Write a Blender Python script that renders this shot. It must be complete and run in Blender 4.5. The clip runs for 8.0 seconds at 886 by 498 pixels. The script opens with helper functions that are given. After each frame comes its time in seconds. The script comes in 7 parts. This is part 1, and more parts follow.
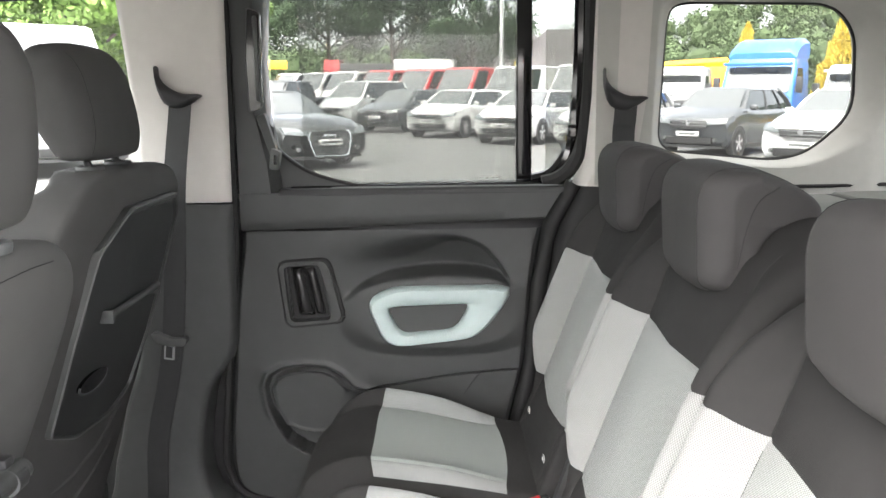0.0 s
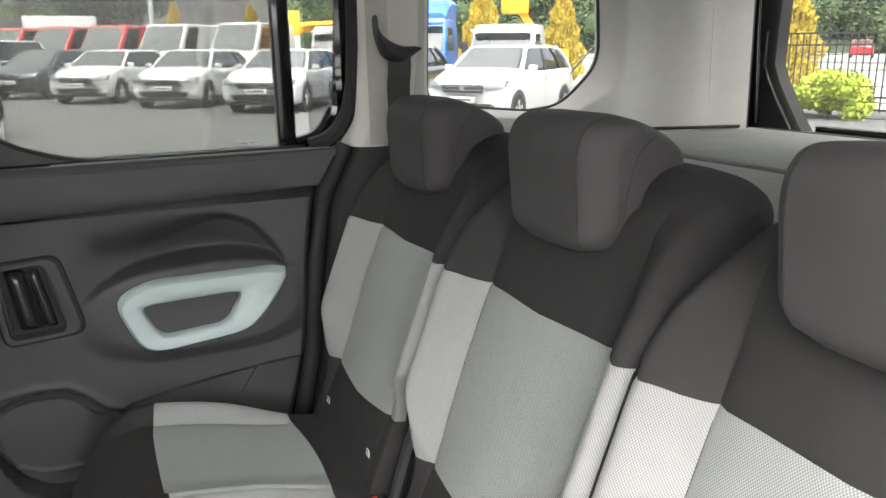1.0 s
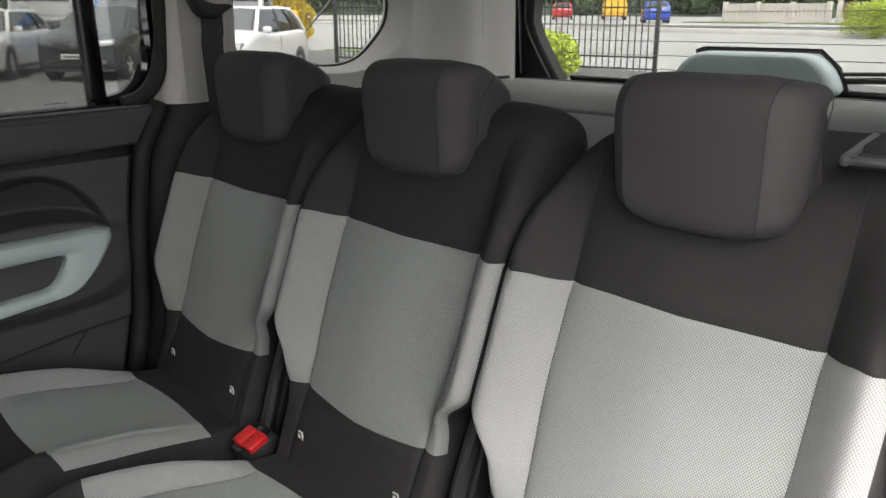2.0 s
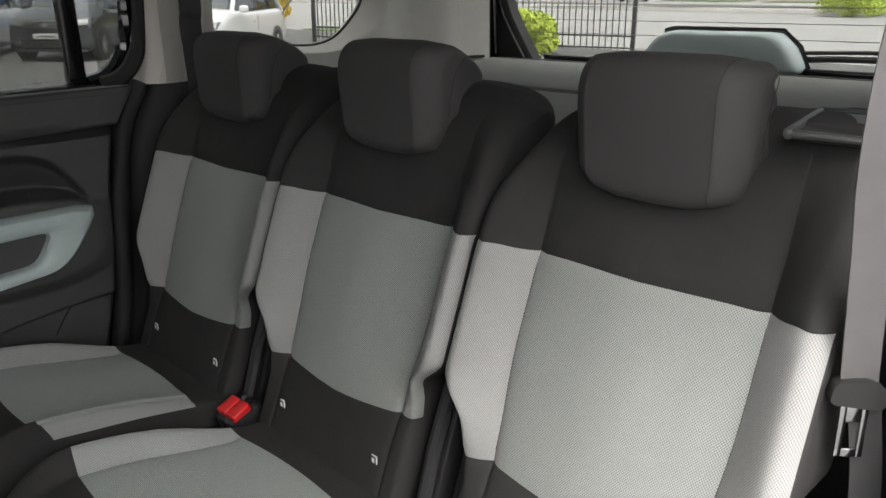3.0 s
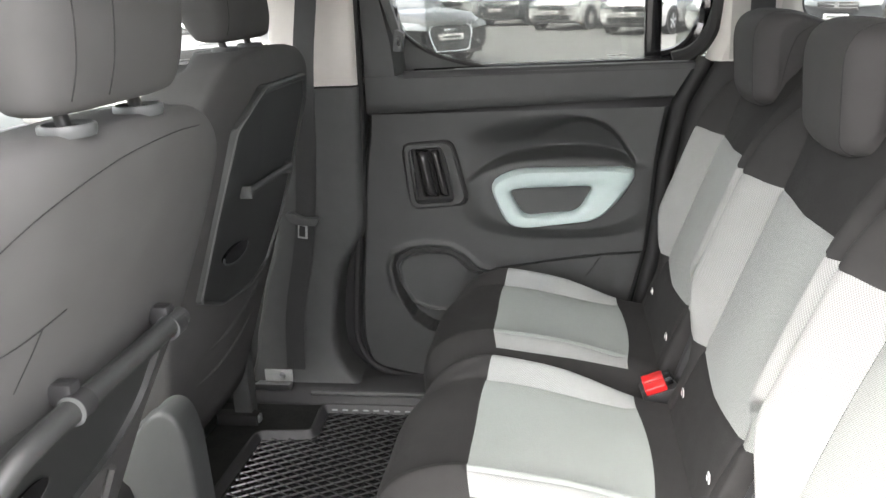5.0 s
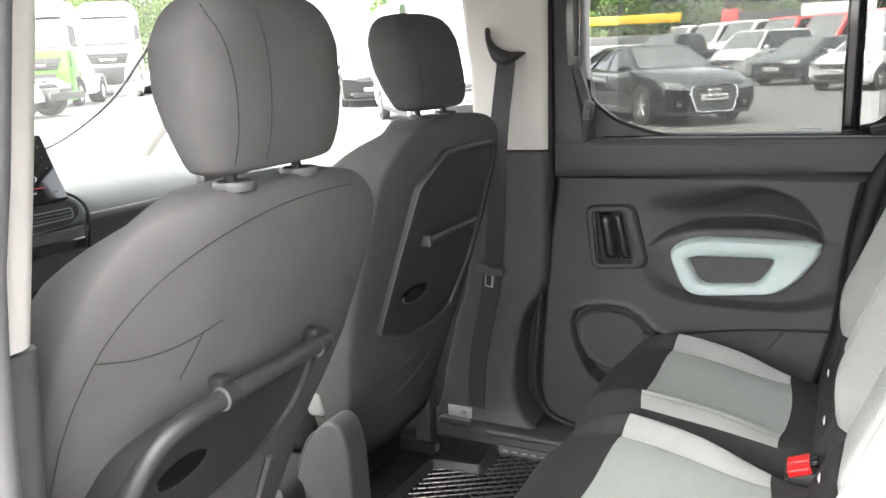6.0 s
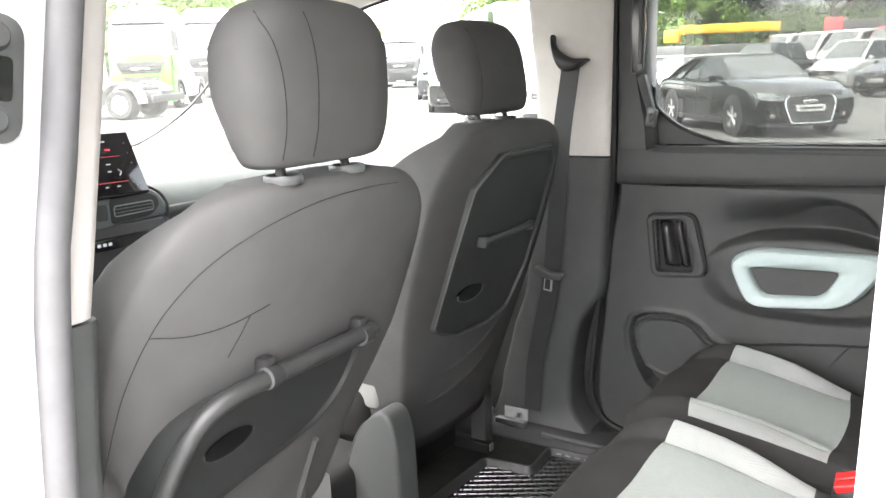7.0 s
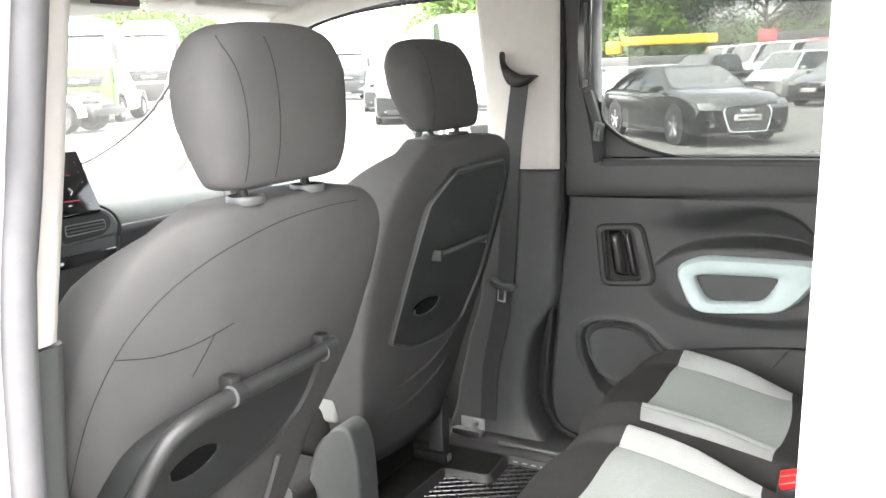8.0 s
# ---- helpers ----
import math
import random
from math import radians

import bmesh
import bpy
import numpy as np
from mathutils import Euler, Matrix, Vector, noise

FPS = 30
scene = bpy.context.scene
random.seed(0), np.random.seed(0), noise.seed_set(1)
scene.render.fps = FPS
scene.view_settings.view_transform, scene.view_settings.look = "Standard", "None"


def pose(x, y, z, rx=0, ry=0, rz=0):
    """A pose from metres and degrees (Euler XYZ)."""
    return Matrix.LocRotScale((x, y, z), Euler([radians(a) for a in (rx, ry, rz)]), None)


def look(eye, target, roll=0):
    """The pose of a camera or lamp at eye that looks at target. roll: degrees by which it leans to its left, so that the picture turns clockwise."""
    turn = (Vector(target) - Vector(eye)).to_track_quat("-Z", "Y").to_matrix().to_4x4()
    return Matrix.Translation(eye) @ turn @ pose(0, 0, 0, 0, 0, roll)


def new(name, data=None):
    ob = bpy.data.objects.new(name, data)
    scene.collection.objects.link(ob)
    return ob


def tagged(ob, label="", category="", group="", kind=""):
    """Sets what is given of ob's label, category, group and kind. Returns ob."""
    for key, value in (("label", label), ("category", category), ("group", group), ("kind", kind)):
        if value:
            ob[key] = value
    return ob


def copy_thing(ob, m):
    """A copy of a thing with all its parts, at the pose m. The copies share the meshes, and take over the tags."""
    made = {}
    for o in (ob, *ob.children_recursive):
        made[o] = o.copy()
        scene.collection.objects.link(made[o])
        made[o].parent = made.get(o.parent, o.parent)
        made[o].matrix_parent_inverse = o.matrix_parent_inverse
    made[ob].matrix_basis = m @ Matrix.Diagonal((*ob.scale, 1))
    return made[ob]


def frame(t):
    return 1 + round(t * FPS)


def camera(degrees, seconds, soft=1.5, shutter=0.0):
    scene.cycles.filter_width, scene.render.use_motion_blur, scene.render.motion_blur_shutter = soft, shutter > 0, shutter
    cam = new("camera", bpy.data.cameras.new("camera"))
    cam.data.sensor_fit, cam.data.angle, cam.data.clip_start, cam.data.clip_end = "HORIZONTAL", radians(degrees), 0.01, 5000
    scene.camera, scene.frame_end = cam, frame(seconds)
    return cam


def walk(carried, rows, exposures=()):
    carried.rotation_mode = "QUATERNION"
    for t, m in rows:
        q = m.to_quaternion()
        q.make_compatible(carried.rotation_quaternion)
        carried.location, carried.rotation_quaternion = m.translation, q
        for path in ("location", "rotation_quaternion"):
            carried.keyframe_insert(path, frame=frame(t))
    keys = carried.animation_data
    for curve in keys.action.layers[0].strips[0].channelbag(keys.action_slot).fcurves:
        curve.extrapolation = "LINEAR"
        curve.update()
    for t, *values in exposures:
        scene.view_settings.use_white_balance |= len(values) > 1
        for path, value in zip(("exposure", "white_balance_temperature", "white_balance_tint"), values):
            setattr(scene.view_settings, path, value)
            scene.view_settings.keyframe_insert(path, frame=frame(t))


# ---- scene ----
cam = camera(58.1, 8.0)
PATH = [
    (0, (0.375, -1.071, 1.503), (0.384, 0.894, 1.13), -0.8),
    (0.5, (0.264, -0.995, 1.49), (0.665, 0.92, 1.076), -1.0),
    (1, (0.19, -0.843, 1.489), (0.972, 0.934, 1.008), -1.3),
    (1.5, (0.058, -0.834, 1.476), (1.194, 0.713, 0.912), -1.3),
    (2, (-0.044, -0.886, 1.485), (1.253, 0.522, 0.905), -1.1),
    (2.2, (-0.063, -0.902, 1.49), (1.273, 0.462, 0.894), -1.4),
    (3.3, (-0.073, -0.937, 1.488), (1.222, 0.444, 0.844), -1.1),
    (3.5, (-0.046, -0.941, 1.479), (1.156, 0.518, 0.824), -0.8),
    (4, (0.156, -0.936, 1.452), (0.999, 0.744, 0.769), -1.1),
    (4.5, (0.3, -0.986, 1.452), (0.521, 0.879, 0.765), -2.9),
    (4.8, (0.343, -1.05, 1.458), (0.25, 0.842, 0.815), -2.6),
    (5, (0.371, -1.094, 1.466), (0.077, 0.789, 0.858), -2.9),
    (5.2, (0.409, -1.134, 1.478), (-0.077, 0.721, 0.911), -3.0),
    (6.3, (0.627, -1.168, 1.493), (-0.336, 0.532, 1.066), -2.7),
    (6.5, (0.642, -1.17, 1.488), (-0.36, 0.509, 1.064), -2.4),
    (7, (0.658, -1.177, 1.487), (-0.419, 0.455, 1.065), -2.3),
    (7.5, (0.666, -1.174, 1.505), (-0.414, 0.454, 1.076), -2.8),
    (8, (0.661, -1.208, 1.5), (-0.309, 0.494, 1.1), -2.6),
]
STOPS = [(0.0, 4.15), (0.5, 3.97), (1.0, 3.68), (1.5, 2.83), (2.0, 2.68), (2.2, 2.60), (3.5, 2.45), (4.0, 2.58), (4.5, 3.65), (5.0, 4.1), (6.5, 4.2), (7.0, 4.48), (7.5, 4.42), (8.0, 4.55)]
EXPOSURES = [(t, stops, 6680, 12.5) for t, stops in STOPS]
walk(cam, [(t, look(eye, target, roll)) for t, eye, target, roll in PATH], EXPOSURES)
# ---------------------------------------------------------------- world and light
OUT_A, OUT_B = -0.01367, 0.01172          # the car park falls away gently
world = bpy.data.worlds.new("overcast_sky")
scene.world = world
world.use_nodes = True
wn = world.node_tree.nodes
sky = wn.new("ShaderNodeTexSky")
sky.sky_type, sky.sun_disc = "NISHITA", False
sky.sun_elevation, sky.sun_rotation = radians(62), radians(205)
sky.air_density, sky.dust_density, sky.ozone_density = 0.8, 5.0, 0.2
wn["Background"].inputs[1].default_value = 0.15
grey = wn.new("ShaderNodeHueSaturation")
grey.inputs["Saturation"].default_value = 0.25
world.node_tree.links.new(sky.outputs[0], grey.inputs["Color"])
world.node_tree.links.new(grey.outputs[0], wn["Background"].inputs[0])
sun = new("sun", bpy.data.lights.new("sun", "SUN"))
sun.data.energy, sun.data.angle, sun.data.color = 0.5, radians(120), (1.0, 0.965, 0.88)
sun.matrix_world = look((0, 0, 0), (0.16, 0.26, -1.0))

# ---------------------------------------------------------------- materials
def mat(name, color, rough=0.6, metal=0.0, var=0.12, scale=40.0, bump=0.15, fine=900.0, spec=0.5, second=None, coat=0.0):
    """A principled surface with variation at two scales and fine relief."""
    m = bpy.data.materials.new(name)
    m.use_nodes = True
    n, l = m.node_tree.nodes, m.node_tree.links
    b = n["Principled BSDF"]
    b.inputs["Roughness"].default_value, b.inputs["Metallic"].default_value = rough, metal
    b.inputs["Specular IOR Level"].default_value = spec
    b.inputs["Coat Weight"].default_value = coat
    co = n.new("ShaderNodeTexCoord")
    big, small = n.new("ShaderNodeTexNoise"), n.new("ShaderNodeTexNoise")
    big.inputs["Scale"].default_value, small.inputs["Scale"].default_value = scale * 0.12, scale
    small.inputs["Detail"].default_value = 4
    for t in (big, small):
        l.new(co.outputs["Object"], t.inputs["Vector"])
    add = n.new("ShaderNodeMath")
    l.new(big.outputs[0], add.inputs[0]), l.new(small.outputs[0], add.inputs[1])
    ramp = n.new("ShaderNodeMapRange")
    ramp.inputs[1].default_value, ramp.inputs[2].default_value = 0.6, 1.4
    l.new(add.outputs[0], ramp.inputs[0])
    mix = n.new("ShaderNodeMix")
    mix.data_type = "RGBA"
    lo = tuple(c * (1 - var) for c in color)
    hi = second or tuple(min(1, c * (1 + var)) for c in color)
    mix.inputs[6].default_value, mix.inputs[7].default_value = (*lo, 1), (*hi, 1)
    l.new(ramp.outputs[0], mix.inputs[0])
    l.new(mix.outputs[2], b.inputs["Base Color"])
    if bump:
        f = n.new("ShaderNodeTexNoise")
        f.inputs["Scale"].default_value = fine
        l.new(co.outputs["Object"], f.inputs["Vector"])
        bp = n.new("ShaderNodeBump")
        bp.inputs["Strength"].default_value, bp.inputs["Distance"].default_value = bump, 0.002
        l.new(f.outputs[0], bp.inputs["Height"]), l.new(bp.outputs[0], b.inputs["Normal"])
    return m


def weave(name, color, dark, pitch=0.0041, axes=("X", "Y"), depth=0.5):
    """Woven cloth: raised dots of thread on a darker ground."""
    m = mat(name, color, rough=0.92, var=0.05, scale=12, bump=0, spec=0.2)
    n, l = m.node_tree.nodes, m.node_tree.links
    b = n["Principled BSDF"]
    old = b.inputs["Base Color"].links[0].from_socket
    co, sep = n.new("ShaderNodeTexCoord"), n.new("ShaderNodeSeparateXYZ")
    l.new(co.outputs["UV"], sep.inputs[0])
    waves = []
    for ax, step in ((axes[0], pitch * 0.8), (axes[1], pitch)):
        mul, si = n.new("ShaderNodeMath"), n.new("ShaderNodeMath")
        mul.operation, si.operation = "MULTIPLY", "SINE"
        mul.inputs[1].default_value = 2 * math.pi / step
        l.new(sep.outputs[ax], mul.inputs[0]), l.new(mul.outputs[0], si.inputs[0])
        waves.append(si)
    prod = n.new("ShaderNodeMath")
    prod.operation = "MULTIPLY"
    l.new(waves[0].outputs[0], prod.inputs[0]), l.new(waves[1].outputs[0], prod.inputs[1])
    rg = n.new("ShaderNodeMapRange")
    rg.inputs[1].default_value, rg.inputs[2].default_value = -0.6, 0.6
    l.new(prod.outputs[0], rg.inputs[0])
    mix = n.new("ShaderNodeMix")
    mix.data_type = "RGBA"
    mix.inputs[6].default_value = (*dark, 1)
    l.new(rg.outputs[0], mix.inputs[0]), l.new(old, mix.inputs[7])
    l.new(mix.outputs[2], b.inputs["Base Color"])
    bp = n.new("ShaderNodeBump")
    bp.inputs["Strength"].default_value, bp.inputs["Distance"].default_value = depth, 0.0008
    l.new(rg.outputs[0], bp.inputs["Height"]), l.new(bp.outputs[0], b.inputs["Normal"])
    b.inputs["Sheen Weight"].default_value = 0.15
    return m


def glass_mat(name, tint, veil=0.0):
    """A thin pane: tinted clear, with a white veil mixed in for glare haze, and gloss that grows at a glancing angle.
    """
    m = bpy.data.materials.new(name)
    m.use_nodes = True
    n, l = m.node_tree.nodes, m.node_tree.links
    n.remove(n["Principled BSDF"])
    tr, gl, mx, lw = (n.new("ShaderNode" + k) for k in ("BsdfTransparent", "BsdfGlossy", "MixShader", "LayerWeight"))
    tr.inputs[0].default_value, gl.inputs["Roughness"].default_value = (*tint, 1), 0.01
    po, ma = n.new("ShaderNodeMath"), n.new("ShaderNodeMath")
    po.operation, ma.operation = "POWER", "MULTIPLY_ADD"
    po.inputs[1].default_value, ma.inputs[1].default_value, ma.inputs[2].default_value = 5.0, 0.45, 0.013
    l.new(lw.outputs["Facing"], po.inputs[0]), l.new(po.outputs[0], ma.inputs[0])
    # translucent white stands in for veiling glare and lifts the darks outside
    du, md = n.new("ShaderNodeBsdfTranslucent"), n.new("ShaderNodeMixShader")
    du.inputs[0].default_value, md.inputs[0].default_value = (0.88, 0.87, 0.83, 1), veil
    l.new(tr.outputs[0], md.inputs[1]), l.new(du.outputs[0], md.inputs[2])
    l.new(ma.outputs[0], mx.inputs[0]), l.new(md.outputs[0], mx.inputs[1]), l.new(gl.outputs[0], mx.inputs[2])
    l.new(mx.outputs[0], n["Material Output"].inputs[0])
    return m


def glow(name, color, power):
    m = mat(name, tuple(c * 0.06 for c in color), 0.3, bump=0)
    b = m.node_tree.nodes["Principled BSDF"]
    b.inputs["Emission Color"].default_value, b.inputs["Emission Strength"].default_value = (*color, 1), power
    return m


DOORPL = mat("door_plastic", (0.042, 0.0442, 0.0432), 0.44, scale=25, bump=0.35, fine=1400, spec=0.5)
BLACKPL = mat("black_plastic", (0.028, 0.028, 0.029), 0.45, bump=0.2, spec=0.45)
GREYPL = mat("grey_plastic", (0.074, 0.0775, 0.076), 0.5, bump=0.3, fine=1400)
DASHPL = mat("dash_plastic", (0.085, 0.096, 0.093), 0.6, bump=0.3, fine=1200)
LATCHPL = mat("latch_grey_plastic", (0.17, 0.18, 0.18), 0.45, bump=0.1)
TRAYPL = mat("tray_plastic", (0.036, 0.0375, 0.037), 0.36, bump=0.25, fine=1400, spec=0.6)
COLLARPL = mat("collar_grey_plastic", (0.105, 0.110, 0.110), 0.42, bump=0.1)
GLOSSBLK = mat("gloss_black", (0.008, 0.008, 0.009), 0.12, bump=0, spec=0.6)
LEVERBLK = mat("lever_black", (0.022, 0.022, 0.022), 0.25, bump=0.05, spec=0.6)
RUBBER = mat("rubber", (0.012, 0.012, 0.012), 0.7, bump=0.2)
SEAL = mat("grey_seal", (0.12, 0.12, 0.122), 0.75, bump=0.1)
MATRUB = mat("mat_rubber", (0.016, 0.017, 0.017), 0.22, bump=0.15)
# paler than the mat sheet: the ridges' glints are put into the colour
RIDGERUB = mat("mat_ridge_glint_rubber", (0.034, 0.035, 0.035), 0.2, bump=0.05, spec=1.0)
BEIGE = mat("beige_trim", (0.58, 0.555, 0.525), 0.65, var=0.04, bump=0.12, fine=700, spec=0.3)
BEIGE_D = mat("pillar_trim", (0.45, 0.445, 0.415), 0.65, var=0.05, bump=0.12, fine=700, spec=0.3)
LINER = mat("headliner_cloth", (0.60, 0.59, 0.57), 0.95, var=0.04, bump=0.4, fine=1800)
MINT = mat("mint_grey_plastic", (0.44, 0.53, 0.52), 0.5, var=0.04, bump=0.15, fine=1500)
SHELFM = mat("shelf_cloth", (0.20, 0.205, 0.19), 0.9, var=0.12, scale=60, bump=0.5, fine=1500)
CARPET = mat("carpet", (0.032, 0.033, 0.032), 0.97, scale=150, var=0.3, bump=0.8, fine=2500, spec=0.1)
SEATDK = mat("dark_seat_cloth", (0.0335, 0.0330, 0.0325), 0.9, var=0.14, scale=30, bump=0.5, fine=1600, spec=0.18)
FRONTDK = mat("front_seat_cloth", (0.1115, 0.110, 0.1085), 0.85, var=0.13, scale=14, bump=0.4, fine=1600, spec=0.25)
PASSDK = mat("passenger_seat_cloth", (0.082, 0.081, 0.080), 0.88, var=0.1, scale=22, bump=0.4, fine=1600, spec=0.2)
THREAD = mat("dark_thread", (0.026, 0.026, 0.026), 0.9, bump=0)
SHINYCL = mat("headrest_cloth", (0.050, 0.0482, 0.0478), 0.68, var=0.08, scale=25, bump=0.35, fine=1600, spec=0.35)
F_WHITE = weave("light_seat_weave", (0.330, 0.335, 0.328), (0.185, 0.188, 0.183))
F_GREY = weave("green_grey_seat_weave", (0.340, 0.356, 0.342), (0.160, 0.175, 0.166))
C_WHITE = weave("light_cushion_weave", (0.39, 0.405, 0.395), (0.19, 0.20, 0.195))
C_GREY = weave("green_grey_cushion_weave", (0.36, 0.395, 0.375), (0.17, 0.195, 0.182))
WEBBING = mat("belt_webbing", (0.034, 0.035, 0.035), 0.5, bump=0.5, fine=2500, spec=0.4)
BELTGREY = mat("grey_belt_webbing", (0.10, 0.098, 0.098), 0.6, bump=0.5, fine=2500)
SEATPL = mat("seat_back_plastic", (0.040, 0.042, 0.041), 0.42, bump=0.3, fine=1400)
RED = mat("red_plastic", (0.62, 0.018, 0.02), 0.35, var=0.04, bump=0.05)
CHROME = mat("chrome", (0.55, 0.56, 0.57), 0.18, 1.0, bump=0)
STEEL = mat("steel", (0.42, 0.43, 0.44), 0.35, 1.0, bump=0.05)
PILLARPL = mat("lower_pillar_plastic", (0.054, 0.057, 0.0555), 0.5, bump=0.3, fine=1400)
BRUSHED = mat("brushed_metal", (0.40, 0.41, 0.40), 0.5, 0.35, bump=0.1)
TAGW = mat("white_tag", (0.7, 0.7, 0.68), 0.6, bump=0)
WHITEP = mat("white_car_paint", (0.80, 0.80, 0.80), 0.25, var=0.02, bump=0, coat=0.6)
CONSOLEPL = mat("console_grey", (0.058, 0.061, 0.060), 0.5, var=0.06, bump=0.25, fine=1300)
GLASS = glass_mat("clear_glass", (0.93, 0.95, 0.94), 0.007)
TINT = glass_mat("rear_glass", (0.62, 0.635, 0.625), 0.008)
FILM = glass_mat("tinted_film_glass", (0.70, 0.71, 0.695), 0.010)
SCREEN = mat("screen_black", (0.006, 0.006, 0.007), 0.08, bump=0)
REDGLOW = glow("red_display", (0.9, 0.10, 0.14), 0.035)
WHITEGLOW = glow("white_display", (0.8, 0.85, 0.9), 0.030)


# ---------------------------------------------------------------- mesh helpers
def smooth(a, b, x):
    t = min(1.0, max(0.0, (x - a) / (b - a)))
    return t * t * (3 - 2 * t)


def lerp_tab(tab, x):
    """A smooth value from a short table of (x, y)."""
    if x <= tab[0][0]:
        return tab[0][1]
    n = len(tab)
    for i in range(n - 1):
        (x0, y0), (x1, y1) = tab[i], tab[i + 1]
        if x <= x1:
            d = (y1 - y0) / (x1 - x0)
            da = (y0 - tab[i - 1][1]) / (x0 - tab[i - 1][0]) if i > 0 else d
            db = (tab[i + 2][1] - y1) / (tab[i + 2][0] - x1) if i + 2 < n else d
            ma = 2 * da * d / (da + d) if da * d > 0 else 0.0
            mb = 2 * db * d / (db + d) if db * d > 0 else 0.0
            if i == 0:
                ma = d
            if i + 2 == n:
                mb = d
            t, w = (x - x0) / (x1 - x0), x1 - x0
            return (2 * t ** 3 - 3 * t * t + 1) * y0 + (t ** 3 - 2 * t * t + t) * w * ma + (3 * t * t - 2 * t ** 3) * y1 + (t ** 3 - t * t) * w * mb
    return tab[-1][1]


def rounded(pts, r, n=4):
    """A closed outline with its corners rounded by about r."""
    out = []
    m = len(pts)
    for i, p in enumerate(pts):
        p, a, b = Vector(p), Vector(pts[i - 1]), Vector(pts[(i + 1) % m])
        ra, rb = min(r, (a - p).length * 0.45), min(r, (b - p).length * 0.45)
        s, e = p + (a - p).normalized() * ra, p + (b - p).normalized() * rb
        for k in range(n + 1):
            t = k / n
            out.append((s * (1 - t) ** 2 + p * 2 * t * (1 - t) + e * t * t))
    return out


def box(x0, x1, y0, y1, z0, z1, bev=0.0, seg=2):
    bm = bmesh.new()
    bmesh.ops.create_cube(bm, size=1.0, matrix=Matrix.Translation(((x0 + x1) / 2, (y0 + y1) / 2, (z0 + z1) / 2)) @ Matrix.Diagonal((x1 - x0, y1 - y0, z1 - z0, 1)))
    if bev:
        bmesh.ops.bevel(bm, geom=bm.edges[:], offset=bev, segments=seg, profile=0.5, affect="EDGES")
    return bm


def loft(rings, closed=True, cap=True):
    bm = bmesh.new()
    rows = [[bm.verts.new(p) for p in r] for r in rings]
    n = len(rows[0])
    for a, b in zip(rows, rows[1:]):
        for i in range(n if closed else n - 1):
            j = (i + 1) % n
            bm.faces.new((a[i], a[j], b[j], b[i]))
    if cap and closed:
        bm.faces.new(rows[0][::-1]), bm.faces.new(rows[-1])
    bmesh.ops.recalc_face_normals(bm, faces=bm.faces[:])
    return bm


def prism(outline, axis, d0, d1, bev=0.0, seg=2):
    """An outline in the two other axes, in their order, pushed from d0 to d1 along an axis."""
    k = "xyz".index(axis)
    def at(p, d):
        q = [p[0], p[1]]
        q.insert(k, d)
        return q
    if not bev:
        return loft([[at(p, d0) for p in outline], [at(p, d1) for p in outline]])
    c = sum((Vector(p[:2]) for p in outline), Vector((0, 0))) / len(outline)
    s = 1 if d1 > d0 else -1
    rings = [[at(p, d0) for p in outline]]
    for i in range(seg + 1):
        a = math.pi / 2 * i / seg
        off, dd = bev * (1 - math.cos(a)), d1 - s * bev * (1 - math.sin(a))
        rings.append([at(Vector(p[:2]) - (Vector(p[:2]) - c).normalized() * off, dd) for p in outline])
    return loft(rings)


def tube(pts, r, n=8, flat=1.0):
    """A round bar along a line of points; flat squashes it."""
    pts = [Vector(p) for p in pts]
    rings = []
    up = Vector((0.13, 0.21, 0.97))
    for i, p in enumerate(pts):
        d = (pts[min(i + 1, len(pts) - 1)] - pts[max(i - 1, 0)]).normalized()
        a = d.cross(up).normalized()
        b = d.cross(a).normalized()
        rings.append([p + (a * math.cos(t) + b * math.sin(t) * flat) * r for t in (2 * math.pi * k / n for k in range(n))])
    return loft(rings)


def arc_pts(pts, n=6):
    """A smooth line through the given points."""
    P = [Vector(p) for p in pts]
    P = [P[0] * 2 - P[1]] + P + [P[-1] * 2 - P[-2]]
    out = []
    for i in range(1, len(P) - 2):
        a, b, c, d = P[i - 1:i + 3]
        for k in range(n):
            t = k / n
            out.append(0.5 * (2 * b + (c - a) * t + (2 * a - 5 * b + 4 * c - d) * t * t + (3 * b - a - 3 * c + d) * t ** 3))
    return out + [P[-2]]


def disc(center, axis, r0, r1, depth, n=24):
    """A cylinder or cone of two radii along an axis."""
    q = Vector(axis).to_track_quat("Z", "Y").to_matrix()
    rings = []
    for r, d in ((r0, 0), (r1, depth)):
        rings.append([Vector(center) + q @ Vector((r * math.cos(a), r * math.sin(a), d)) for a in (2 * math.pi * k / n for k in range(n))])
    return loft(rings)


def join(*bms):
    out = bmesh.new()
    for b in bms:
        me = bpy.data.meshes.new("tmp")
        b.to_mesh(me)
        b.free()
        out.from_mesh(me)
        bpy.data.meshes.remove(me)
    return out


def strap(pts, width, thick, side):
    """A flat band along points; side gives the direction of its width at every point."""
    rings = []
    pts = [Vector(p) for p in pts]
    for i, p in enumerate(pts):
        d = (pts[min(i + 1, len(pts) - 1)] - pts[max(i - 1, 0)]).normalized()
        w = Vector(side)
        w = (w - d * w.dot(d)).normalized()
        nrm = d.cross(w).normalized()
        rings.append([p + w * width / 2 * a + nrm * thick / 2 * b for a, b in ((-1, -1), (1, -1), (1, 1), (-1, 1))])
    return loft(rings)


def grid(fn, us, vs):
    """Faces over a parameter grid, kept apart by zone: fn gives a place, zone is asked by the caller."""
    return [[Vector(fn(u, v)) for v in vs] for u in us]


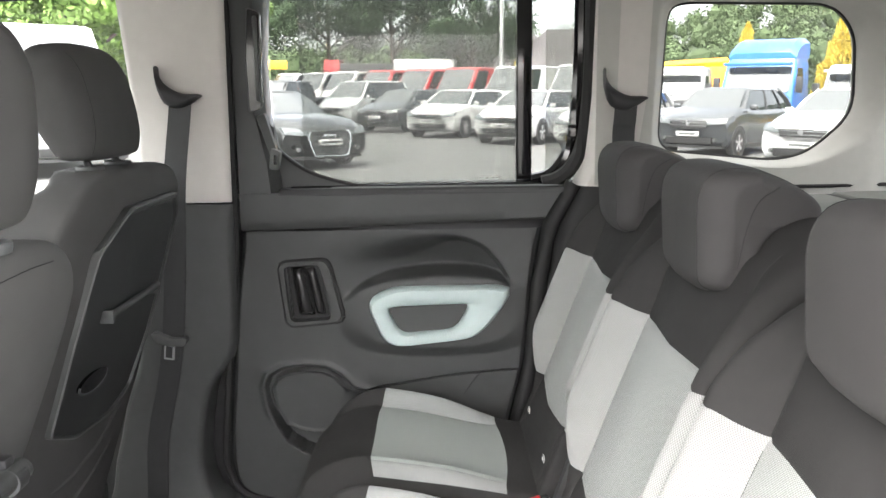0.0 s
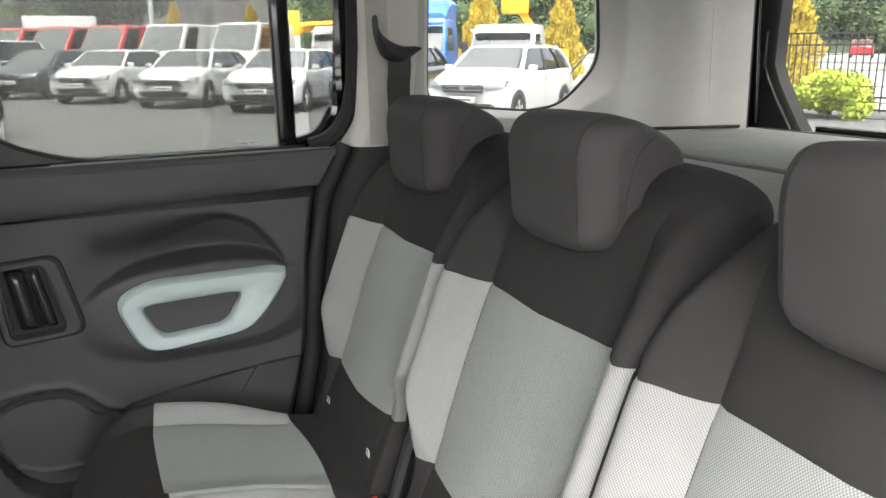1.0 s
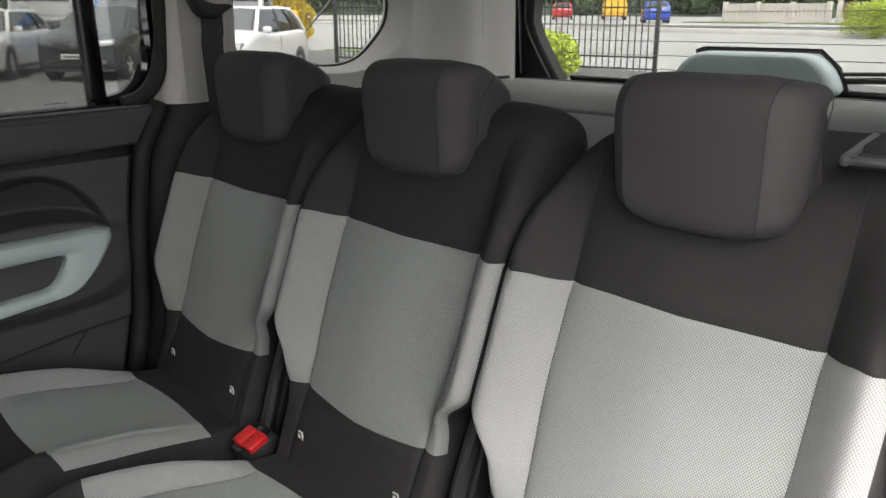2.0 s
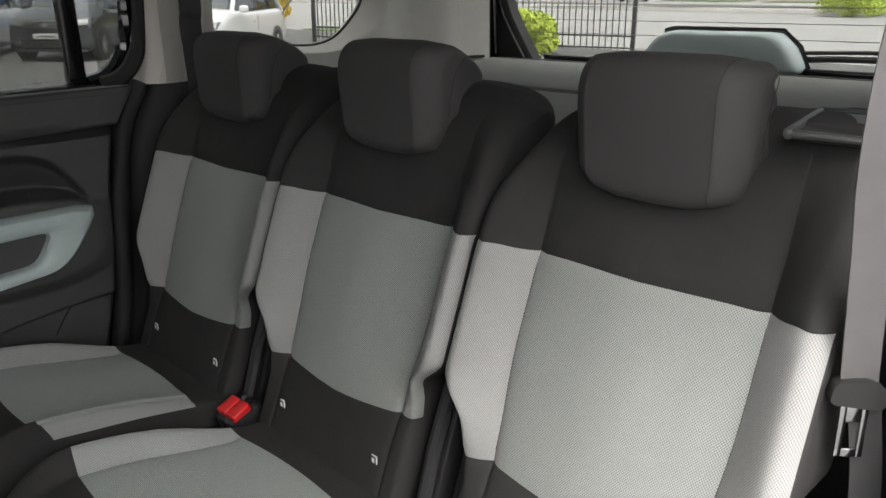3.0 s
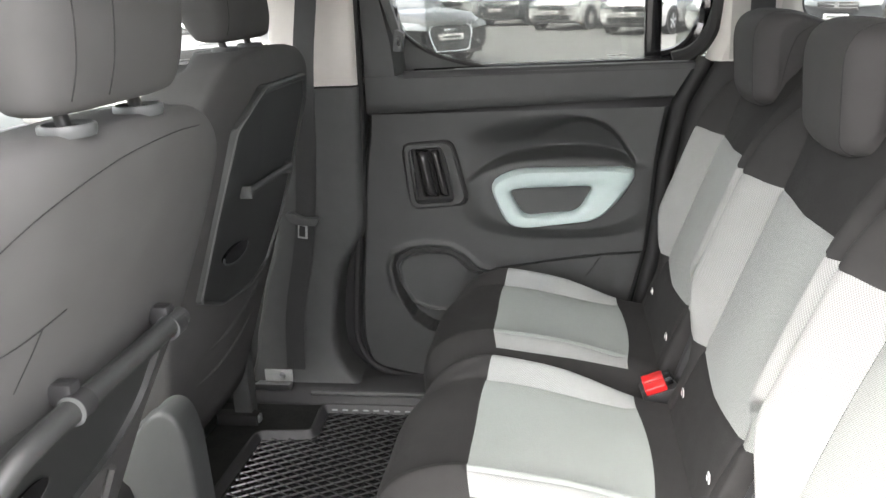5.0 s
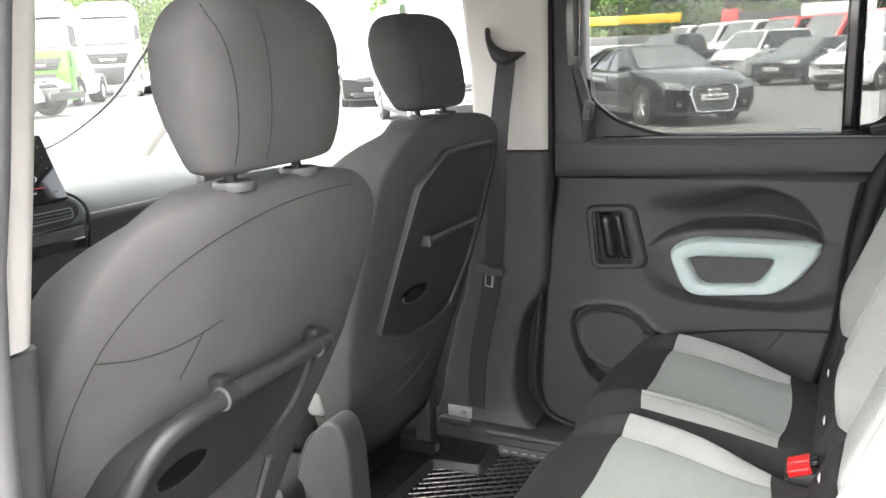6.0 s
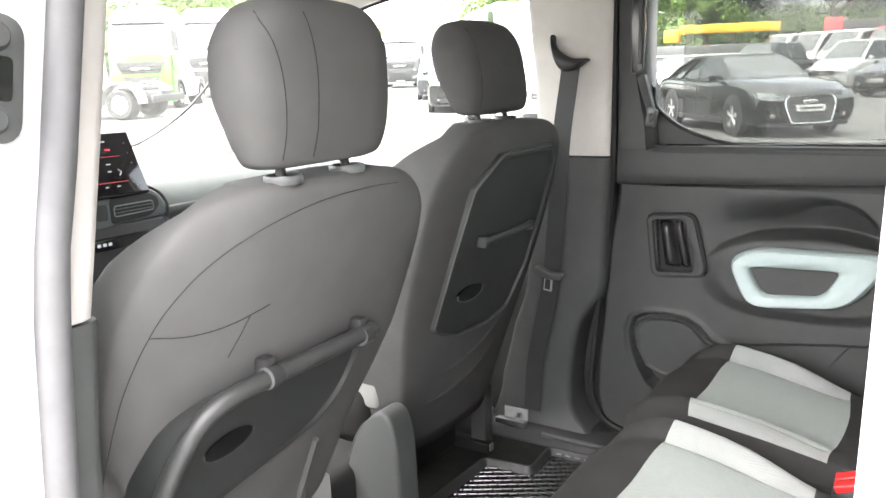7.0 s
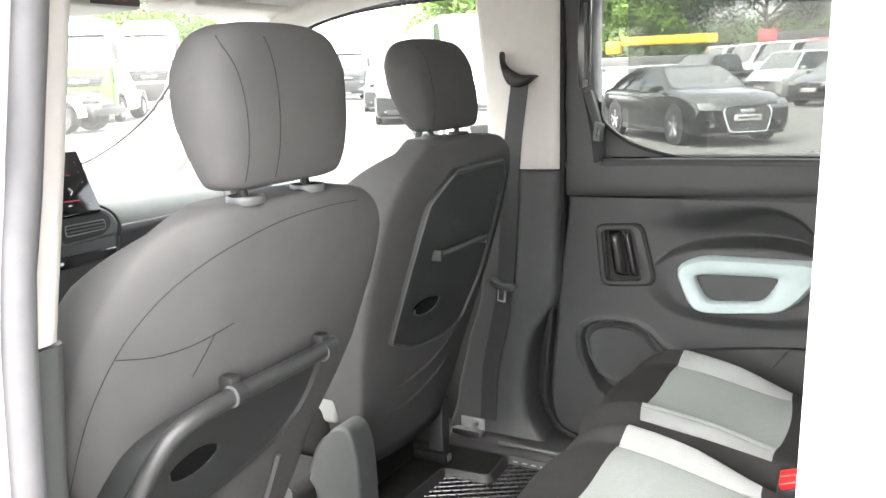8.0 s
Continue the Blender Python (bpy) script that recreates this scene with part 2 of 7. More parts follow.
def zones(points, us, vs, zone_of):
    """Splits a parameter grid into one bmesh for each zone, with cloth coordinates measured along the surface."""
    out = {}
    mi, mj = len(us) // 2, len(vs) // 2
    su, sv = [0.0], [0.0]
    for i in range(1, len(us)):
        su.append(su[-1] + (points[i][mj] - points[i - 1][mj]).length)
    for j in range(1, len(vs)):
        sv.append(sv[-1] + (points[mi][j] - points[mi][j - 1]).length)
    for i in range(len(us) - 1):
        for j in range(len(vs) - 1):
            z = zone_of((us[i] + us[i + 1]) / 2, (vs[j] + vs[j + 1]) / 2)
            if z not in out:
                out[z] = (bmesh.new(), {})
                out[z][0].loops.layers.uv.new("cloth")
            bm, vt = out[z]
            q = []
            for a, b in ((i, j), (i + 1, j), (i + 1, j + 1), (i, j + 1)):
                if (a, b) not in vt:
                    vt[(a, b)] = bm.verts.new(points[a][b])
                q.append(vt[(a, b)])
            f = bm.faces.new(q)
            for lp, (a, b) in zip(f.loops, ((i, j), (i + 1, j), (i + 1, j + 1), (i, j + 1))):
                lp[bm.loops.layers.uv.active].uv = (sv[b], su[a])
    return {k: b for k, (b, _) in out.items()}


def flip_to(bm, toward):
    """Turns all faces so that most look along a direction."""
    bm.normal_update()
    if sum(f.normal.dot(Vector(toward)) * f.calc_area() for f in bm.faces) < 0:
        bmesh.ops.reverse_faces(bm, faces=bm.faces[:])
    return bm


def mesh_of(name, bm, material, angle=40):
    me = bpy.data.meshes.new(name)
    bm.to_mesh(me)
    bm.free()
    me.materials.append(material)
    for p in me.polygons:
        p.use_smooth = True
    me.set_sharp_from_angle(angle=radians(angle))
    return me


def whole(ob):
    """The pose of an object in the world, through its parents."""
    return (whole(ob.parent) @ ob.matrix_parent_inverse if ob.parent else Matrix()) @ ob.matrix_basis


def part(name, bm, material, parent, label="", angle=40):
    """One mesh, in world places, under a thing or a part."""
    ob = new(name, mesh_of(name, bm, material, angle))
    ob.parent = parent
    ob.matrix_parent_inverse = whole(parent).inverted()
    if label:
        ob["label"] = label
    return ob


def base(name, at, label, category, group="", kind=""):
    """The empty at the base of a thing."""
    e = new(name)
    e.empty_display_size = 0.05
    e.matrix_basis = Matrix.Translation(at)
    return tagged(e, label, category, group, kind)


def solo(name, bm, material, label, category, group="", kind="", angle=40):
    return tagged(new(name, mesh_of(name, bm, material, angle)), label, category, group, kind)


# ---------------------------------------------------------------- shell of the car
FLOOR_Z = 0.455
ROOF_Z = 1.83


def floor_pan():
    solo("floor", box(-1.35, 0.12, -0.82, 0.80, FLOOR_Z - 0.05, FLOOR_Z, 0.005), CARPET, "black carpeted car floor in the footwell", "floor", kind="structure")
    solo("floor_rear", box(0.124, 1.80, -0.82, 0.86, FLOOR_Z - 0.05, FLOOR_Z + 0.06, 0.005), CARPET, "black carpeted floor under the rear seats", "floor", kind="structure")


def roof():
    rings = []
    for x, drop in ((-1.03, 0.085), (-0.92, 0.03), (-0.80, 0.0), (0.2, -0.02), (1.6, 0.0), (1.78, 0.03)):
        rings.append([(x, y, ROOF_Z - drop - 0.05 * (abs(y) / 0.8) ** 4 + t) for t, ys in ((0.0, (-0.86, -0.7, -0.4, 0, 0.4, 0.7, 0.86)), (0.05, (0.86, 0.4, 0, -0.4, -0.86))) for y in ys])
    solo("ceiling", loft(rings), LINER, "light cloth headliner of the car roof", "ceiling", kind="structure")


def pillar_strip(name, rows, depth, material, label, cat="pillar trim", kind="structure"):
    """A wall strip from rows of (z, x_front, x_rear, y_inner), with soft edges."""
    rings = []
    for z, x0, x1, yi in rows:
        s = 1 if yi > 0 else -1
        r = min(0.018, abs(x1 - x0) * 0.3)
        yo = yi + s * depth
        rings.append([(x0, yo, z), (x0, yi + s * r, z), (x0 + r * 0.35, yi + s * r * 0.3, z), (x0 + r, yi, z), (x1 - r, yi, z), (x1 - r * 0.35, yi + s * r * 0.3, z), (x1, yi + s * r, z), (x1, yo, z)])
    return solo(name, loft(rings), material, label, cat, kind=kind)


def b_pillars():
    up, low = "beige moulded plastic trim on the door pillar", "dark grey plastic trim on the lower door pillar"
    pillar_strip("b_pillar_trim_upper_right", [(1.271, -0.315, -0.104, 0.770), (1.45, -0.318, -0.099, 0.772), (1.80, -0.345, -0.095, 0.765)], 0.09, BEIGE, up)
    pillar_strip("b_pillar_trim_lower_right", [(0.50, -0.46, -0.150, 0.745), (0.515, -0.457, -0.170, 0.748), (0.535, -0.45, -0.190, 0.752), (0.57, -0.44, -0.207, 0.755), (0.63, -0.43, -0.212, 0.755), (0.70, -0.41, -0.206, 0.755), (0.78, -0.39, -0.192, 0.755), (0.82, -0.375, -0.180, 0.755), (0.86, -0.36, -0.152, 0.756), (0.90, -0.35, -0.124, 0.757), (0.94, -0.345, -0.114, 0.758), (1.267, -0.315, -0.104, 0.766)], 0.10, PILLARPL, low)
    pillar_strip("b_pillar_trim_upper_left", [(1.252, -0.31, -0.098, -0.699), (1.45, -0.315, -0.098, -0.658), (1.80, -0.33, -0.098, -0.590)], 0.040, BEIGE, up)
    pillar_strip("b_pillar_trim_lower_left", [(0.46, -0.42, -0.11, -0.73), (0.80, -0.36, -0.10, -0.725), (1.10, -0.33, -0.098, -0.71), (1.249, -0.31, -0.096, -0.694)], 0.045, GREYPL, low)
    solo("door_jamb", box(-0.42, 0.02, 0.862, 0.92, 0.44, 1.30, 0.004), BLACKPL, "black door jamb behind the pillar trim", "door jamb", kind="structure")
    # rubber door seal on the rear face of the open side's pillar, with the white pillar behind it
    seal = tube(arc_pts([(-0.092, -0.792, 0.46), (-0.090, -0.785, 0.9), (-0.088, -0.757, 1.27), (-0.088, -0.722, 1.45), (-0.088, -0.652, 1.80)], 6), 0.019, 12)
    solo("door_seal_left", seal, SEAL, "grey rubber door seal along the open doorway", "door seal", kind="structure")
    rows = []
    for z, yi in ((0.40, -0.80), (0.9, -0.80), (1.27, -0.768), (1.45, -0.735), (1.80, -0.665)):
        rows.append([(-0.30, yi, z), (-0.090, yi, z), (-0.078, yi - 0.02, z), (-0.074, yi - 0.10, z), (-0.09, yi - 0.125, z), (-0.30, yi - 0.125, z)])
    solo("b_pillar_body_left", loft(rows), WHITEP, "white painted door pillar of the car", "car pillar", kind="structure")
    # striker plate with two bolts
    p = base("door_striker", (-0.072, -0.80, 1.44), "black door striker plate bolted to the white pillar", "door striker")
    lean = Matrix.Translation((-0.074, -0.788, 1.502)) @ Euler((radians(-10), 0, 0)).to_matrix().to_4x4()
    for nm, bm, m in (("plate", prism(rounded([(-0.028, -0.058), (0.028, -0.058), (0.028, 0.058), (-0.028, 0.058)], 0.022, 5), "x", -0.006, 0.008, 0.004), GREYPL), ("bolt", disc((0.007, 0, -0.037), (1, 0, 0), 0.015, 0.010, 0.008, 16), CONSOLEPL), ("bolt", disc((0.007, 0, 0.037), (1, 0, 0), 0.015, 0.010, 0.008, 16), CONSOLEPL), ("latch_hole", prism(rounded([(-0.016, -0.02), (0.016, -0.02), (0.016, 0.02), (-0.016, 0.02)], 0.006), "x", 0.006, 0.0095), GLOSSBLK)):
        bm.transform(lean)
        part(nm, bm, m, p)


def sill_right():
    p = base("door_sill", (-0.1, 0.76, 0.46), "black plastic door sill with a worn metal plate", "door sill", kind="structure")
    part("sill_cover", prism(rounded([(0.700, 0.452), (0.86, 0.452), (0.86, 0.505), (0.77, 0.505), (0.728, 0.488)], 0.015), "x", -0.62, 0.75), BLACKPL, p)
    part("scuff_plate", prism(rounded([(-0.44, 0.724), (-0.34, 0.722), (-0.34, 0.753), (-0.43, 0.753)], 0.006), "z", 0.488, 0.5035, 0.002), STEEL, p, "worn bright metal plate")
    part("rail", tube([(-0.28, 0.715, 0.487), (0.1, 0.715, 0.487), (0.7, 0.715, 0.487)], 0.007), GREYPL, p)


# right sliding door: a moulded card with scoop, armrest and pocket
POCKET_RIM = [(-0.058, 0.808), (-0.047, 0.838), (-0.014, 0.856), (0.040, 0.863), (0.092, 0.858), (0.128, 0.838), (0.158, 0.806), (0.20, 0.79), (0.20, 0.628), (0.060, 0.624), (0.028, 0.633), (-0.012, 0.662), (-0.036, 0.704), (-0.052, 0.752)]
POCKET_PLATE = [(-0.042, 0.806), (-0.030, 0.828), (-0.004, 0.842), (0.040, 0.848), (0.085, 0.845), (0.112, 0.832), (0.140, 0.802), (0.190, 0.780), (0.190, 0.690), (0.060, 0.688), (0.030, 0.692), (-0.010, 0.710), (-0.034, 0.756)]


def outline_gap(loop, x, z):
    """Distance to a closed outline, positive inside."""
    best, inside = 9.0, False
    for (ax, az), (bx, bz) in zip(loop, loop[1:] + loop[:1]):
        ex, ez = bx - ax, bz - az
        t = min(1.0, max(0.0, ((x - ax) * ex + (z - az) * ez) / (ex * ex + ez * ez)))
        best = min(best, math.hypot(x - ax - t * ex, z - az - t * ez))
        if (az > z) != (bz > z) and x < ax + (z - az) * ex / ez:
            inside = not inside
    return best if inside else -best


def door_card_y(x, z):
    y = 0.800
    arc = lerp_tab(((-0.1, 1.182), (0.36, 1.188), (0.42, 1.182), (0.473, 1.163), (0.514, 1.122), (0.548, 1.060), (0.56, 1.02)), x)
    pod = lerp_tab(((0.08, 1.0), (0.15, 1.035), (0.187, 1.062), (0.269, 1.088), (0.405, 1.096), (0.50, 1.086), (0.552, 1.062)), x)
    soft = 0.075 - 0.055 * smooth(0.26, 0.44, x)
    scoop = smooth(0.10, 0.36, x) * smooth(0, soft, arc - z) * smooth(-0.014, 0.008, z - pod)
    y += 0.062 * scoop * (0.45 + 0.55 * smooth(0.0, 0.09, arc - z))
    # the armrest pod swells round the ring
    dx, dz = abs(x - 0.372) / 0.196, abs(z - 0.990) / 0.086
    r = (dx ** 2.8 + dz ** 2.8) ** (1 / 2.8)
    y -= 0.013 * smooth(1.30, 0.92, r) * smooth(0.008, -0.012, z - pod)
    # bottle pocket: a plate behind a gap that widens low down in front
    if -0.10 < x < 0.22 and 0.60 < z < 0.90:
        rim, plate = outline_gap(POCKET_RIM, x, z), outline_gap(POCKET_PLATE, x, z)
        y += (0.014 + 0.045 * smooth(0.80, 0.66, z)) * smooth(0.0, 0.006, rim) * smooth(-0.001, -0.007, plate) + 0.006 * smooth(0.0, 0.006, plate)
        y -= 0.006 * math.exp(-((rim + 0.006) / 0.007) ** 2) * smooth(0.70, 0.78, z)
    # lower panel set back below a joint
    line = lerp_tab(((0.15, 0.795), (0.472, 0.841), (0.60, 0.849)), x)
    y += 0.012 * smooth(0.0, -0.008, z - line) * smooth(0.12, 0.17, x)
    # handle well
    w = (1.112 - z)
    y += 0.050 * smooth(1.0, 0.95, max(abs(x - 0.047 - 0.138 * w) / (0.038 + 0.06 * w), abs(z - 1.046) / 0.069))
    return y


def door_edges(z):
    left = lerp_tab(((0.50, 0.02), (0.515, -0.06), (0.53, -0.115), (0.56, -0.142), (0.62, -0.152), (0.86, -0.133), (1.06, -0.112), (1.196, -0.094), (1.30, -0.094)), z)
    right = lerp_tab(((0.50, 0.50), (0.72, 0.546), (0.85, 0.576), (1.06, 0.596), (1.2, 0.620), (1.30, 0.676)), z)
    return left, right


def sliding_door():
    d = base("sliding_door", (0.25, 0.83, 0.5), "closed sliding door with dark plastic card, armrest ring and window", "car door", kind="structure")
    us = [i / 210 for i in range(211)]
    vs = [0.50 + i * (1.196 - 0.50) / 250 for i in range(251)]
    def card(u, z):
        a, b = door_edges(z)
        x = a + (b - a) * u
        return x, door_card_y(x, z) + 0.015 * (smooth(0.985, 1.0, u) + smooth(0.015, 0.0, u)), z
    bm = zones(grid(card, us, vs), us, vs, lambda u, v: 0)[0]
    part("door_card", flip_to(bm, (0, -1, 0)), DOORPL, d, "dark grained plastic door card", 60)
    part("card_back", box(-0.15, 0.78, 0.872, 0.905, 0.45, 1.30, 0.004), BLACKPL, d)
    # upper band, set off by a thin joint
    up = [i / 60 for i in range(61)]
    rows = [0.0, 0.06, 0.3, 0.6, 0.85, 0.94, 1.0]
    def band(u, f):
        z = 1.197 + 0.021 * u + (0.094 - 0.016 * u) * f
        a, b = door_edges(z)
        return a + (b - a) * u, 0.797 + 0.004 * smooth(0.06, 0.0, f) + 0.003 * smooth(0.75, 0.88, f) + 0.03 * smooth(0.93, 1.0, f), z
    part("upper_band", flip_to(zones(grid(band, up, rows), up, rows, lambda u, v: 0)[0], (0, -1, 0)), DOORPL, d, "smooth dark band below the window")
    part("window_ledge", prism(rounded([(0.798, 1.279), (0.878, 1.276), (0.878, 1.292), (0.805, 1.296)], 0.004), "x", 0.0, 0.69), BLACKPL, d)
    for yy, zz in ((0.812, 1.2965), (0.834, 1.2955)):
        part("ledge_line", tube([(0.12, yy, zz), (0.4, yy, zz), (0.66, yy, zz)], 0.0014, 6), LATCHPL, d)
    part("ledge_strip", tube([(0.02, 0.848, 1.292), (0.3, 0.848, 1.294), (0.66, 0.848, 1.296)], 0.006), GLOSSBLK, d)
    # ring on the armrest
    outer = rounded([(0.196, 1.030), (0.262, 1.062), (0.53, 1.0625), (0.549, 1.048), (0.500, 0.972), (0.455, 0.934), (0.272, 0.915), (0.236, 0.930)], 0.035, 6)
    inner = rounded([(0.245, 1.014), (0.447, 1.0195), (0.410, 0.957), (0.280, 0.947)], 0.022, 6)
    def resample(loop, n, c):
        out = []
        for k in range(n):
            a = 2 * math.pi * k / n
            dr = Vector((math.cos(a), math.sin(a)))
            best = 0
            for i in range(len(loop)):
                p, q = Vector(loop[i]) - c, Vector(loop[(i + 1) % len(loop)]) - c
                den = dr.x * (q - p).y - dr.y * (q - p).x
                if abs(den) < 1e-9:
                    continue
                t = (p.x * (q - p).y - p.y * (q - p).x) / den
                s = (p.x * dr.y - p.y * dr.x) / den
                if t > 0 and -1e-6 <= s <= 1 + 1e-6:
                    best = max(best, t)
            out.append(c + dr * best)
        return out
    c = Vector((0.350, 0.986))
    O, I = resample(outer, 72, c), resample(inner, 72, c)
    rings = []
    for f, y in ((0.0, 0.800), (0.0, 0.776), (0.05, 0.765), (0.16, 0.757), (0.5, 0.755), (0.84, 0.760), (0.96, 0.768), (1.0, 0.795)):
        rings.append([(o.x + (i.x - o.x) * f, y, o.y + (i.y - o.y) * f) for o, i in zip(O, I)])
    part("armrest_ring", loft(rings, cap=False), MINT, d, "mint-grey plastic ring on the armrest")
    part("armrest_inset", prism([tuple(p) for p in I], "y", 0.80, 0.781), DOORPL, d)
    # pull handle in its bezel
    bez = rounded([(-0.010, 1.112), (0.000, 1.122), (0.101, 1.128), (0.112, 1.118), (0.143, 0.986), (0.134, 0.974), (0.014, 0.964), (0.004, 0.974)], 0.012, 4)
    hole = rounded([(0.004, 1.110), (0.084, 1.116), (0.110, 0.988), (0.104, 0.980), (0.016, 0.976)], 0.012, 4)
    hc = Vector((0.065, 1.046))
    O, I = resample(bez, 56, hc), resample(hole, 56, hc)
    rings = [[(o.x + (i.x - o.x) * f, y, o.y + (i.y - o.y) * f) for o, i in zip(O, I)] for f, y in ((0, 0.815), (0, 0.795), (0.15, 0.789), (0.8, 0.789), (1.0, 0.794), (1.0, 0.825))]
    h = part("door_handle", loft(rings, cap=False), DOORPL, d, "black pull handle in a rounded bezel")
    # black tube drawn for the dark gap round the bezel
    part("bezel_gap_line", tube([(p.x, 0.796, p.y) for p in O] + [(O[0].x, 0.796, O[0].y)], 0.0050, 8), RUBBER, h)
    part("well", prism([tuple(p) for p in I], "y", 0.846, 0.816), RUBBER, h)
    rows = []
    for k in range(15):
        f = k / 14
        z = 1.109 - 0.126 * f
        a, b = 0.010 + 0.016 * f, 0.078 + 0.026 * f
        end = math.sqrt(max(0.0, 1 - abs(2 * f - 1) ** 6))
        row = [(a, 0.828, z)]
        for q in range(25):
            u = q / 24
            grip = max(0.0, 1 - ((u - 0.33) / 0.27) ** 2) ** 0.5
            rib = max(0.0, 1 - ((u - 0.78) / 0.17) ** 2) ** 0.5
            row.append((a + (b - a) * u, 0.821 - end * max(0.027 * grip, 0.016 * rib), z))
        rows.append(row + [(b, 0.828, z)])
    part("lever", loft(rows), LEVERBLK, h, "glossy black lever", 50)
    part("pocket_joint", tube([(0.472, 0.799, 0.842), (0.455, 0.806, 0.815), (0.432, 0.808, 0.78)], 0.0015, 6), BLACKPL, d)
    # window frame: front post with the blind hooks, rear rail and header
    post = [(z, -0.100, x1, 0.80) for z, x1 in ((1.286, 0.000), (1.36, -0.006), (1.47, -0.028), (1.60, -0.030), (1.74, -0.018), (1.80, -0.014))]
    rings = []
    for z, x0, x1, yi in post:
        rings.append([(x0, 0.90, z), (x0, yi + 0.01, z), (x0 + 0.008, yi, z), (x1 - 0.02, yi, z), (x1, yi + 0.03, z), (x1, 0.90, z)])
    part("front_post", loft(rings), DOORPL, d)
    part("seal_front", tube(arc_pts([(0.03, 0.80, 0.492), (-0.07, 0.80, 0.506), (-0.128, 0.797, 0.534), (-0.156, 0.794, 0.585), (-0.162, 0.79, 0.65), (-0.142, 0.79, 0.86), (-0.118, 0.79, 1.06), (-0.106, 0.79, 1.2), (-0.103, 0.79, 1.4), (-0.099, 0.79, 1.80)], 5), 0.009, 8), RUBBER, d)
    slot = rounded([(-0.058, 1.475), (-0.030, 1.482), (-0.026, 1.60), (-0.024, 1.70), (-0.052, 1.708), (-0.060, 1.60)], 0.008, 3)
    hk = part("blind_catch", prism([tuple(p) for p in slot], "y", 0.812, 0.797), GLOSSBLK, d, "sunblind catch slot with a grey rim")
    part("catch_rim", tube([(p.x, 0.797, p.y) for p in slot] + [(slot[0].x, 0.797, slot[0].y)], 0.0018, 6), GREYPL, hk)
    part("catch_bar", box(-0.040, -0.030, 0.790, 0.800, 1.50, 1.69, 0.003), GREYPL, hk)
    part("lower_strip", prism(rounded([(-0.044, 1.466), (-0.024, 1.474), (0.004, 1.375), (-0.010, 1.36)], 0.006), "y", 0.812, 0.792, 0.004), DOORPL, d)
    pg = part("blind_peg", prism(rounded([(-0.018, 1.345), (0.004, 1.342), (0.012, 1.385), (-0.010, 1.395)], 0.006), "y", 0.802, 0.781, 0.005), GREYPL, d, "dark peg for the sunblind")
    part("peg_hole", prism(rounded([(-0.006, 1.356), (0.001, 1.355), (0.004, 1.376), (-0.004, 1.379)], 0.003), "y", 0.786, 0.7805), GLOSSBLK, pg)
    # the dark corner below the pane sweeps down to the ledge
    sweep = arc_pts([(-0.018, 0, 1.44), (-0.012, 0, 1.392), (0.05, 0, 1.340), (0.12, 0, 1.312), (0.20, 0, 1.294)], 7)
    corner = [(-0.03, 1.46)] + [(p.x, p.z) for p in sweep] + [(0.20, 1.28), (-0.03, 1.28)]
    part("pane_corner", prism(corner, "y", 0.884, 0.848), DOORPL, d)
    part("corner_edge", tube([(p.x, 0.850, p.z) for p in sweep], 0.005, 6), RUBBER, d)
    rail = arc_pts([(0.602, 0.862, 1.303), (0.640, 0.862, 1.314), (0.674, 0.862, 1.345), (0.700, 0.862, 1.41), (0.712, 0.862, 1.55), (0.715, 0.862, 1.80)], 6)
    part("rear_rail", tube(rail, 0.016, 8), GLOSSBLK, d)
    part("rear_seal", tube([(p.x + 0.022, 0.835, p.z - 0.004) for p in rail], 0.018, 8), RUBBER, d)
    part("divider", box(0.563, 0.601, 0.856, 0.884, 1.29, 1.80, 0.005), GLOSSBLK, d, "gloss black window divider")
    part("header", box(-0.10, 0.74, 0.80, 0.90, 1.795, 1.86, 0.01), BEIGE, d)
    for a, b in ((-0.02, 0.566), (0.598, 0.715)):
        g = part("pane", box(a, b, 0.874, 0.878, 1.285, 1.81), TINT, d)
        g.visible_shadow = False
    for a, b in ((0.048, 0.566), (0.636, 0.715)):
        g = part("window_film", box(a, b, 0.881, 0.882, 1.285, 1.81), FILM, d, "tinted film on the pane")
        g.visible_shadow = False
    for k, (a, b) in enumerate(((0.478, 0.492), (0.497, 0.507), (0.512, 0.522))):
        part("glass_mark", box(a, b, 0.8722, 0.8732, 1.3090, 1.3108), LATCHPL, d)
    part("seal_rear", tube([(0.548, 0.812, 0.62), (0.568, 0.812, 0.72), (0.597, 0.812, 0.85), (0.617, 0.812, 1.06), (0.641, 0.812, 1.2), (0.695, 0.812, 1.30)], 0.020, 10), RUBBER, d)


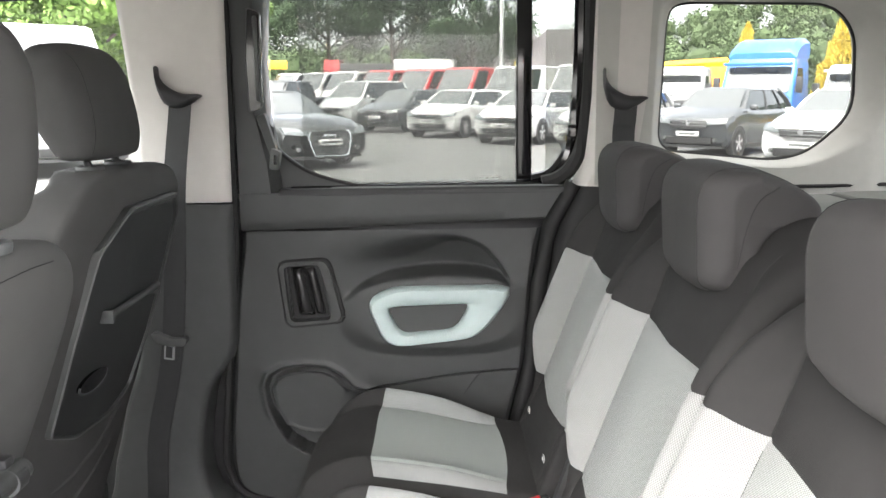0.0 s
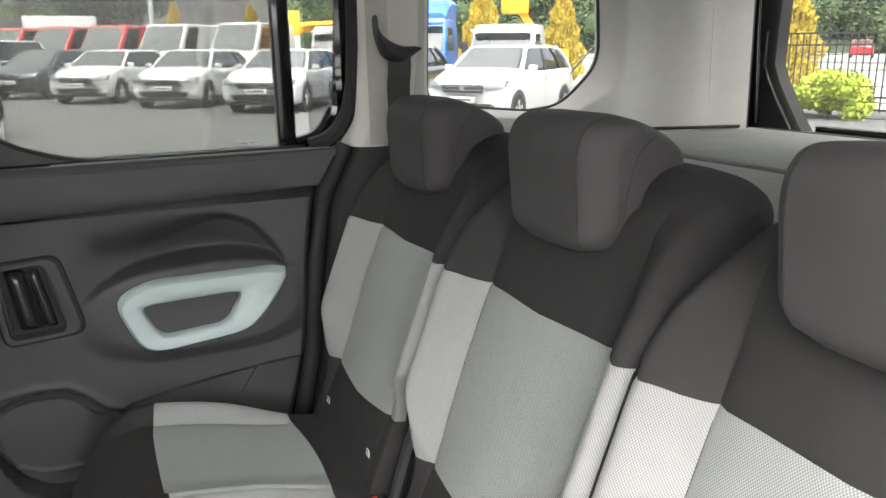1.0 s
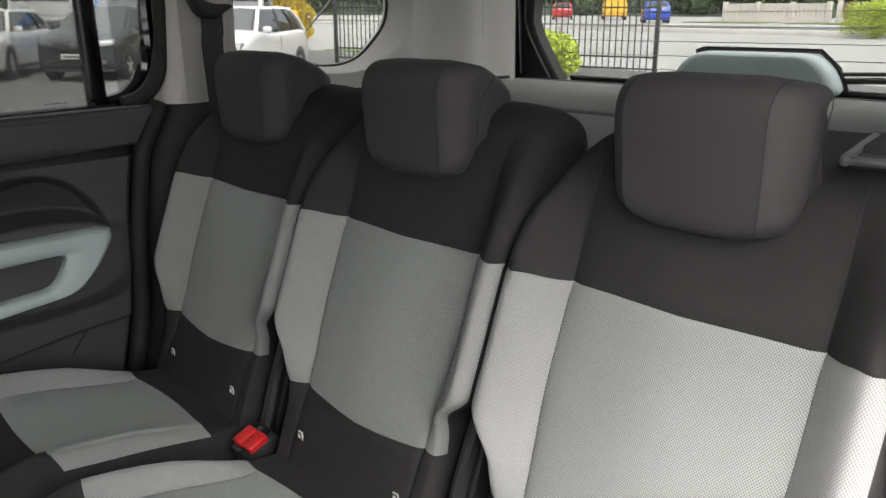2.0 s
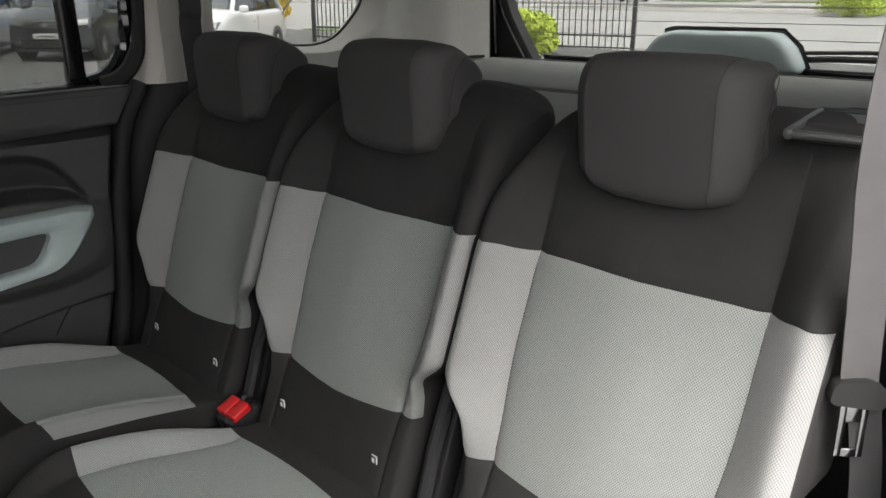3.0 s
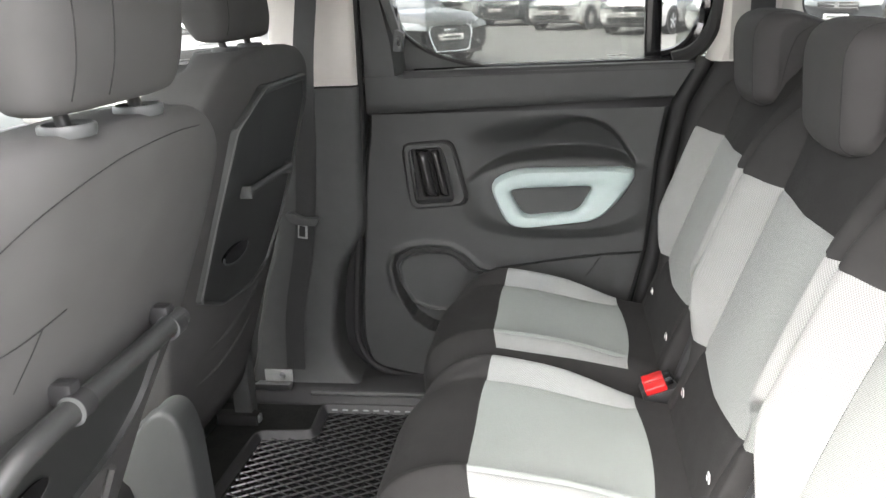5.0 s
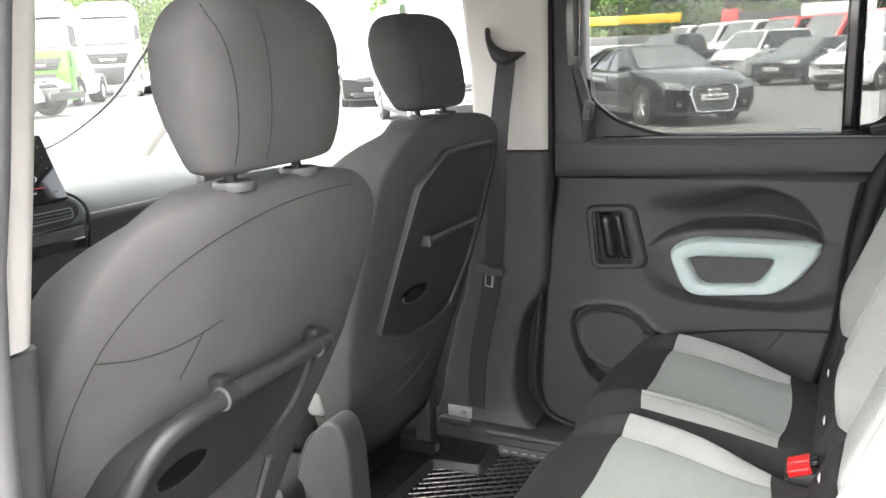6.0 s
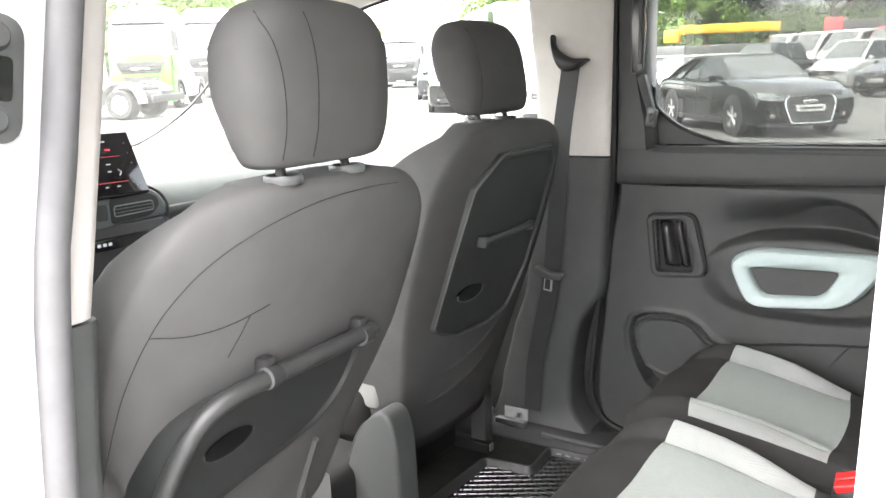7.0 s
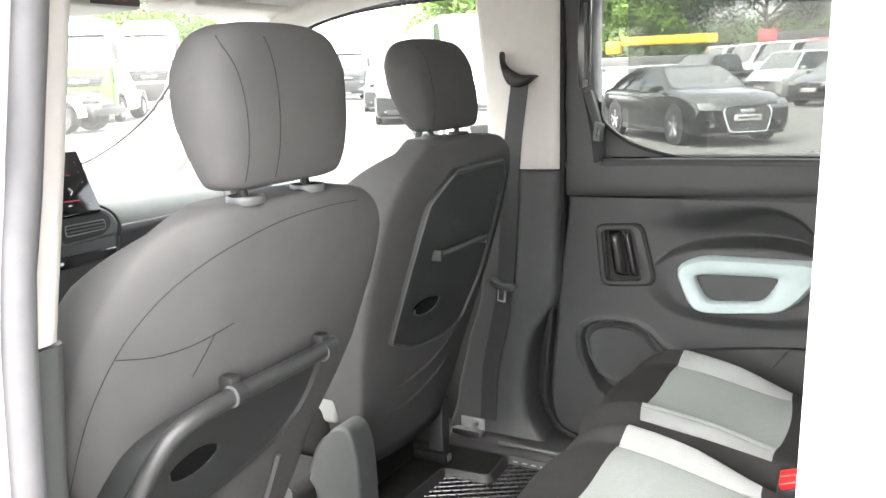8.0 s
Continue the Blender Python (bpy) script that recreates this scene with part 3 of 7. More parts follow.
def quarter_panel(s):
    """Rear side wall with its window; s is +1 on the right and -1 on the left."""
    nm = "right" if s > 0 else "left"
    p = base("quarter_panel_" + nm, (1.2, s * 0.82, 0.6), "pale grey rear side trim round a fixed window", "side trim", kind="structure")
    hole = rounded([(0.893, 1.372), (1.18, 1.343), (1.258, 1.362), (1.357, 1.452), (1.349, 1.640), (1.29, 1.705), (0.935, 1.712), (0.906, 1.690)], 0.05, 6)
    x0, x1, z0, z1 = 0.735, 1.718, 1.270, 1.80
    c = Vector((1.12, 1.53))
    n = 160
    def on_rect(d):
        t = min(((x1 - c.x) / d.x if d.x > 1e-9 else 1e9), ((x0 - c.x) / d.x if d.x < -1e-9 else 1e9), ((z1 - c.y) / d.y if d.y > 1e-9 else 1e9), ((z0 - c.y) / d.y if d.y < -1e-9 else 1e9))
        return c + d * t
    def on_hole(d):
        best = 0
        for i in range(len(hole)):
            a, b = Vector(hole[i]) - c, Vector(hole[(i + 1) % len(hole)]) - c
            den = d.x * (b - a).y - d.y * (b - a).x
            if abs(den) > 1e-12:
                t, q = (a.x * (b - a).y - a.y * (b - a).x) / den, (a.x * d.y - a.y * d.x) / den
                if t > 0 and -1e-6 <= q <= 1.000001:
                    best = max(best, t)
        return c + d * best
    dirs = [Vector((math.cos(2 * math.pi * k / n), math.sin(2 * math.pi * k / n))) for k in range(n)]
    def wall(x):
        # the trim swells towards the tailgate and the shoulder line
        return 0.775 + 0.026 * smooth(1.37, 1.45, x) - 0.060 * smooth(1.45, 1.62, x) - 0.036 * max(0.0, min(1.0, (x - 1.628) / 0.09)) - 0.012 * smooth(0.86, 0.76, x)
    rings = []
    for f, dy in ((1.0, 0.0), (0.93, 0.0), (0.86, 0.0), (0.8, 0.0), (0.74, 0.0), (0.68, 0.0), (0.63, 0.0), (0.58, 0.0), (0.54, 0.0), (0.5, 0.0), (0.45, 0.0), (0.38, 0.0), (0.3, 0.0), (0.195, 0.0), (0.168, 0.003), (0.135, 0.012), (0.04, 0.042), (0.01, 0.050), (0.0, 0.056), (0.0, 0.075)):
        ring = []
        for d in dirs:
            h, r = on_hole(d), on_rect(d)
            q = h + (r - h) * f if f > 0.2 else h + (r - h).normalized() * min(f * 0.3, f * (r - h).length)
            ring.append((q.x, s * (wall(q.x) + dy), max(q.y, 1.27 + 0.030 * smooth(0.84, 0.78, q.x))))
        rings.append(ring)
    part("upper_trim", loft(rings, cap=False), BEIGE_D, p, "pale grey trim round the rear side window", 50)
    part("window_seal", tube([(on_hole(d).x, s * (wall(on_hole(d).x) + 0.060), on_hole(d).y) for d in dirs + dirs[:1]], 0.0052, 6), RUBBER, p)
    part("panel_joint", tube([(1.625, s * (wall(1.625) + 0.0008), z) for z in (1.29, 1.45, 1.6, 1.80)], 0.0022, 6), BEIGE_D, p)
    # black strip added for the dark gap between trim and shelf
    part("lower_gap_line", tube([(x, s * (wall(x) - 0.002), 1.289) for x in (0.93, 1.1, 1.3, 1.42, 1.5, 1.6, 1.70)], 0.0045, 6), RUBBER, p)
    g = part("pane", box(0.87, 1.39, min(s * 0.846, s * 0.85), max(s * 0.846, s * 0.85), 1.32, 1.74), TINT, p)
    g.visible_shadow = False
    part("lower_trim", box(0.73, 1.80, min(s * 0.78, s * 0.87), max(s * 0.78, s * 0.87), 0.46, 1.268, 0.01), GREYPL, p, "dark grey lower side trim")
    rings = []
    for z, xa in ((0.60, 0.560), (0.72, 0.586), (0.85, 0.616), (1.06, 0.636), (1.16, 0.650), (1.22, 0.672), (1.295, 0.712)):
        rings.append([(xa, s * 0.86, z), (xa, s * 0.800, z), (xa + 0.006, s * 0.784, z), (xa + 0.022, s * 0.772, z), (0.80, s * 0.750, z), (0.80, s * 0.86, z)])
    part("shoulder", loft(rings), RUBBER, p, "black trim beside the door seal")
    if s > 0:
        # bright inner face of the C pillar beside the door seal
        rings = []
        for z, xa, xb in ((1.296, 0.70, 0.80), (1.36, 0.722, 0.83), (1.5, 0.735, 0.85), (1.80, 0.742, 0.86)):
            rings.append([(xa, 0.86, z), (xa, 0.80, z), (xa + 0.02, 0.772, z), (xa + 0.05, 0.764, z), (xb, 0.764, z), (xb, 0.86, z)])
        part("c_pillar_trim", loft(rings), BEIGE, p, "pale pillar trim behind the door")


def tailgate():
    p = base("tailgate", (1.85, 0, 0.6), "closed tailgate with heated rear window and black seals", "tailgate", kind="structure")
    for s in (1, -1):
        part("side_seal", prism(rounded([(1.714, s * 0.87), (1.80, s * 0.87), (1.80, s * 0.792), (1.765, s * 0.752), (1.735, s * 0.716), (1.714, s * 0.714)], 0.006, 3), "z", 1.262, 1.80), RUBBER, p)
        frame = [[(1.80, s * 0.80, z), (1.80, s * (k + 0.012), z), (1.806, s * (k + 0.002), z), (1.84, s * k, z), (1.84, s * 0.80, z)] for z, k in ((1.275, 0.606), (1.30, 0.625), (1.35, 0.660), (1.40, 0.692), (1.44, 0.709), (1.50, 0.706), (1.60, 0.699), (1.80, 0.68))]
        part("glass_frame", loft(frame), RUBBER, p, "black edge of the rear window")
        part("gas_strut", tube([(1.786, s * 0.742, 1.29), (1.788, s * 0.756, 1.50), (1.788, s * 0.764, 1.80)], 0.009, 10), GLOSSBLK, p, "gloss black gas strut")
        part("rim_lip", tube([(1.800, s * (k + 0.030), z) for z, k in ((1.28, 0.610), (1.35, 0.660), (1.40, 0.692), (1.44, 0.709), (1.52, 0.706))], 0.004, 6), GREYPL, p)
    part("lower_panel", box(1.80, 1.86, -0.76, 0.76, 0.50, 1.277, 0.01), GREYPL, p)
    part("glass_edge", box(1.815, 1.835, -0.58, 0.58, 1.277, 1.292, 0.003), GLOSSBLK, p)
    g = part("rear_pane", box(1.838, 1.842, -0.78, 0.78, 1.279, 1.80), TINT, p)
    g.visible_shadow = False
    for k in range(12):
        part("heating_wire", tube([(1.834, -0.64, 1.318 + 0.036 * k), (1.834, 0.64, 1.318 + 0.036 * k)], 0.0009, 4), BLACKPL, p)
    w = base("rear_wiper", (1.86, -0.2, 1.29), "black rear wiper arm outside the glass", "wiper")
    part("arm", tube([(1.862, -0.02, 1.300), (1.866, -0.22, 1.312), (1.868, -0.42, 1.316)], 0.008, 6), BLACKPL, w)
    part("blade", tube([(1.856, -0.10, 1.322), (1.856, -0.30, 1.330), (1.856, -0.52, 1.330)], 0.005, 6), RUBBER, w)
    m = base("wiper_motor_cover", (1.82, 0.03, 1.28), "mint-grey moulded cover over the rear wiper motor", "wiper cover")
    prof = [(-0.185, 1.279), (-0.160, 1.335), (-0.118, 1.371), (0.165, 1.371), (0.21, 1.345), (0.25, 1.279)]
    part("cover", prism(rounded([(a, b) for a, b in prof], 0.03, 5), "x", 1.832, 1.775, 0.028, 4), MINT, m)
    part("cover_edge", tube([(1.828, y, z + 0.004) for y, z in prof[:4]] + [(1.828, 0.19, 1.368)], 0.006, 6), GLOSSBLK, m)


def parcel_shelf():
    p = base("parcel_shelf", (1.35, 0, 1.27), "grey cloth-covered parcel shelf behind the rear seats", "parcel shelf")
    part("shelf_panel", box(1.272, 1.765, -0.735, 0.735, 1.258, 1.281, 0.005, 3), SHELFM, p)
    part("shelf_flap", box(0.95, 1.256, -0.735, 0.735, 1.255, 1.276, 0.004, 3), SHELFM, p)
    part("fold_joint", box(1.254, 1.274, -0.735, 0.735, 1.250, 1.2745), RUBBER, p)
    part("rear_lip", tube([(1.76, -0.7, 1.279), (1.76, 0.7, 1.279)], 0.005), BLACKPL, p)


floor_pan()
roof()
b_pillars()
sill_right()
sliding_door()
quarter_panel(1)
quarter_panel(-1)
tailgate()
parcel_shelf()


# ---------------------------------------------------------------- rear seats
def back_x(z):
    """Front of a rear backrest on its middle line."""
    return 0.572 + 0.39 * (z - 0.817)


def rear_seat(yc, square=False):
    """One rear seat; square: its outer shoulder stays wide and level for the folding handle."""
    s = base("passenger_seat", (0.45, yc, FLOOR_Z + 0.06), "rear seat in dark cloth with pale and green-grey woven panels", "car seat", "row of three rear seats")
    z0, zt = 0.66, 1.345
    vs = sorted({round(v, 4) for k in (1, -1) for v in (0.0, k * 0.05, k * 0.10, k * 0.14, k * 0.150, k * 0.1545, k * 0.159, k * 0.168, k * 0.18, k * 0.195, k * 0.203, k * 0.21, k * 0.217, k * 0.223, k * 0.2285, k * 0.2325, k * 0.2355, k * 0.2373, k * 0.238)})
    core = vs
    us = [z0, 0.68, 0.70, 0.74, 0.78, 0.82, 0.85, 0.876, 0.883, 0.890, 0.905, 0.92, 0.935, 0.945, 0.952, 0.959, 0.966, 0.973, 0.98, 0.987, 0.994, 1.002, 1.02, 1.05, 1.08, 1.11, 1.14, 1.150, 1.155, 1.160, 1.18, 1.21, 1.24, 1.27, 1.29, 1.305, 1.318, 1.328, 1.336, 1.341, 1.345, 1.3455, 1.346]
    def half(z, v):
        low = 0.178 if v < 0 else 0.190
        return low + (0.234 - low) * smooth(0.94, 1.002, z) - (0.0 if square and v < 0 else 0.026) * smooth(1.18, 1.345, z)
    def front(v, z):
        a = abs(v)
        sm = 0.1545 - 0.011 * smooth(1.05, 0.88, z)
        w = v * sm / 0.1545 if a <= 0.1545 else math.copysign(sm + (a - 0.1545) * (half(z, v) - sm) / 0.0835, v)
        # where the pale cloth ends it bows: down in the middle below, up on the bolsters above
        zz = z - 0.012 * smooth(0.80, 0.890, z) * smooth(0.97, 0.890, z) * (1 - (a / 0.16) ** 2 if a < 0.16 else 0)
        zz += 0.012 * smooth(0.155, 0.21, a) * smooth(1.05, 1.155, z) * smooth(1.30, 1.155, z)
        rise = min(1.0, max(0.0, (a - 0.150) / 0.066))
        bol = 0.050 * (0.5 * rise + 0.5 * rise * rise * (3 - 2 * rise)) * (smooth(0.90, 1.01, z) if v < 0 else smooth(0.84, 0.99, z)) * (1 - 0.72 * smooth(1.16, 1.33, z))
        t = max(0.0, (a - 0.210) / 0.028)
        edge = 0.030 * (1 - math.sqrt(max(0.0, 1 - t * t)))
        groove = (0.003 * smooth(0.005, 0.0, abs(a - 0.1545)) + 0.007 * math.exp(-((a - 0.158) / 0.014) ** 2) * smooth(0.80, 0.95, z)) * smooth(1.31, 1.19, z)
        x = back_x(zz) - 0.010 * smooth(0.10, 0.0, a) * smooth(0.8, 1.0, z) * smooth(1.3, 1.1, z) - bol + edge + groove
        ztop = zt - (0.008 if square and v < 0 else 0.038) * (a / 0.238) ** 4
        t = smooth(1.22, 1.346, z)
        top_r = max(0.0, (z - 1.275) / 0.071)
        x += (0.075 - (0.060 * smooth(0.09, 0.14, a) if square and v < 0 else 0.0)) * (1 - math.sqrt(max(0.0, 1 - min(1.0, top_r) ** 2)))
        zz += (ztop - zt) * t
        # stitched joints at the upper and lower edge of the cloth
        x += 0.003 * smooth(0.006, 0.0, abs(z - 1.155)) + 0.003 * smooth(0.007, 0.0, abs(z - 0.890))
        return x, yc + w, zz
    pts = [[Vector(front(v, z)) for v in core] for z in us]
    def zone(z, v):
        if 0.890 < z < 1.155:
            if abs(v) > 0.2363:
                return "flank_a" if v > 0 else "flank_b"
            # low strip at v < 0 takes the darker centre cloth to paint its shading
            return "centre" if abs(v) < 0.1545 or (v < 0 and z < 0.983) else ("side_a" if v > 0 else "side_b")
        return "upper" if z > 1.0 else "lower"
    zs = zones(pts, us, core, zone)
    for key, nm, m, lb in (("upper", "backrest", SEATDK, ""), ("lower", "lower_back", SEATDK, ""), ("centre", "centre_panel", F_GREY, "green-grey woven centre panel"), ("side_a", "side_panel", F_WHITE, "pale woven side panel"), ("side_b", "side_panel", F_WHITE, "pale woven side panel"), ("flank_a", "flank", SEATDK, ""), ("flank_b", "flank", SEATDK, "")):
        part(nm, flip_to(zs[key], (-1, 0, 0)), m, s, lb, 70)
    # shell behind, closing the backrest
    def behind(v, z):
        f = front(v, z)
        a = abs(v)
        level = smooth(0.09, 0.14, a) if square and v < 0 else 0.0
        top_r = min(1.0, max(0.0, (z - 1.265) / 0.081))
        xb = back_x(z) + 0.105 + 0.045 * smooth(1.22, 1.33, z) - (0.055 - 0.05 * level) * (1 - math.sqrt(1 - top_r ** 2))
        xb -= 0.034 * max(0.0, (a - 0.19) / 0.048) ** 2
        return max(f[0] + 0.004, xb), f[1], f[2]
    rear = [[Vector(behind(v, z)) for v in core] for z in us]
    part("back_shell", flip_to(zones(rear, us, core, lambda a, b: 0)[0], (1, 0, 0)), SEATDK, s, "", 75)
    for k, toward in ((0, -1), (-1, 1)):
        side = [[p[k], p[k].lerp(q[k], 0.25), p[k].lerp(q[k], 0.6), q[k]] for p, q in zip(pts, rear)]
        part("side_cover", flip_to(zones(side, us, [0, 1, 2, 3], lambda a, b: 0)[0], (0, toward, 0)), SEATDK, s, "", 75)
    part("top_cover", flip_to(zones([pts[-1], rear[-1]], [0, 1], core, lambda a, b: 0)[0], (0, 0, 1)), SEATDK, s, "", 75)
    # dark seams where panels meet
    for k in (1, -1):
        part("seam", tube([Vector(front(k * 0.1545, z)) + Vector((0.0002, 0, 0)) for z in us if 0.89 < z < 1.15], 0.0007, 5), THREAD, s)
        part("piping", tube([Vector(front(k * 0.1545, z)) + Vector((0.0005, 0, 0)) for z in us if 1.16 < z < 1.32], 0.0012, 5), THREAD, s)
    # child-seat anchor tags low on the backrest
    for k in (0.122, -0.122):
        x = back_x(0.817)
        tag = part("anchor_tag", box(x - 0.0035, x - 0.001, yc + k - 0.0062, yc + k + 0.0062, 0.809, 0.8245, 0.002), TAGW, s, "small white child-seat anchor tag")
        part("tag_field", box(x - 0.0042, x - 0.0033, yc + k - 0.0048, yc + k + 0.0048, 0.8108, 0.8228), BLACKPL, tag)
        part("tag_mark", box(x - 0.0049, x - 0.0040, yc + k - 0.0022, yc + k + 0.0032, 0.8130, 0.8200), TAGW, tag)
    # headrest, a comma that hooks over the backrest
    prof = rounded([(0.707, 1.252), (0.700, 1.384), (0.722, 1.413), (0.775, 1.413), (0.845, 1.386), (0.873, 1.362), (0.864, 1.340), (0.806, 1.337), (0.779, 1.305), (0.768, 1.258), (0.738, 1.238)], 0.028, 4)
    cc = Vector((0.752, 1.335))
    def shell(v):
        t = max(0.0, (abs(v) - 0.082) / 0.032)
        e = max(0.0, (abs(v) - 0.098) / 0.016)
        ins = 0.015 * (1 - math.sqrt(max(0.0, 1 - min(1, e) ** 2)))
        up = 0.006 * smooth(0.05, 0.11, abs(v))
        ring = []
        for p in prof:
            slim = 1 - 0.10 * smooth(1.30, 1.238, p.y) - 0.30 * smooth(0.760, 0.872, p.x) * smooth(1.28, 1.33, p.y)
            back = (0.026 * t ** 1.4 + 0.003 * smooth(0.0, 0.082, abs(v))) * (1 - smooth(0.735, 0.79, p.x))
            lift = 0.012 * smooth(0.04, 0.114, abs(v)) * smooth(1.28, 1.24, p.y)
            ring.append((p.x + (cc.x - p.x) / (cc - p).length * ins + back, yc + 0.006 + v * slim, p.y + (cc.y - p.y) / (cc - p).length * ins - up * (1 if p.y > 1.35 else 0) + lift))
        return ring
    ys = [-0.114, -0.1137, -0.1125, -0.110, -0.106, -0.100, -0.095, -0.090, -0.0855, -0.082, -0.0785, -0.074, -0.05, 0.0, 0.05, 0.074, 0.0785, 0.082, 0.0855, 0.090, 0.095, 0.100, 0.106, 0.110, 0.1125, 0.1137, 0.114]
    hd = part("headrest", loft([shell(v) for v in ys]), SHINYCL, s, "hooked headrest in dark cloth", 60)
    for k in (0.082, -0.082):
        ring = sorted((Vector(q) for q in shell(k)), key=lambda q: math.atan2(q.z - 1.335, q.x - 0.752) % (2 * math.pi))
        out = Vector((-0.0002, math.copysign(0.0002, k), 0))
        a0 = [q + out for q in ring if 1.248 < q.z and (q.x < 0.775 or q.z > 1.37) and q.x < 0.83]
        part("seam", tube(a0, 0.0006, 5), THREAD, hd)
        def flank_at(x, z):
            return x, yc + 0.006 + math.copysign(0.1142, k) * (1 - 0.10 * smooth(1.30, 1.238, z) - 0.30 * smooth(0.760, 0.872, x) * smooth(1.28, 1.33, z)), z
        part("side_seam", tube([flank_at(p.x, p.z) for p in arc_pts([(0.800, 0, 1.388), (0.772, 0, 1.372), (0.758, 0, 1.34), (0.748, 0, 1.285)], 5)], 0.0006, 5), THREAD, hd)
    for k in (-0.06, 0.06):
        part("headrest_post", tube([(0.80, yc + k, 1.31), (0.822, yc + k, 1.352)], 0.006, 8), STEEL, s)
    part("post_button", disc((0.852, yc - 0.066, 1.334), (0, 0, 1), 0.006, 0.005, 0.010, 12), LATCHPL, s)
    # cushion
    cw = 0.222
    us2 = [0.575, 0.55, 0.52, 0.505, 0.50, 0.495, 0.49, 0.475, 0.45, 0.42, 0.38, 0.34, 0.30, 0.26, 0.240, 0.235, 0.230, 0.22, 0.20, 0.18, 0.165, 0.15, 0.14, 0.132, 0.126, 0.122, 0.120, 0.119, 0.1185, 0.118]
    vc = sorted([k * v for k in (1, -1) for v in (0.03, 0.07, 0.11, 0.14, 0.150, 0.1535, 0.157, 0.1605, 0.166, 0.175, 0.185, 0.192, 0.197, 0.2035, 0.2085, 0.216, 0.219, 0.221, 0.222)] + [0.0])
    def cushion(x, v):
        a = abs(v) / cw
        f = (0.575 - x) / 0.457
        xx = x - 0.034 * smooth(0.240, 0.118, x) + 0.075 * a ** 4 * smooth(0.30, 0.118, x) + 0.012 * smooth(0.42, 0.495, x) * smooth(0.575, 0.50, x) * max(0.0, 1 - (v / 0.17) ** 2)
        z = 0.820 - 0.052 * smooth(0.20, 0.58, x) - 0.008 * smooth(0.55, 0.0, a) * smooth(0.5, 0.35, x)
        z += (0.030 * smooth(0.68, 0.90, a) if v > 0 else 0.024 * smooth(0.48, 0.70, a) - 0.018 * max(0.0, (a - 0.70) / 0.20) ** 1.3) * smooth(0.56, 0.36, x)
        z -= 0.034 * max(0.0, (a - 0.84) / 0.16) ** 2
        z -= 0.005 * smooth(0.008, 0.0, abs(abs(v) - 0.157)) * (1 if 0.23 < x < 0.49 else 0)
        front_r = max(0.0, (0.225 - x) / 0.107)
        if front_r > 0:
            z -= 0.105 * (1 - math.sqrt(max(0.0, 1 - min(1.0, front_r) ** 2)))
        return xx, yc + v * (1 - 0.10 * smooth(0.28, 0.50, x)), z
    pts = [[Vector(cushion(x, v)) for v in vc] for x in us2]
    # lower front, falling to the floor frame
    low = [[Vector((p.x + dx, p.y, p.z - dz)) for p in pts[-1]] for dx, dz in ((0.0, 0.02), (0.004, 0.06), (0.012, 0.11), (0.03, 0.15))]
    def czone(x, v):
        if 0.235 < x < 0.495 and abs(v) < 0.197:
            return "centre" if abs(v) < 0.157 else ("side_a" if v > 0 else "side_b")
        return "dark"
    zs = zones(pts, us2, vc, czone)
    for key, nm, m, lb in (("dark", "cushion", SEATDK, ""), ("centre", "cushion_centre", C_GREY, "green-grey woven cushion panel"), ("side_a", "cushion_side", C_WHITE, "pale woven cushion edge"), ("side_b", "cushion_side", C_WHITE, "pale woven cushion edge")):
        part(nm, flip_to(zs[key], (-0.2, 0, 1)), m, s, lb, 70)
    rows = [pts[-1]] + low
    part("cushion_front", flip_to(zones(rows, list(range(len(rows))), vc, lambda a, b: 0)[0], (-1, 0, 0)), SEATDK, s)
    for k in (1, -1):
        side = [[Vector(cushion(x, k * cw)) for x in us2], [Vector(cushion(x, k * cw)) + Vector((0, 0, -0.05)) for x in us2], [Vector((cushion(x, k * cw)[0], yc + k * (cw - 0.02), 0.68)) for x in us2]]
        part("cushion_flank", flip_to(zones(side, [0, 1, 2], us2, lambda a, b: 0)[0], (0, k, 0)), SEATDK, s)
    part("seat_base", box(0.20, 0.58, yc - 0.17, yc + 0.17, FLOOR_Z + 0.06, 0.70, 0.02), BLACKPL, s)
    # hinge cheeks in the gap beside the backrest
    for k in (1, -1):
        part("hinge_cheek", prism(rounded([(0.60, 0.72), (0.655, 0.72), (0.72, 0.93), (0.71, 0.965), (0.665, 0.955), (0.60, 0.78)], 0.02, 4), "y", yc + k * 0.196, yc + k * 0.222, 0.006), BLACKPL, s)
    part("hinge_bar", tube([(0.575, yc - 0.212, 0.745), (0.612, yc - 0.212, 0.86), (0.648, yc - 0.212, 0.945)], 0.012, 8), BLACKPL, s)
    return s


SEAT_Y = (0.484, 0.012, -0.459)
first_seat = rear_seat(SEAT_Y[0])
copy_thing(first_seat, Matrix.Translation((0, SEAT_Y[1] - SEAT_Y[0], 0)) @ first_seat.matrix_basis)
last_seat = rear_seat(SEAT_Y[2], True)
tilt = Matrix.Translation((0.822, -0.636, 1.3415)) @ Euler((radians(1), radians(-1), radians(9))).to_matrix().to_4x4()
bm = join(*[box(*q, 0.004) for q in ((-0.076, -0.064, -0.056, 0.056, -0.006, 0.002), (0.065, 0.076, -0.056, 0.056, -0.008, 0.005), (-0.076, 0.076, -0.056, -0.045, -0.008, 0.004), (-0.076, 0.076, 0.046, 0.056, -0.008, 0.004))])
bm.transform(tilt)
fold = part("fold_handle", bm, CONSOLEPL, last_seat, "grey frame of the folding handle")
bm = box(-0.064, 0.066, -0.046, 0.047, -0.010, -0.001)
bm.transform(tilt)
part("handle_well", bm, RUBBER, fold)
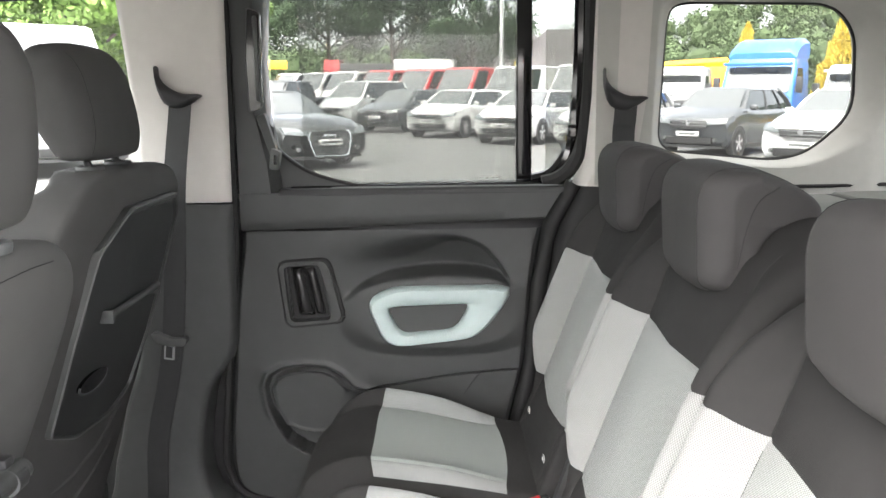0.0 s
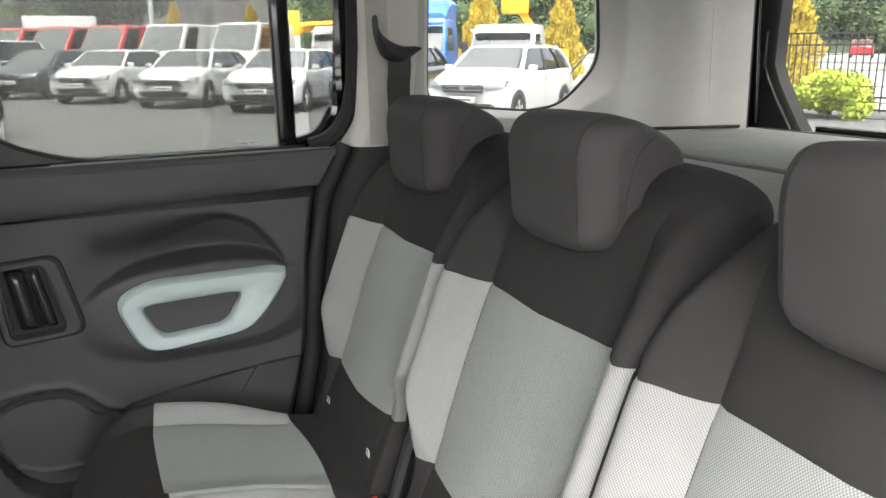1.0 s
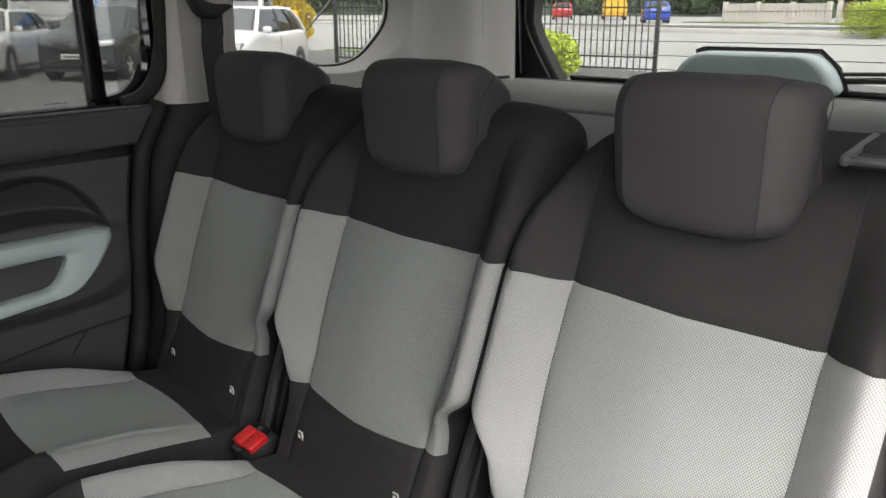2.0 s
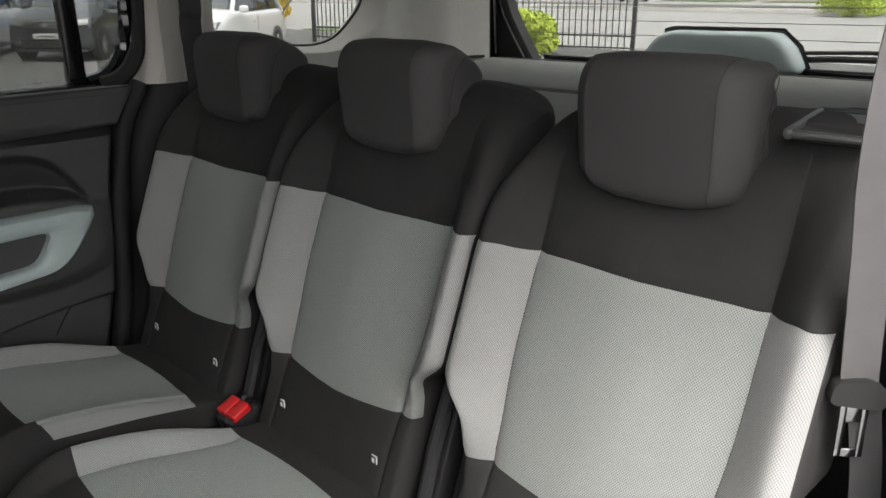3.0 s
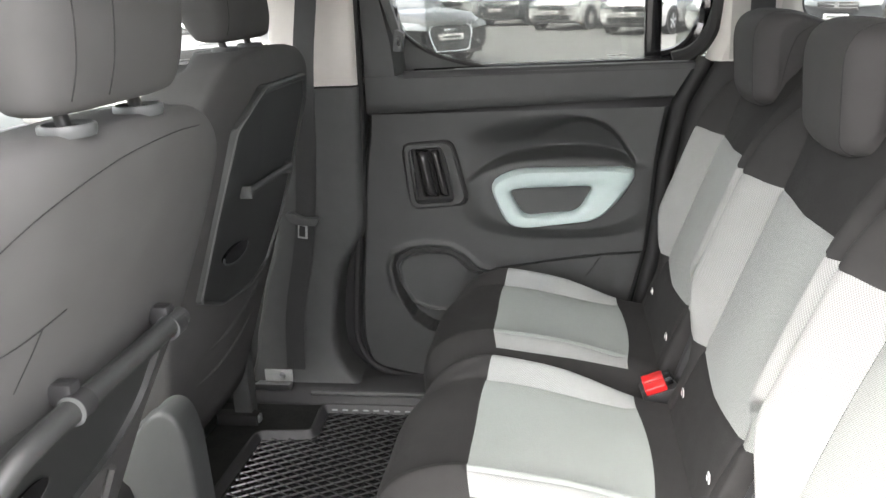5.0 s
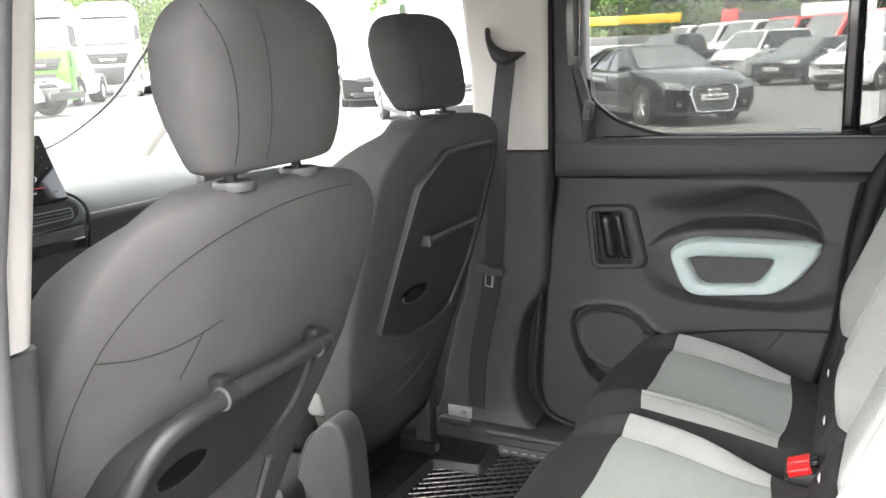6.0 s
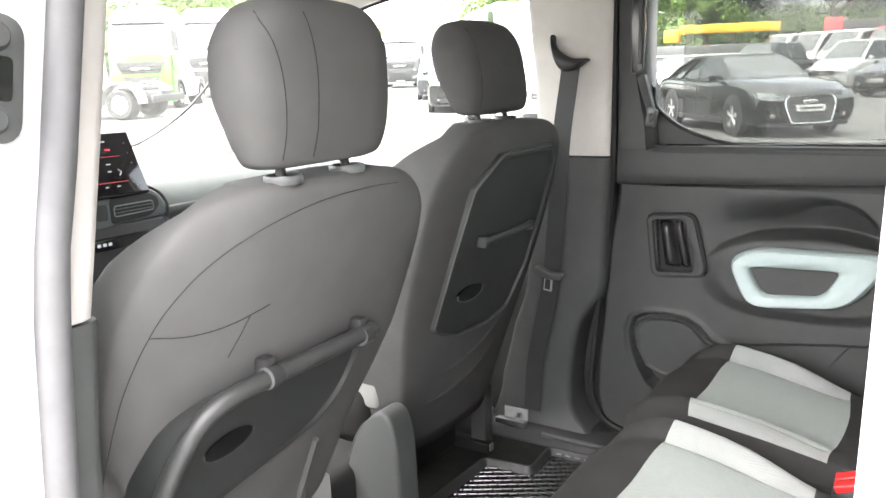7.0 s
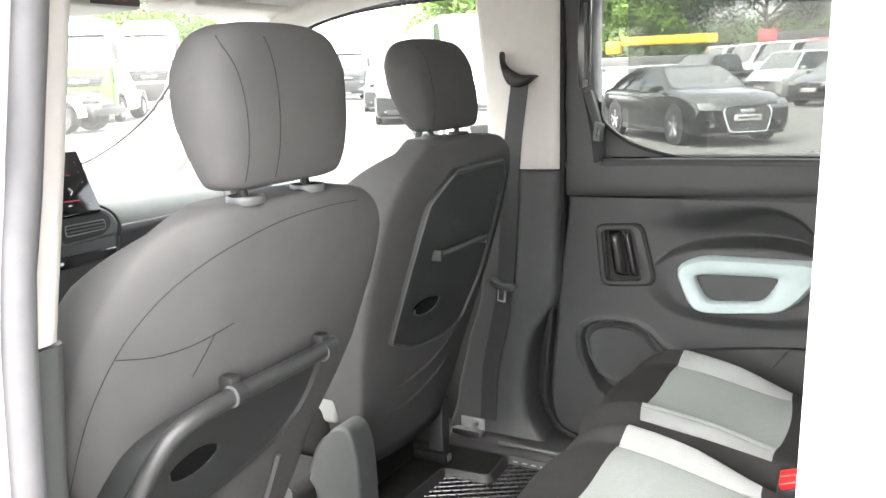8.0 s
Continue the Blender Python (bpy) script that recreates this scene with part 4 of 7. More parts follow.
bm = box(0.000, 0.058, -0.038, 0.040, -0.004, 0.002, 0.002)
bm.transform(tilt)
part("pull_flap", bm, GREYPL, fold)


def buckle(y, x=0.536):
    b = base("belt_buckle", (x, y, 0.74), "red seat belt buckles standing between the rear seats", "belt buckle", "rear belt buckles")
    m = Matrix.Translation((x, y, 0.778)) @ Euler((radians(2), radians(-20), radians(3))).to_matrix().to_4x4() @ Matrix.Diagonal((0.82, 0.82, 0.9, 1))
    def lay(nm, bm, material, label=""):
        bm.transform(m)
        return part(nm, bm, material, b, label)
    for k in (0.0175, -0.0175):
        lay("release_button", box(-0.024, 0.024, k - 0.0150, k + 0.0150, -0.008, 0.008, 0.004, 3), RED, "red release button")
        lay("buckle_body", box(-0.034, 0.045, k - 0.017, k + 0.017, -0.055, -0.006, 0.005), BLACKPL)
    lay("tongue_slot", box(0.022, 0.040, -0.020, 0.026, -0.004, 0.007, 0.002), GLOSSBLK)
    part("stalk", tube([(x + 0.03, y, 0.74), (x + 0.04, y, 0.66), (x + 0.04, y, 0.60)], 0.016, 8, 0.5), BLACKPL, b)


buckle(0.243)
buckle(-0.226)


# ---------------------------------------------------------------- belts
def pillar_belt(x, y, z, length, foot, label):
    """A belt hung from a curved guide on a pillar."""
    b = base("seat_belt", (x, y, z - length), label, "seat belt", "seat belts")
    hook = arc_pts([(x - 0.052, y, z + 0.062), (x - 0.050, y, z + 0.035), (x - 0.035, y, z + 0.006), (x, y, z - 0.008), (x + 0.042, y, z + 0.002)], 6)
    rings = []
    for i, p in enumerate(hook):
        f = i / (len(hook) - 1)
        w = 0.004 + 0.024 * math.sin(math.pi * min(1, 0.05 + f * 0.95)) ** 0.8
        rings.append([(p.x, p.y + 0.018 * math.cos(a) - 0.004, p.z + w * math.sin(a) * 0.8) for a in (2 * math.pi * k / 10 for k in range(10))])
    part("belt_guide", loft(rings), BLACKPL, b, "curved black belt guide")
    part("webbing", strap(arc_pts([(x - 0.002, y - 0.006, z - 0.004), (x - 0.006, y - 0.012, z - 0.05)] + foot, 5), 0.050, 0.0016, (1, 0, 0)), WEBBING, b)
    return b


bb = pillar_belt(-0.198, 0.755, 1.512, 0.9, [(-0.222, 0.735, 1.32), (-0.236, 0.728, 1.10), (-0.262, 0.735, 0.90), (-0.31, 0.742, 0.70), (-0.325, 0.745, 0.54)], "black front seat belt hanging on the beige pillar")
part("tongue_plastic", prism(rounded([(-0.300, 0.972), (-0.290, 0.950), (-0.262, 0.941), (-0.226, 0.940), (-0.216, 0.950), (-0.218, 0.962), (-0.250, 0.960), (-0.288, 0.976)], 0.006), "y", 0.737, 0.716, 0.004), GREYPL, bb, "dark plastic grip of the belt tongue")
part("belt_anchor", box(-0.412, -0.335, 0.736, 0.743, 0.506, 0.540, 0.003), BRUSHED, bb, "worn metal belt anchor plate")
part("anchor_bolt", disc((-0.362, 0.737, 0.523), (0, -1, 0), 0.010, 0.006, 0.006, 16), STEEL, bb)
ton = loft([[(x, y, z) for x, z in ((-0.272, 0.946), (-0.248, 0.942), (-0.252, 0.905), (-0.276, 0.908))] for y in (0.731, 0.727)])
part("belt_tongue", ton, BRUSHED, bb, "bright metal belt tongue")
part("tongue_slot", loft([[(x, y, z) for x, z in ((-0.268, 0.940), (-0.2535, 0.937), (-0.2565, 0.910), (-0.2715, 0.913))] for y in (0.7265, 0.7255)]), BLACKPL, bb)
pillar_belt(0.800, 0.745, 1.494, 0.3, [(0.793, 0.738, 1.42), (0.794, 0.735, 1.34), (0.797, 0.733, 1.25)], "black rear seat belt running down behind the seat")
lb = base("seat_belt", (0.74, -0.67, 1.0), "dark belt with folded tongue beside the rear seat", "seat belt", "seat belts")
part("webbing", strap(arc_pts([(0.700, -0.738, 1.75), (0.655, -0.722, 1.50), (0.645, -0.716, 1.36), (0.663, -0.716, 1.24), (0.680, -0.718, 1.10)], 5), 0.034, 0.002, (0.62, -0.78, 0)), BELTGREY, lb)
part("belt_tail", strap(arc_pts([(0.684, -0.722, 1.11), (0.690, -0.735, 1.0), (0.672, -0.742, 0.86), (0.60, -0.740, 0.66)], 5), 0.030, 0.002, (0.62, -0.78, 0)), WEBBING, lb, "dark lower belt strap")
turn = Matrix.Translation((0.676, -0.716, 1.112)) @ Euler((0, 0, radians(-51.5))).to_matrix().to_4x4()
for nm, bm, m, text in (("tongue_plastic", prism(rounded([(-0.026, -0.006), (0.024, -0.012), (0.028, 0.008), (0.010, 0.020), (-0.022, 0.016)], 0.008), "y", -0.010, 0.008, 0.004), RUBBER, ""),
                        ("belt_tongue", join(box(-0.012, -0.006, -0.003, 0.001, -0.066, -0.008, 0.001), box(0.008, 0.014, -0.003, 0.001, -0.066, -0.008, 0.001), box(-0.006, 0.008, -0.003, 0.001, -0.066, -0.057, 0.001), box(-0.006, 0.008, -0.003, 0.001, -0.028, -0.010, 0.001)), CHROME, "chrome belt tongue")):
    bm.transform(turn)
    part(nm, bm, m, lb, text)


# ---------------------------------------------------------------- front seats
def front_seat(yc, xo, panel):
    """A front seat seen from behind. xo moves it along the car; panel: with the moulded plastic back."""
    s = base("front_seat", (xo - 0.35, yc, FLOOR_Z), "front seat in grey cloth with a folding tray behind" if not panel else "front seat in dark cloth with a moulded plastic back", "car seat", "front seats")
    def rear_x(z):
        if panel:
            return xo + 0.042 - 0.325 * (1.36 - z)
        return xo - 0.012 - 0.42 * (1.36 - z)
    def half(z):
        return lerp_tab(((0.50, 0.17), (0.60, 0.20), (0.75, 0.225), (0.95, 0.255), (1.10, 0.268), (1.20, 0.265), (1.27, 0.250), (1.31, 0.228), (1.335, 0.203), (1.350, 0.180), (1.360, 0.152), (1.366, 0.115)), z)
    rings = []
    zs = [0.50, 0.53, 0.57, 0.60, 0.64, 0.70, 0.78, 0.86, 0.94, 1.02, 1.08, 1.13, 1.17, 1.20, 1.23, 1.26, 1.285, 1.305, 1.32, 1.333, 1.343, 1.351, 1.357, 1.362, 1.365, 1.367]
    for z in [q for q in zs if q > 0.59 or not panel]:
        h = half(z) - (0.008 * smooth(0.92, 0.78, z) if panel else 0.045 * smooth(1.08, 0.92, z))
        top = max(0.0, (z - 1.27) / 0.098)
        full = 0.20 if panel else 0.13
        thick = full * math.sqrt(max(0.42, 1 - top ** 2))
        xr = rear_x(z) - 0.045 * (1 - math.sqrt(max(0.0, 1 - min(1.0, top) ** 2)))
        ring = []
        zr = z + (0.018 if panel else 0.001) * smooth(1.10, 1.32, z)
        for k in range(36):
            a = 2 * math.pi * k / 36
            ca, sa = math.cos(a), math.sin(a)
            e = 0.62
            yy = h * math.copysign(abs(ca) ** e, ca)
            if sa > 0:      # rear face bows gently and the flanks sweep forward
                xx = xr - (0.055 if yy < 0 else 0.018) * (abs(yy) / 0.26) ** 2.2 - 0.02 * (1 - abs(sa) ** 0.5)
            else:           # front face with bolsters
                xx = xr - thick * (0.55 + 0.45 * abs(sa) ** 0.6) - 0.05 * smooth(0.15, 0.24, abs(yy)) * (1 - top)
            ring.append((xx, yc + yy * (1.05 if not panel else 1.0) if yy > 0 else yc + yy * (0.97 if panel else 1.0), zr))
        rings.append(ring)
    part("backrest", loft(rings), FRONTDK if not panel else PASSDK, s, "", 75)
    def on_back(y, z, out=0.0):
        top = max(0.0, (z - 1.27) / 0.098)
        return (rear_x(z) - 0.045 * (1 - math.sqrt(max(0.0, 1 - min(1.0, top) ** 2))) - (0.055 if y < 0 else 0.018) * (abs(y) / 0.26) ** 2.2 + out, yc + y, z + (0.018 if panel else 0.001) * smooth(1.10, 1.32, z))
    if not panel:
        # stitched seams over the back
        line = arc_pts([(0.15, 0, 1.338), (0.078, 0, 1.341), (-0.03, 0, 1.336), (-0.118, 0, 1.316), (-0.178, 0, 1.286), (-0.214, 0, 1.248), (-0.238, 0, 1.20), (-0.256, 0, 1.12), (-0.262, 0, 1.0)], 6)
        part("top_seam", tube([on_back(p.x, p.z, 0.0001) for p in line], 0.0006, 5), THREAD, s)
        part("cross_seam", tube([on_back(p.x, p.z, 0.0005) for p in arc_pts([(-0.236, 0, 1.203), (-0.19, 0, 1.194), (-0.14, 0, 1.196), (-0.085, 0, 1.210)], 5)], 0.0007, 5), THREAD, s)
        # soft crease in the cloth, its shade drawn as a dark line
        part("short_crease", tube([on_back(-0.112, 1.203, 0.0004), on_back(-0.120, 1.180, 0.0004), on_back(-0.132, 1.148, -0.0002)], 0.0007, 5), THREAD, s)
        part("lower_seam", tube([on_back(0.10, z, 0.004) for z in (0.92, 0.85, 0.78, 0.7)], 0.006, 5), FRONTDK, s)
    # headrest on two posts
    hx = xo - 0.075
    hy0 = 0.004 if panel else 0.0
    fat = 1.12 if panel else 1.0
    hz0 = 1.410 if panel else 1.392
    rows = []
    wide = ((hz0 - 0.008, 0.098), (hz0 - 0.003, 0.112), (hz0 + 0.012, 0.121), (hz0 + 0.045, 0.131), (hz0 + 0.085, 0.138), (hz0 + 0.13, 0.137), (hz0 + 0.16, 0.124), (hz0 + 0.180, 0.106), (hz0 + 0.191, 0.083), (hz0 + 0.196, 0.05))
    deep = ((hz0 - 0.008, 0.028), (hz0 - 0.003, 0.040), (hz0 + 0.012, 0.047), (hz0 + 0.045, 0.054), (hz0 + 0.085, 0.056), (hz0 + 0.13, 0.055), (hz0 + 0.16, 0.051), (hz0 + 0.180, 0.043), (hz0 + 0.191, 0.032), (hz0 + 0.196, 0.018))
    for f in [k / 36 for k in range(37)]:
        z = hz0 + 0.094 - 0.102 * math.cos(math.pi * f)
        w, d = lerp_tab(wide, z), lerp_tab(deep, z)
        ring = []
        for k in range(64):
            a = 2 * math.pi * k / 64
            ca, sa = math.cos(a), math.sin(a)
            ring.append((hx + (-0.030 if panel else 0.018) * (z - hz0) / 0.2 + fat * d * (1.0 if sa > 0 else (0.85 if panel else 0.66) + (0.22 if panel else 0.46) * smooth(hz0 - 0.01, hz0 + 0.11, z)) * math.copysign(abs(sa) ** 0.7, sa), yc + hy0 + 0.007 * (1 - (z - hz0) / 0.1) + w * (1 + (0.075 * smooth(hz0 + 0.10, hz0, z) if ca > 0 else 0)) * math.copysign(abs(ca) ** 0.55, ca), z))
        rows.append(ring)
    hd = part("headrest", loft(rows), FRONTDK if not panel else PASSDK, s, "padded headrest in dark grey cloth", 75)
    for lean in (((-0.118, -0.094, -0.083), (-0.054, -0.040, -0.036)) if not panel else ((-0.104, -0.100, -0.096),)):
        seam = []
        for z in [hz0 + 0.004 + 0.0115 * i for i in range(16)]:
            w, d = lerp_tab(wide, z), lerp_tab(deep, z)
            k = lerp_tab(((hz0, lean[2]), (hz0 + 0.1, lean[1]), (hz0 + 0.18, lean[0])), z)
            k -= 0.007 * (1 - (z - hz0) / 0.1)
            c = min(0.96, abs(k) / w)
            sa = math.sqrt(max(0, 1 - (c ** (1 / 0.55)) ** 2))
            seam.append((hx + (-0.030 if panel else 0.018) * (z - hz0) / 0.2 + fat * d * sa ** 0.7 + 0.0002, yc + hy0 + 0.007 * (1 - (z - hz0) / 0.1) + math.copysign(c * w, k), z))
        part("headrest_seam", tube(seam, 0.0008, 5), THREAD, hd)
    for k in (0.062, -0.062):
        zt = 1.368 if not panel else 1.385
        part("headrest_post", tube([(xo - 0.060, yc + k, zt - 0.01), (hx + 0.004, yc + k, zt + 0.05)], 0.0068, 10), BLACKPL, s)
        dish = [[(xo - 0.060 + r * math.cos(a), yc + k + r * math.sin(a), zt + h) for a in (2 * math.pi * i / 32 for i in range(32))]
                for r, h in ((0.0235, -0.004), (0.0250, 0.001), (0.0250, 0.0045), (0.0240, 0.0068), (0.0215, 0.0074), (0.0185, 0.0054), (0.0130, 0.0042))]
        col = part("collar", loft(dish), COLLARPL if not panel else CONSOLEPL, s, "grey plastic post collar", 40)
        part("post_hole", disc((xo - 0.060, yc + k, zt + 0.0040), (0, 0, 1), 0.0120, 0.0110, 0.0012, 20), RUBBER, col)
    # cushion and lower frame
    part("cushion", box(xo - 0.86, xo - 0.30, yc - 0.24, yc + 0.24, 0.62, 0.775, 0.05, 4), SEATDK, s)
    part("cushion_panel", box(xo - 0.82, xo - 0.27, yc - 0.215, yc + 0.215, 0.72, 0.790, 0.012, 3), F_WHITE, s, "pale woven seat cushion")
    part("seat_pedestal", box(xo - 0.80, xo - (0.30 if panel else 0.42), yc - 0.18, yc + 0.18, FLOOR_Z, 0.63, 0.02), BLACKPL, s)
    part("slide_rail", box(xo - 0.64, xo - 0.20, yc + 0.17, yc + 0.205, FLOOR_Z, FLOOR_Z + 0.030, 0.004), RUBBER, s)
    part("rail_end", box(xo - 0.215, xo - 0.195, yc + 0.178, yc + 0.198, FLOOR_Z + 0.006, FLOOR_Z + 0.026, 0.003), STEEL, s)
    if panel:
        part("seat_leg", prism(rounded([(yc + 0.186, FLOOR_Z), (yc + 0.226, FLOOR_Z), (yc + 0.236, 0.64), (yc + 0.192, 0.64)], 0.006), "x", xo - 0.262, xo - 0.218, 0.006), PILLARPL, s, "dark grey seat leg cover")
    # folding tray
    def at(y, z, out):
        return Vector((rear_x(z) + out - ((0.055 if y < 0 else 0.018) * (abs(y) / 0.26) ** 2.2 if panel else 0.0), yc + y, z))
    if not panel:
        o = [(-0.205, 1.068), (-0.155, 1.098), (0.125, 1.104), (0.137, 1.075), (0.122, 1.01), (0.070, 0.962), (-0.01, 0.942), (-0.10, 0.920), (-0.205, 0.895), (-0.228, 0.92), (-0.228, 1.00)]
    else:
        o = [(-0.172, 1.255), (-0.108, 1.324), (0.112, 1.326), (0.160, 1.285), (0.176, 1.13), (0.170, 1.02), (0.118, 0.915), (0.02, 0.892), (-0.12, 0.90), (-0.190, 0.93), (-0.183, 1.10)]
    o = rounded(o, 0.010 if panel else 0.028, 4)
    rings = [[at(p.x * f, 1.02 + (p.y - 1.02) * f, dd) for p in o] for f, dd in (((1.0, -0.05), (1.0, 0.008), (0.985, 0.014), (0.95, 0.014), (0.93, 0.006), (0.5, 0.005)) if not panel else ((1.0, -0.03), (1.0, 0.003), (0.988, 0.007), (0.965, 0.007), (0.95, 0.002), (0.5, 0.002)))]
    t = part("tray", loft(rings), TRAYPL if not panel else SEATPL, s, "dark plastic folding tray", 35)
    hy = -0.114 if not panel else -0.100
    hzz = 1.014 if not panel else 1.005
    hole = [at(hy + 0.042 * math.cos(a) + 0.006 * math.sin(a), hzz + 0.020 * math.sin(a), 0.0075) for a in (2 * math.pi * k / 28 for k in range(28))]
    # black material deepens the shade in the hollow
    part("cup_recess", loft([[q + Vector((0.001, 0, 0)) for q in hole], [at(hy, hzz, 0.0075 - 0.02) + (q - at(hy, hzz, 0.0075)) * 0.8 for q in hole]], cap=True), GLOSSBLK, t)
    # paler half rim paints the lit edge of the hollow
    part("recess_rim_highlight", tube(hole[14:] + hole[:3], 0.0016 if not panel else 0.0022, 6), CONSOLEPL if not panel else COLLARPL, t)
    if not panel:
        bar = [at(0.135, 1.112, 0.026), at(0.02, 1.110, 0.026), at(-0.12, 1.106, 0.024)] + [at(y, z, 0.02) for y, z in ((-0.175, 1.09), (-0.205, 1.055), (-0.225, 1.0), (-0.235, 0.93), (-0.235, 0.86), (-0.20, 0.80))]
        part("tray_rim", tube(arc_pts(bar, 5), 0.0128, 12), TRAYPL, t, "thick rounded tray rim")
        for y in (0.117, -0.078):
            clip = join(disc(at(y - 0.012, 1.109, 0.026), (0, 1, 0), 0.0152, 0.0152, 0.020, 18), box(*[c for lo, hi in zip(at(y - 0.010, 1.110, 0.0), at(y + 0.009, 1.134, 0.016)) for c in (lo, hi)], 0.004))
            part("hinge_clip", clip, BLACKPL, t)
            # pale ring painted in for the thin highlight on the hinge
            part("hinge_glint", disc(at(y - 0.014, 1.109, 0.026), (0, 1, 0), 0.0155, 0.0155, 0.0014, 18), COLLARPL, t)
        part("lower_pocket", prism(rounded([(0.12 + yc, 0.86), (-0.20 + yc, 0.80), (-0.2 + yc, 0.66), (0.12 + yc, 0.66)], 0.03), "x", rear_x(0.8) - 0.03, rear_x(0.8) + 0.004, 0.006), FRONTDK, s)
    else:
        part("tray_bar", tube([at(-0.110, 1.128, 0.013), at(0.112, 1.132, 0.013)], 0.0075, 10), GREYPL, t)
        for y in (-0.110, 0.112):
            part("bar_end", box(*[c for lo, hi in zip(at(y - 0.006, 1.115, 0.0), at(y + 0.006, 1.140, 0.016)) for c in (lo, hi)], 0.003), GREYPL, t)
        # raised edge in paler grey, which paints its thin highlight
        part("panel_edge_highlight", tube([at(p.x * 0.985, 1.02 + (p.y - 1.02) * 0.985, 0.006) for p in o + o[:1]], 0.0026, 8), GREYPL, t)
    if panel:
        for dz in (0.0, -0.07):
            line = arc_pts([(-0.185, 0, 0.80 + dz), (-0.05, 0, 0.815 + dz), (0.07, 0, 0.86 + dz), (0.15, 0, 0.93 + dz)], 5)
            part("back_rib", tube([at(p.x, p.z, -0.0135 - 0.012 * abs(2 * i / (len(line) - 1) - 1) ** 3) for i, p in enumerate(line)], 0.016, 14), PASSDK, s)
    return s


front_seat(-0.392, 0.006, False)
front_seat(0.418, -0.185, True)


# ---------------------------------------------------------------- console, mats, dashboard
def console():
    c = base("centre_console", (-0.32, 0, FLOOR_Z), "grey plastic rear end of the centre console with a rounded top", "console")
    prof = rounded([(-0.44, 0.46), (-0.395, 0.66), (-0.352, 0.768), (-0.315, 0.818), (-0.285, 0.834), (-0.26, 0.822), (-0.247, 0.77), (-0.242, 0.46)], 0.04, 6)
    part("console_end", prism(prof, "y", 0.060, -0.004, 0.010, 3), CONSOLEPL, c, "smooth grey end cap")
    part("console_cap", prism([(p.x, p.y) for p in rounded([(-0.44, 0.46), (-0.40, 0.70), (-0.36, 0.785), (-0.315, 0.803), (-0.288, 0.79), (-0.276, 0.71), (-0.262, 0.46)], 0.05, 6)], "y", 0.080, 0.018, 0.006), DOORPL, c)
    part("console_box", box(-1.1, -0.36, -0.10, 0.10, FLOOR_Z, 0.70, 0.03, 3), RUBBER, c)


def floor_mat():
    m = base("floor_mat", (-0.1, 0.4, FLOOR_Z), "black rubber floor mat with a raised diamond pattern", "floor mat")
    z = FLOOR_Z + 0.006
    out = rounded([(-0.37, 0.16), (-0.36, 0.53), (-0.225, 0.54), (-0.235, 0.668), (0.10, 0.668), (0.10, 0.16)], 0.02, 3)
    part("mat_sheet", prism([(p.x, p.y) for p in out], "z", FLOOR_Z + 0.001, z), MATRUB, m)
    cx, cy = -0.14, 0.40
    lip = []
    for grow, h in ((-0.012, 0.0), (-0.009, 0.006), (0.000, 0.018), (0.005, 0.019), (0.009, 0.012), (0.009, -0.004)):
        ring = []
        for i, p in enumerate(out):
            a, b = out[i - 1], out[(i + 1) % len(out)]
            n = Vector((b.y - a.y, a.x - b.x)).normalized()
            if n.dot(Vector((p.x - cx, p.y - cy))) < -0.02:
                n = -n
            ring.append((p.x + n.x * grow, p.y + n.y * grow, z + h))
        lip.append(ring)
    part("mat_edge", loft(lip, cap=False), BLACKPL, m, "raised sloping lip of the mat")
    def inside(x, y):
        return -0.345 < x < 0.09 and 0.18 < y < 0.655 and not (x < -0.215 and y > 0.525)
    ridges = []
    step = 0.026
    for sgn in (1, -1):
        for k in range(-40, 60):
            run = []
            for i in range(120):
                x = -0.36 + i * 0.004
                y = sgn * 0.60 * (x + 0.36) + k * step
                if inside(x, y):
                    run.append((x, y, z + 0.0022))
                elif len(run) > 3:
                    ridges.append((run[0], run[-1]))
                    run = []
                else:
                    run = []
            if len(run) > 3:
                ridges.append((run[0], run[-1]))
    ridge = join(*[tube([a, b], 0.0026, 8) for a, b in ridges])
    tagged(part("ridge_pattern", ridge, RIDGERUB, m), kind="stuff")
    marks = join(*[box(-0.21 + k * 0.027, -0.196 + k * 0.027, 0.659, 0.664, z, z + 0.009) for k in range(11)])
    tagged(part("ribbed_edge", marks, LATCHPL, m), kind="stuff")


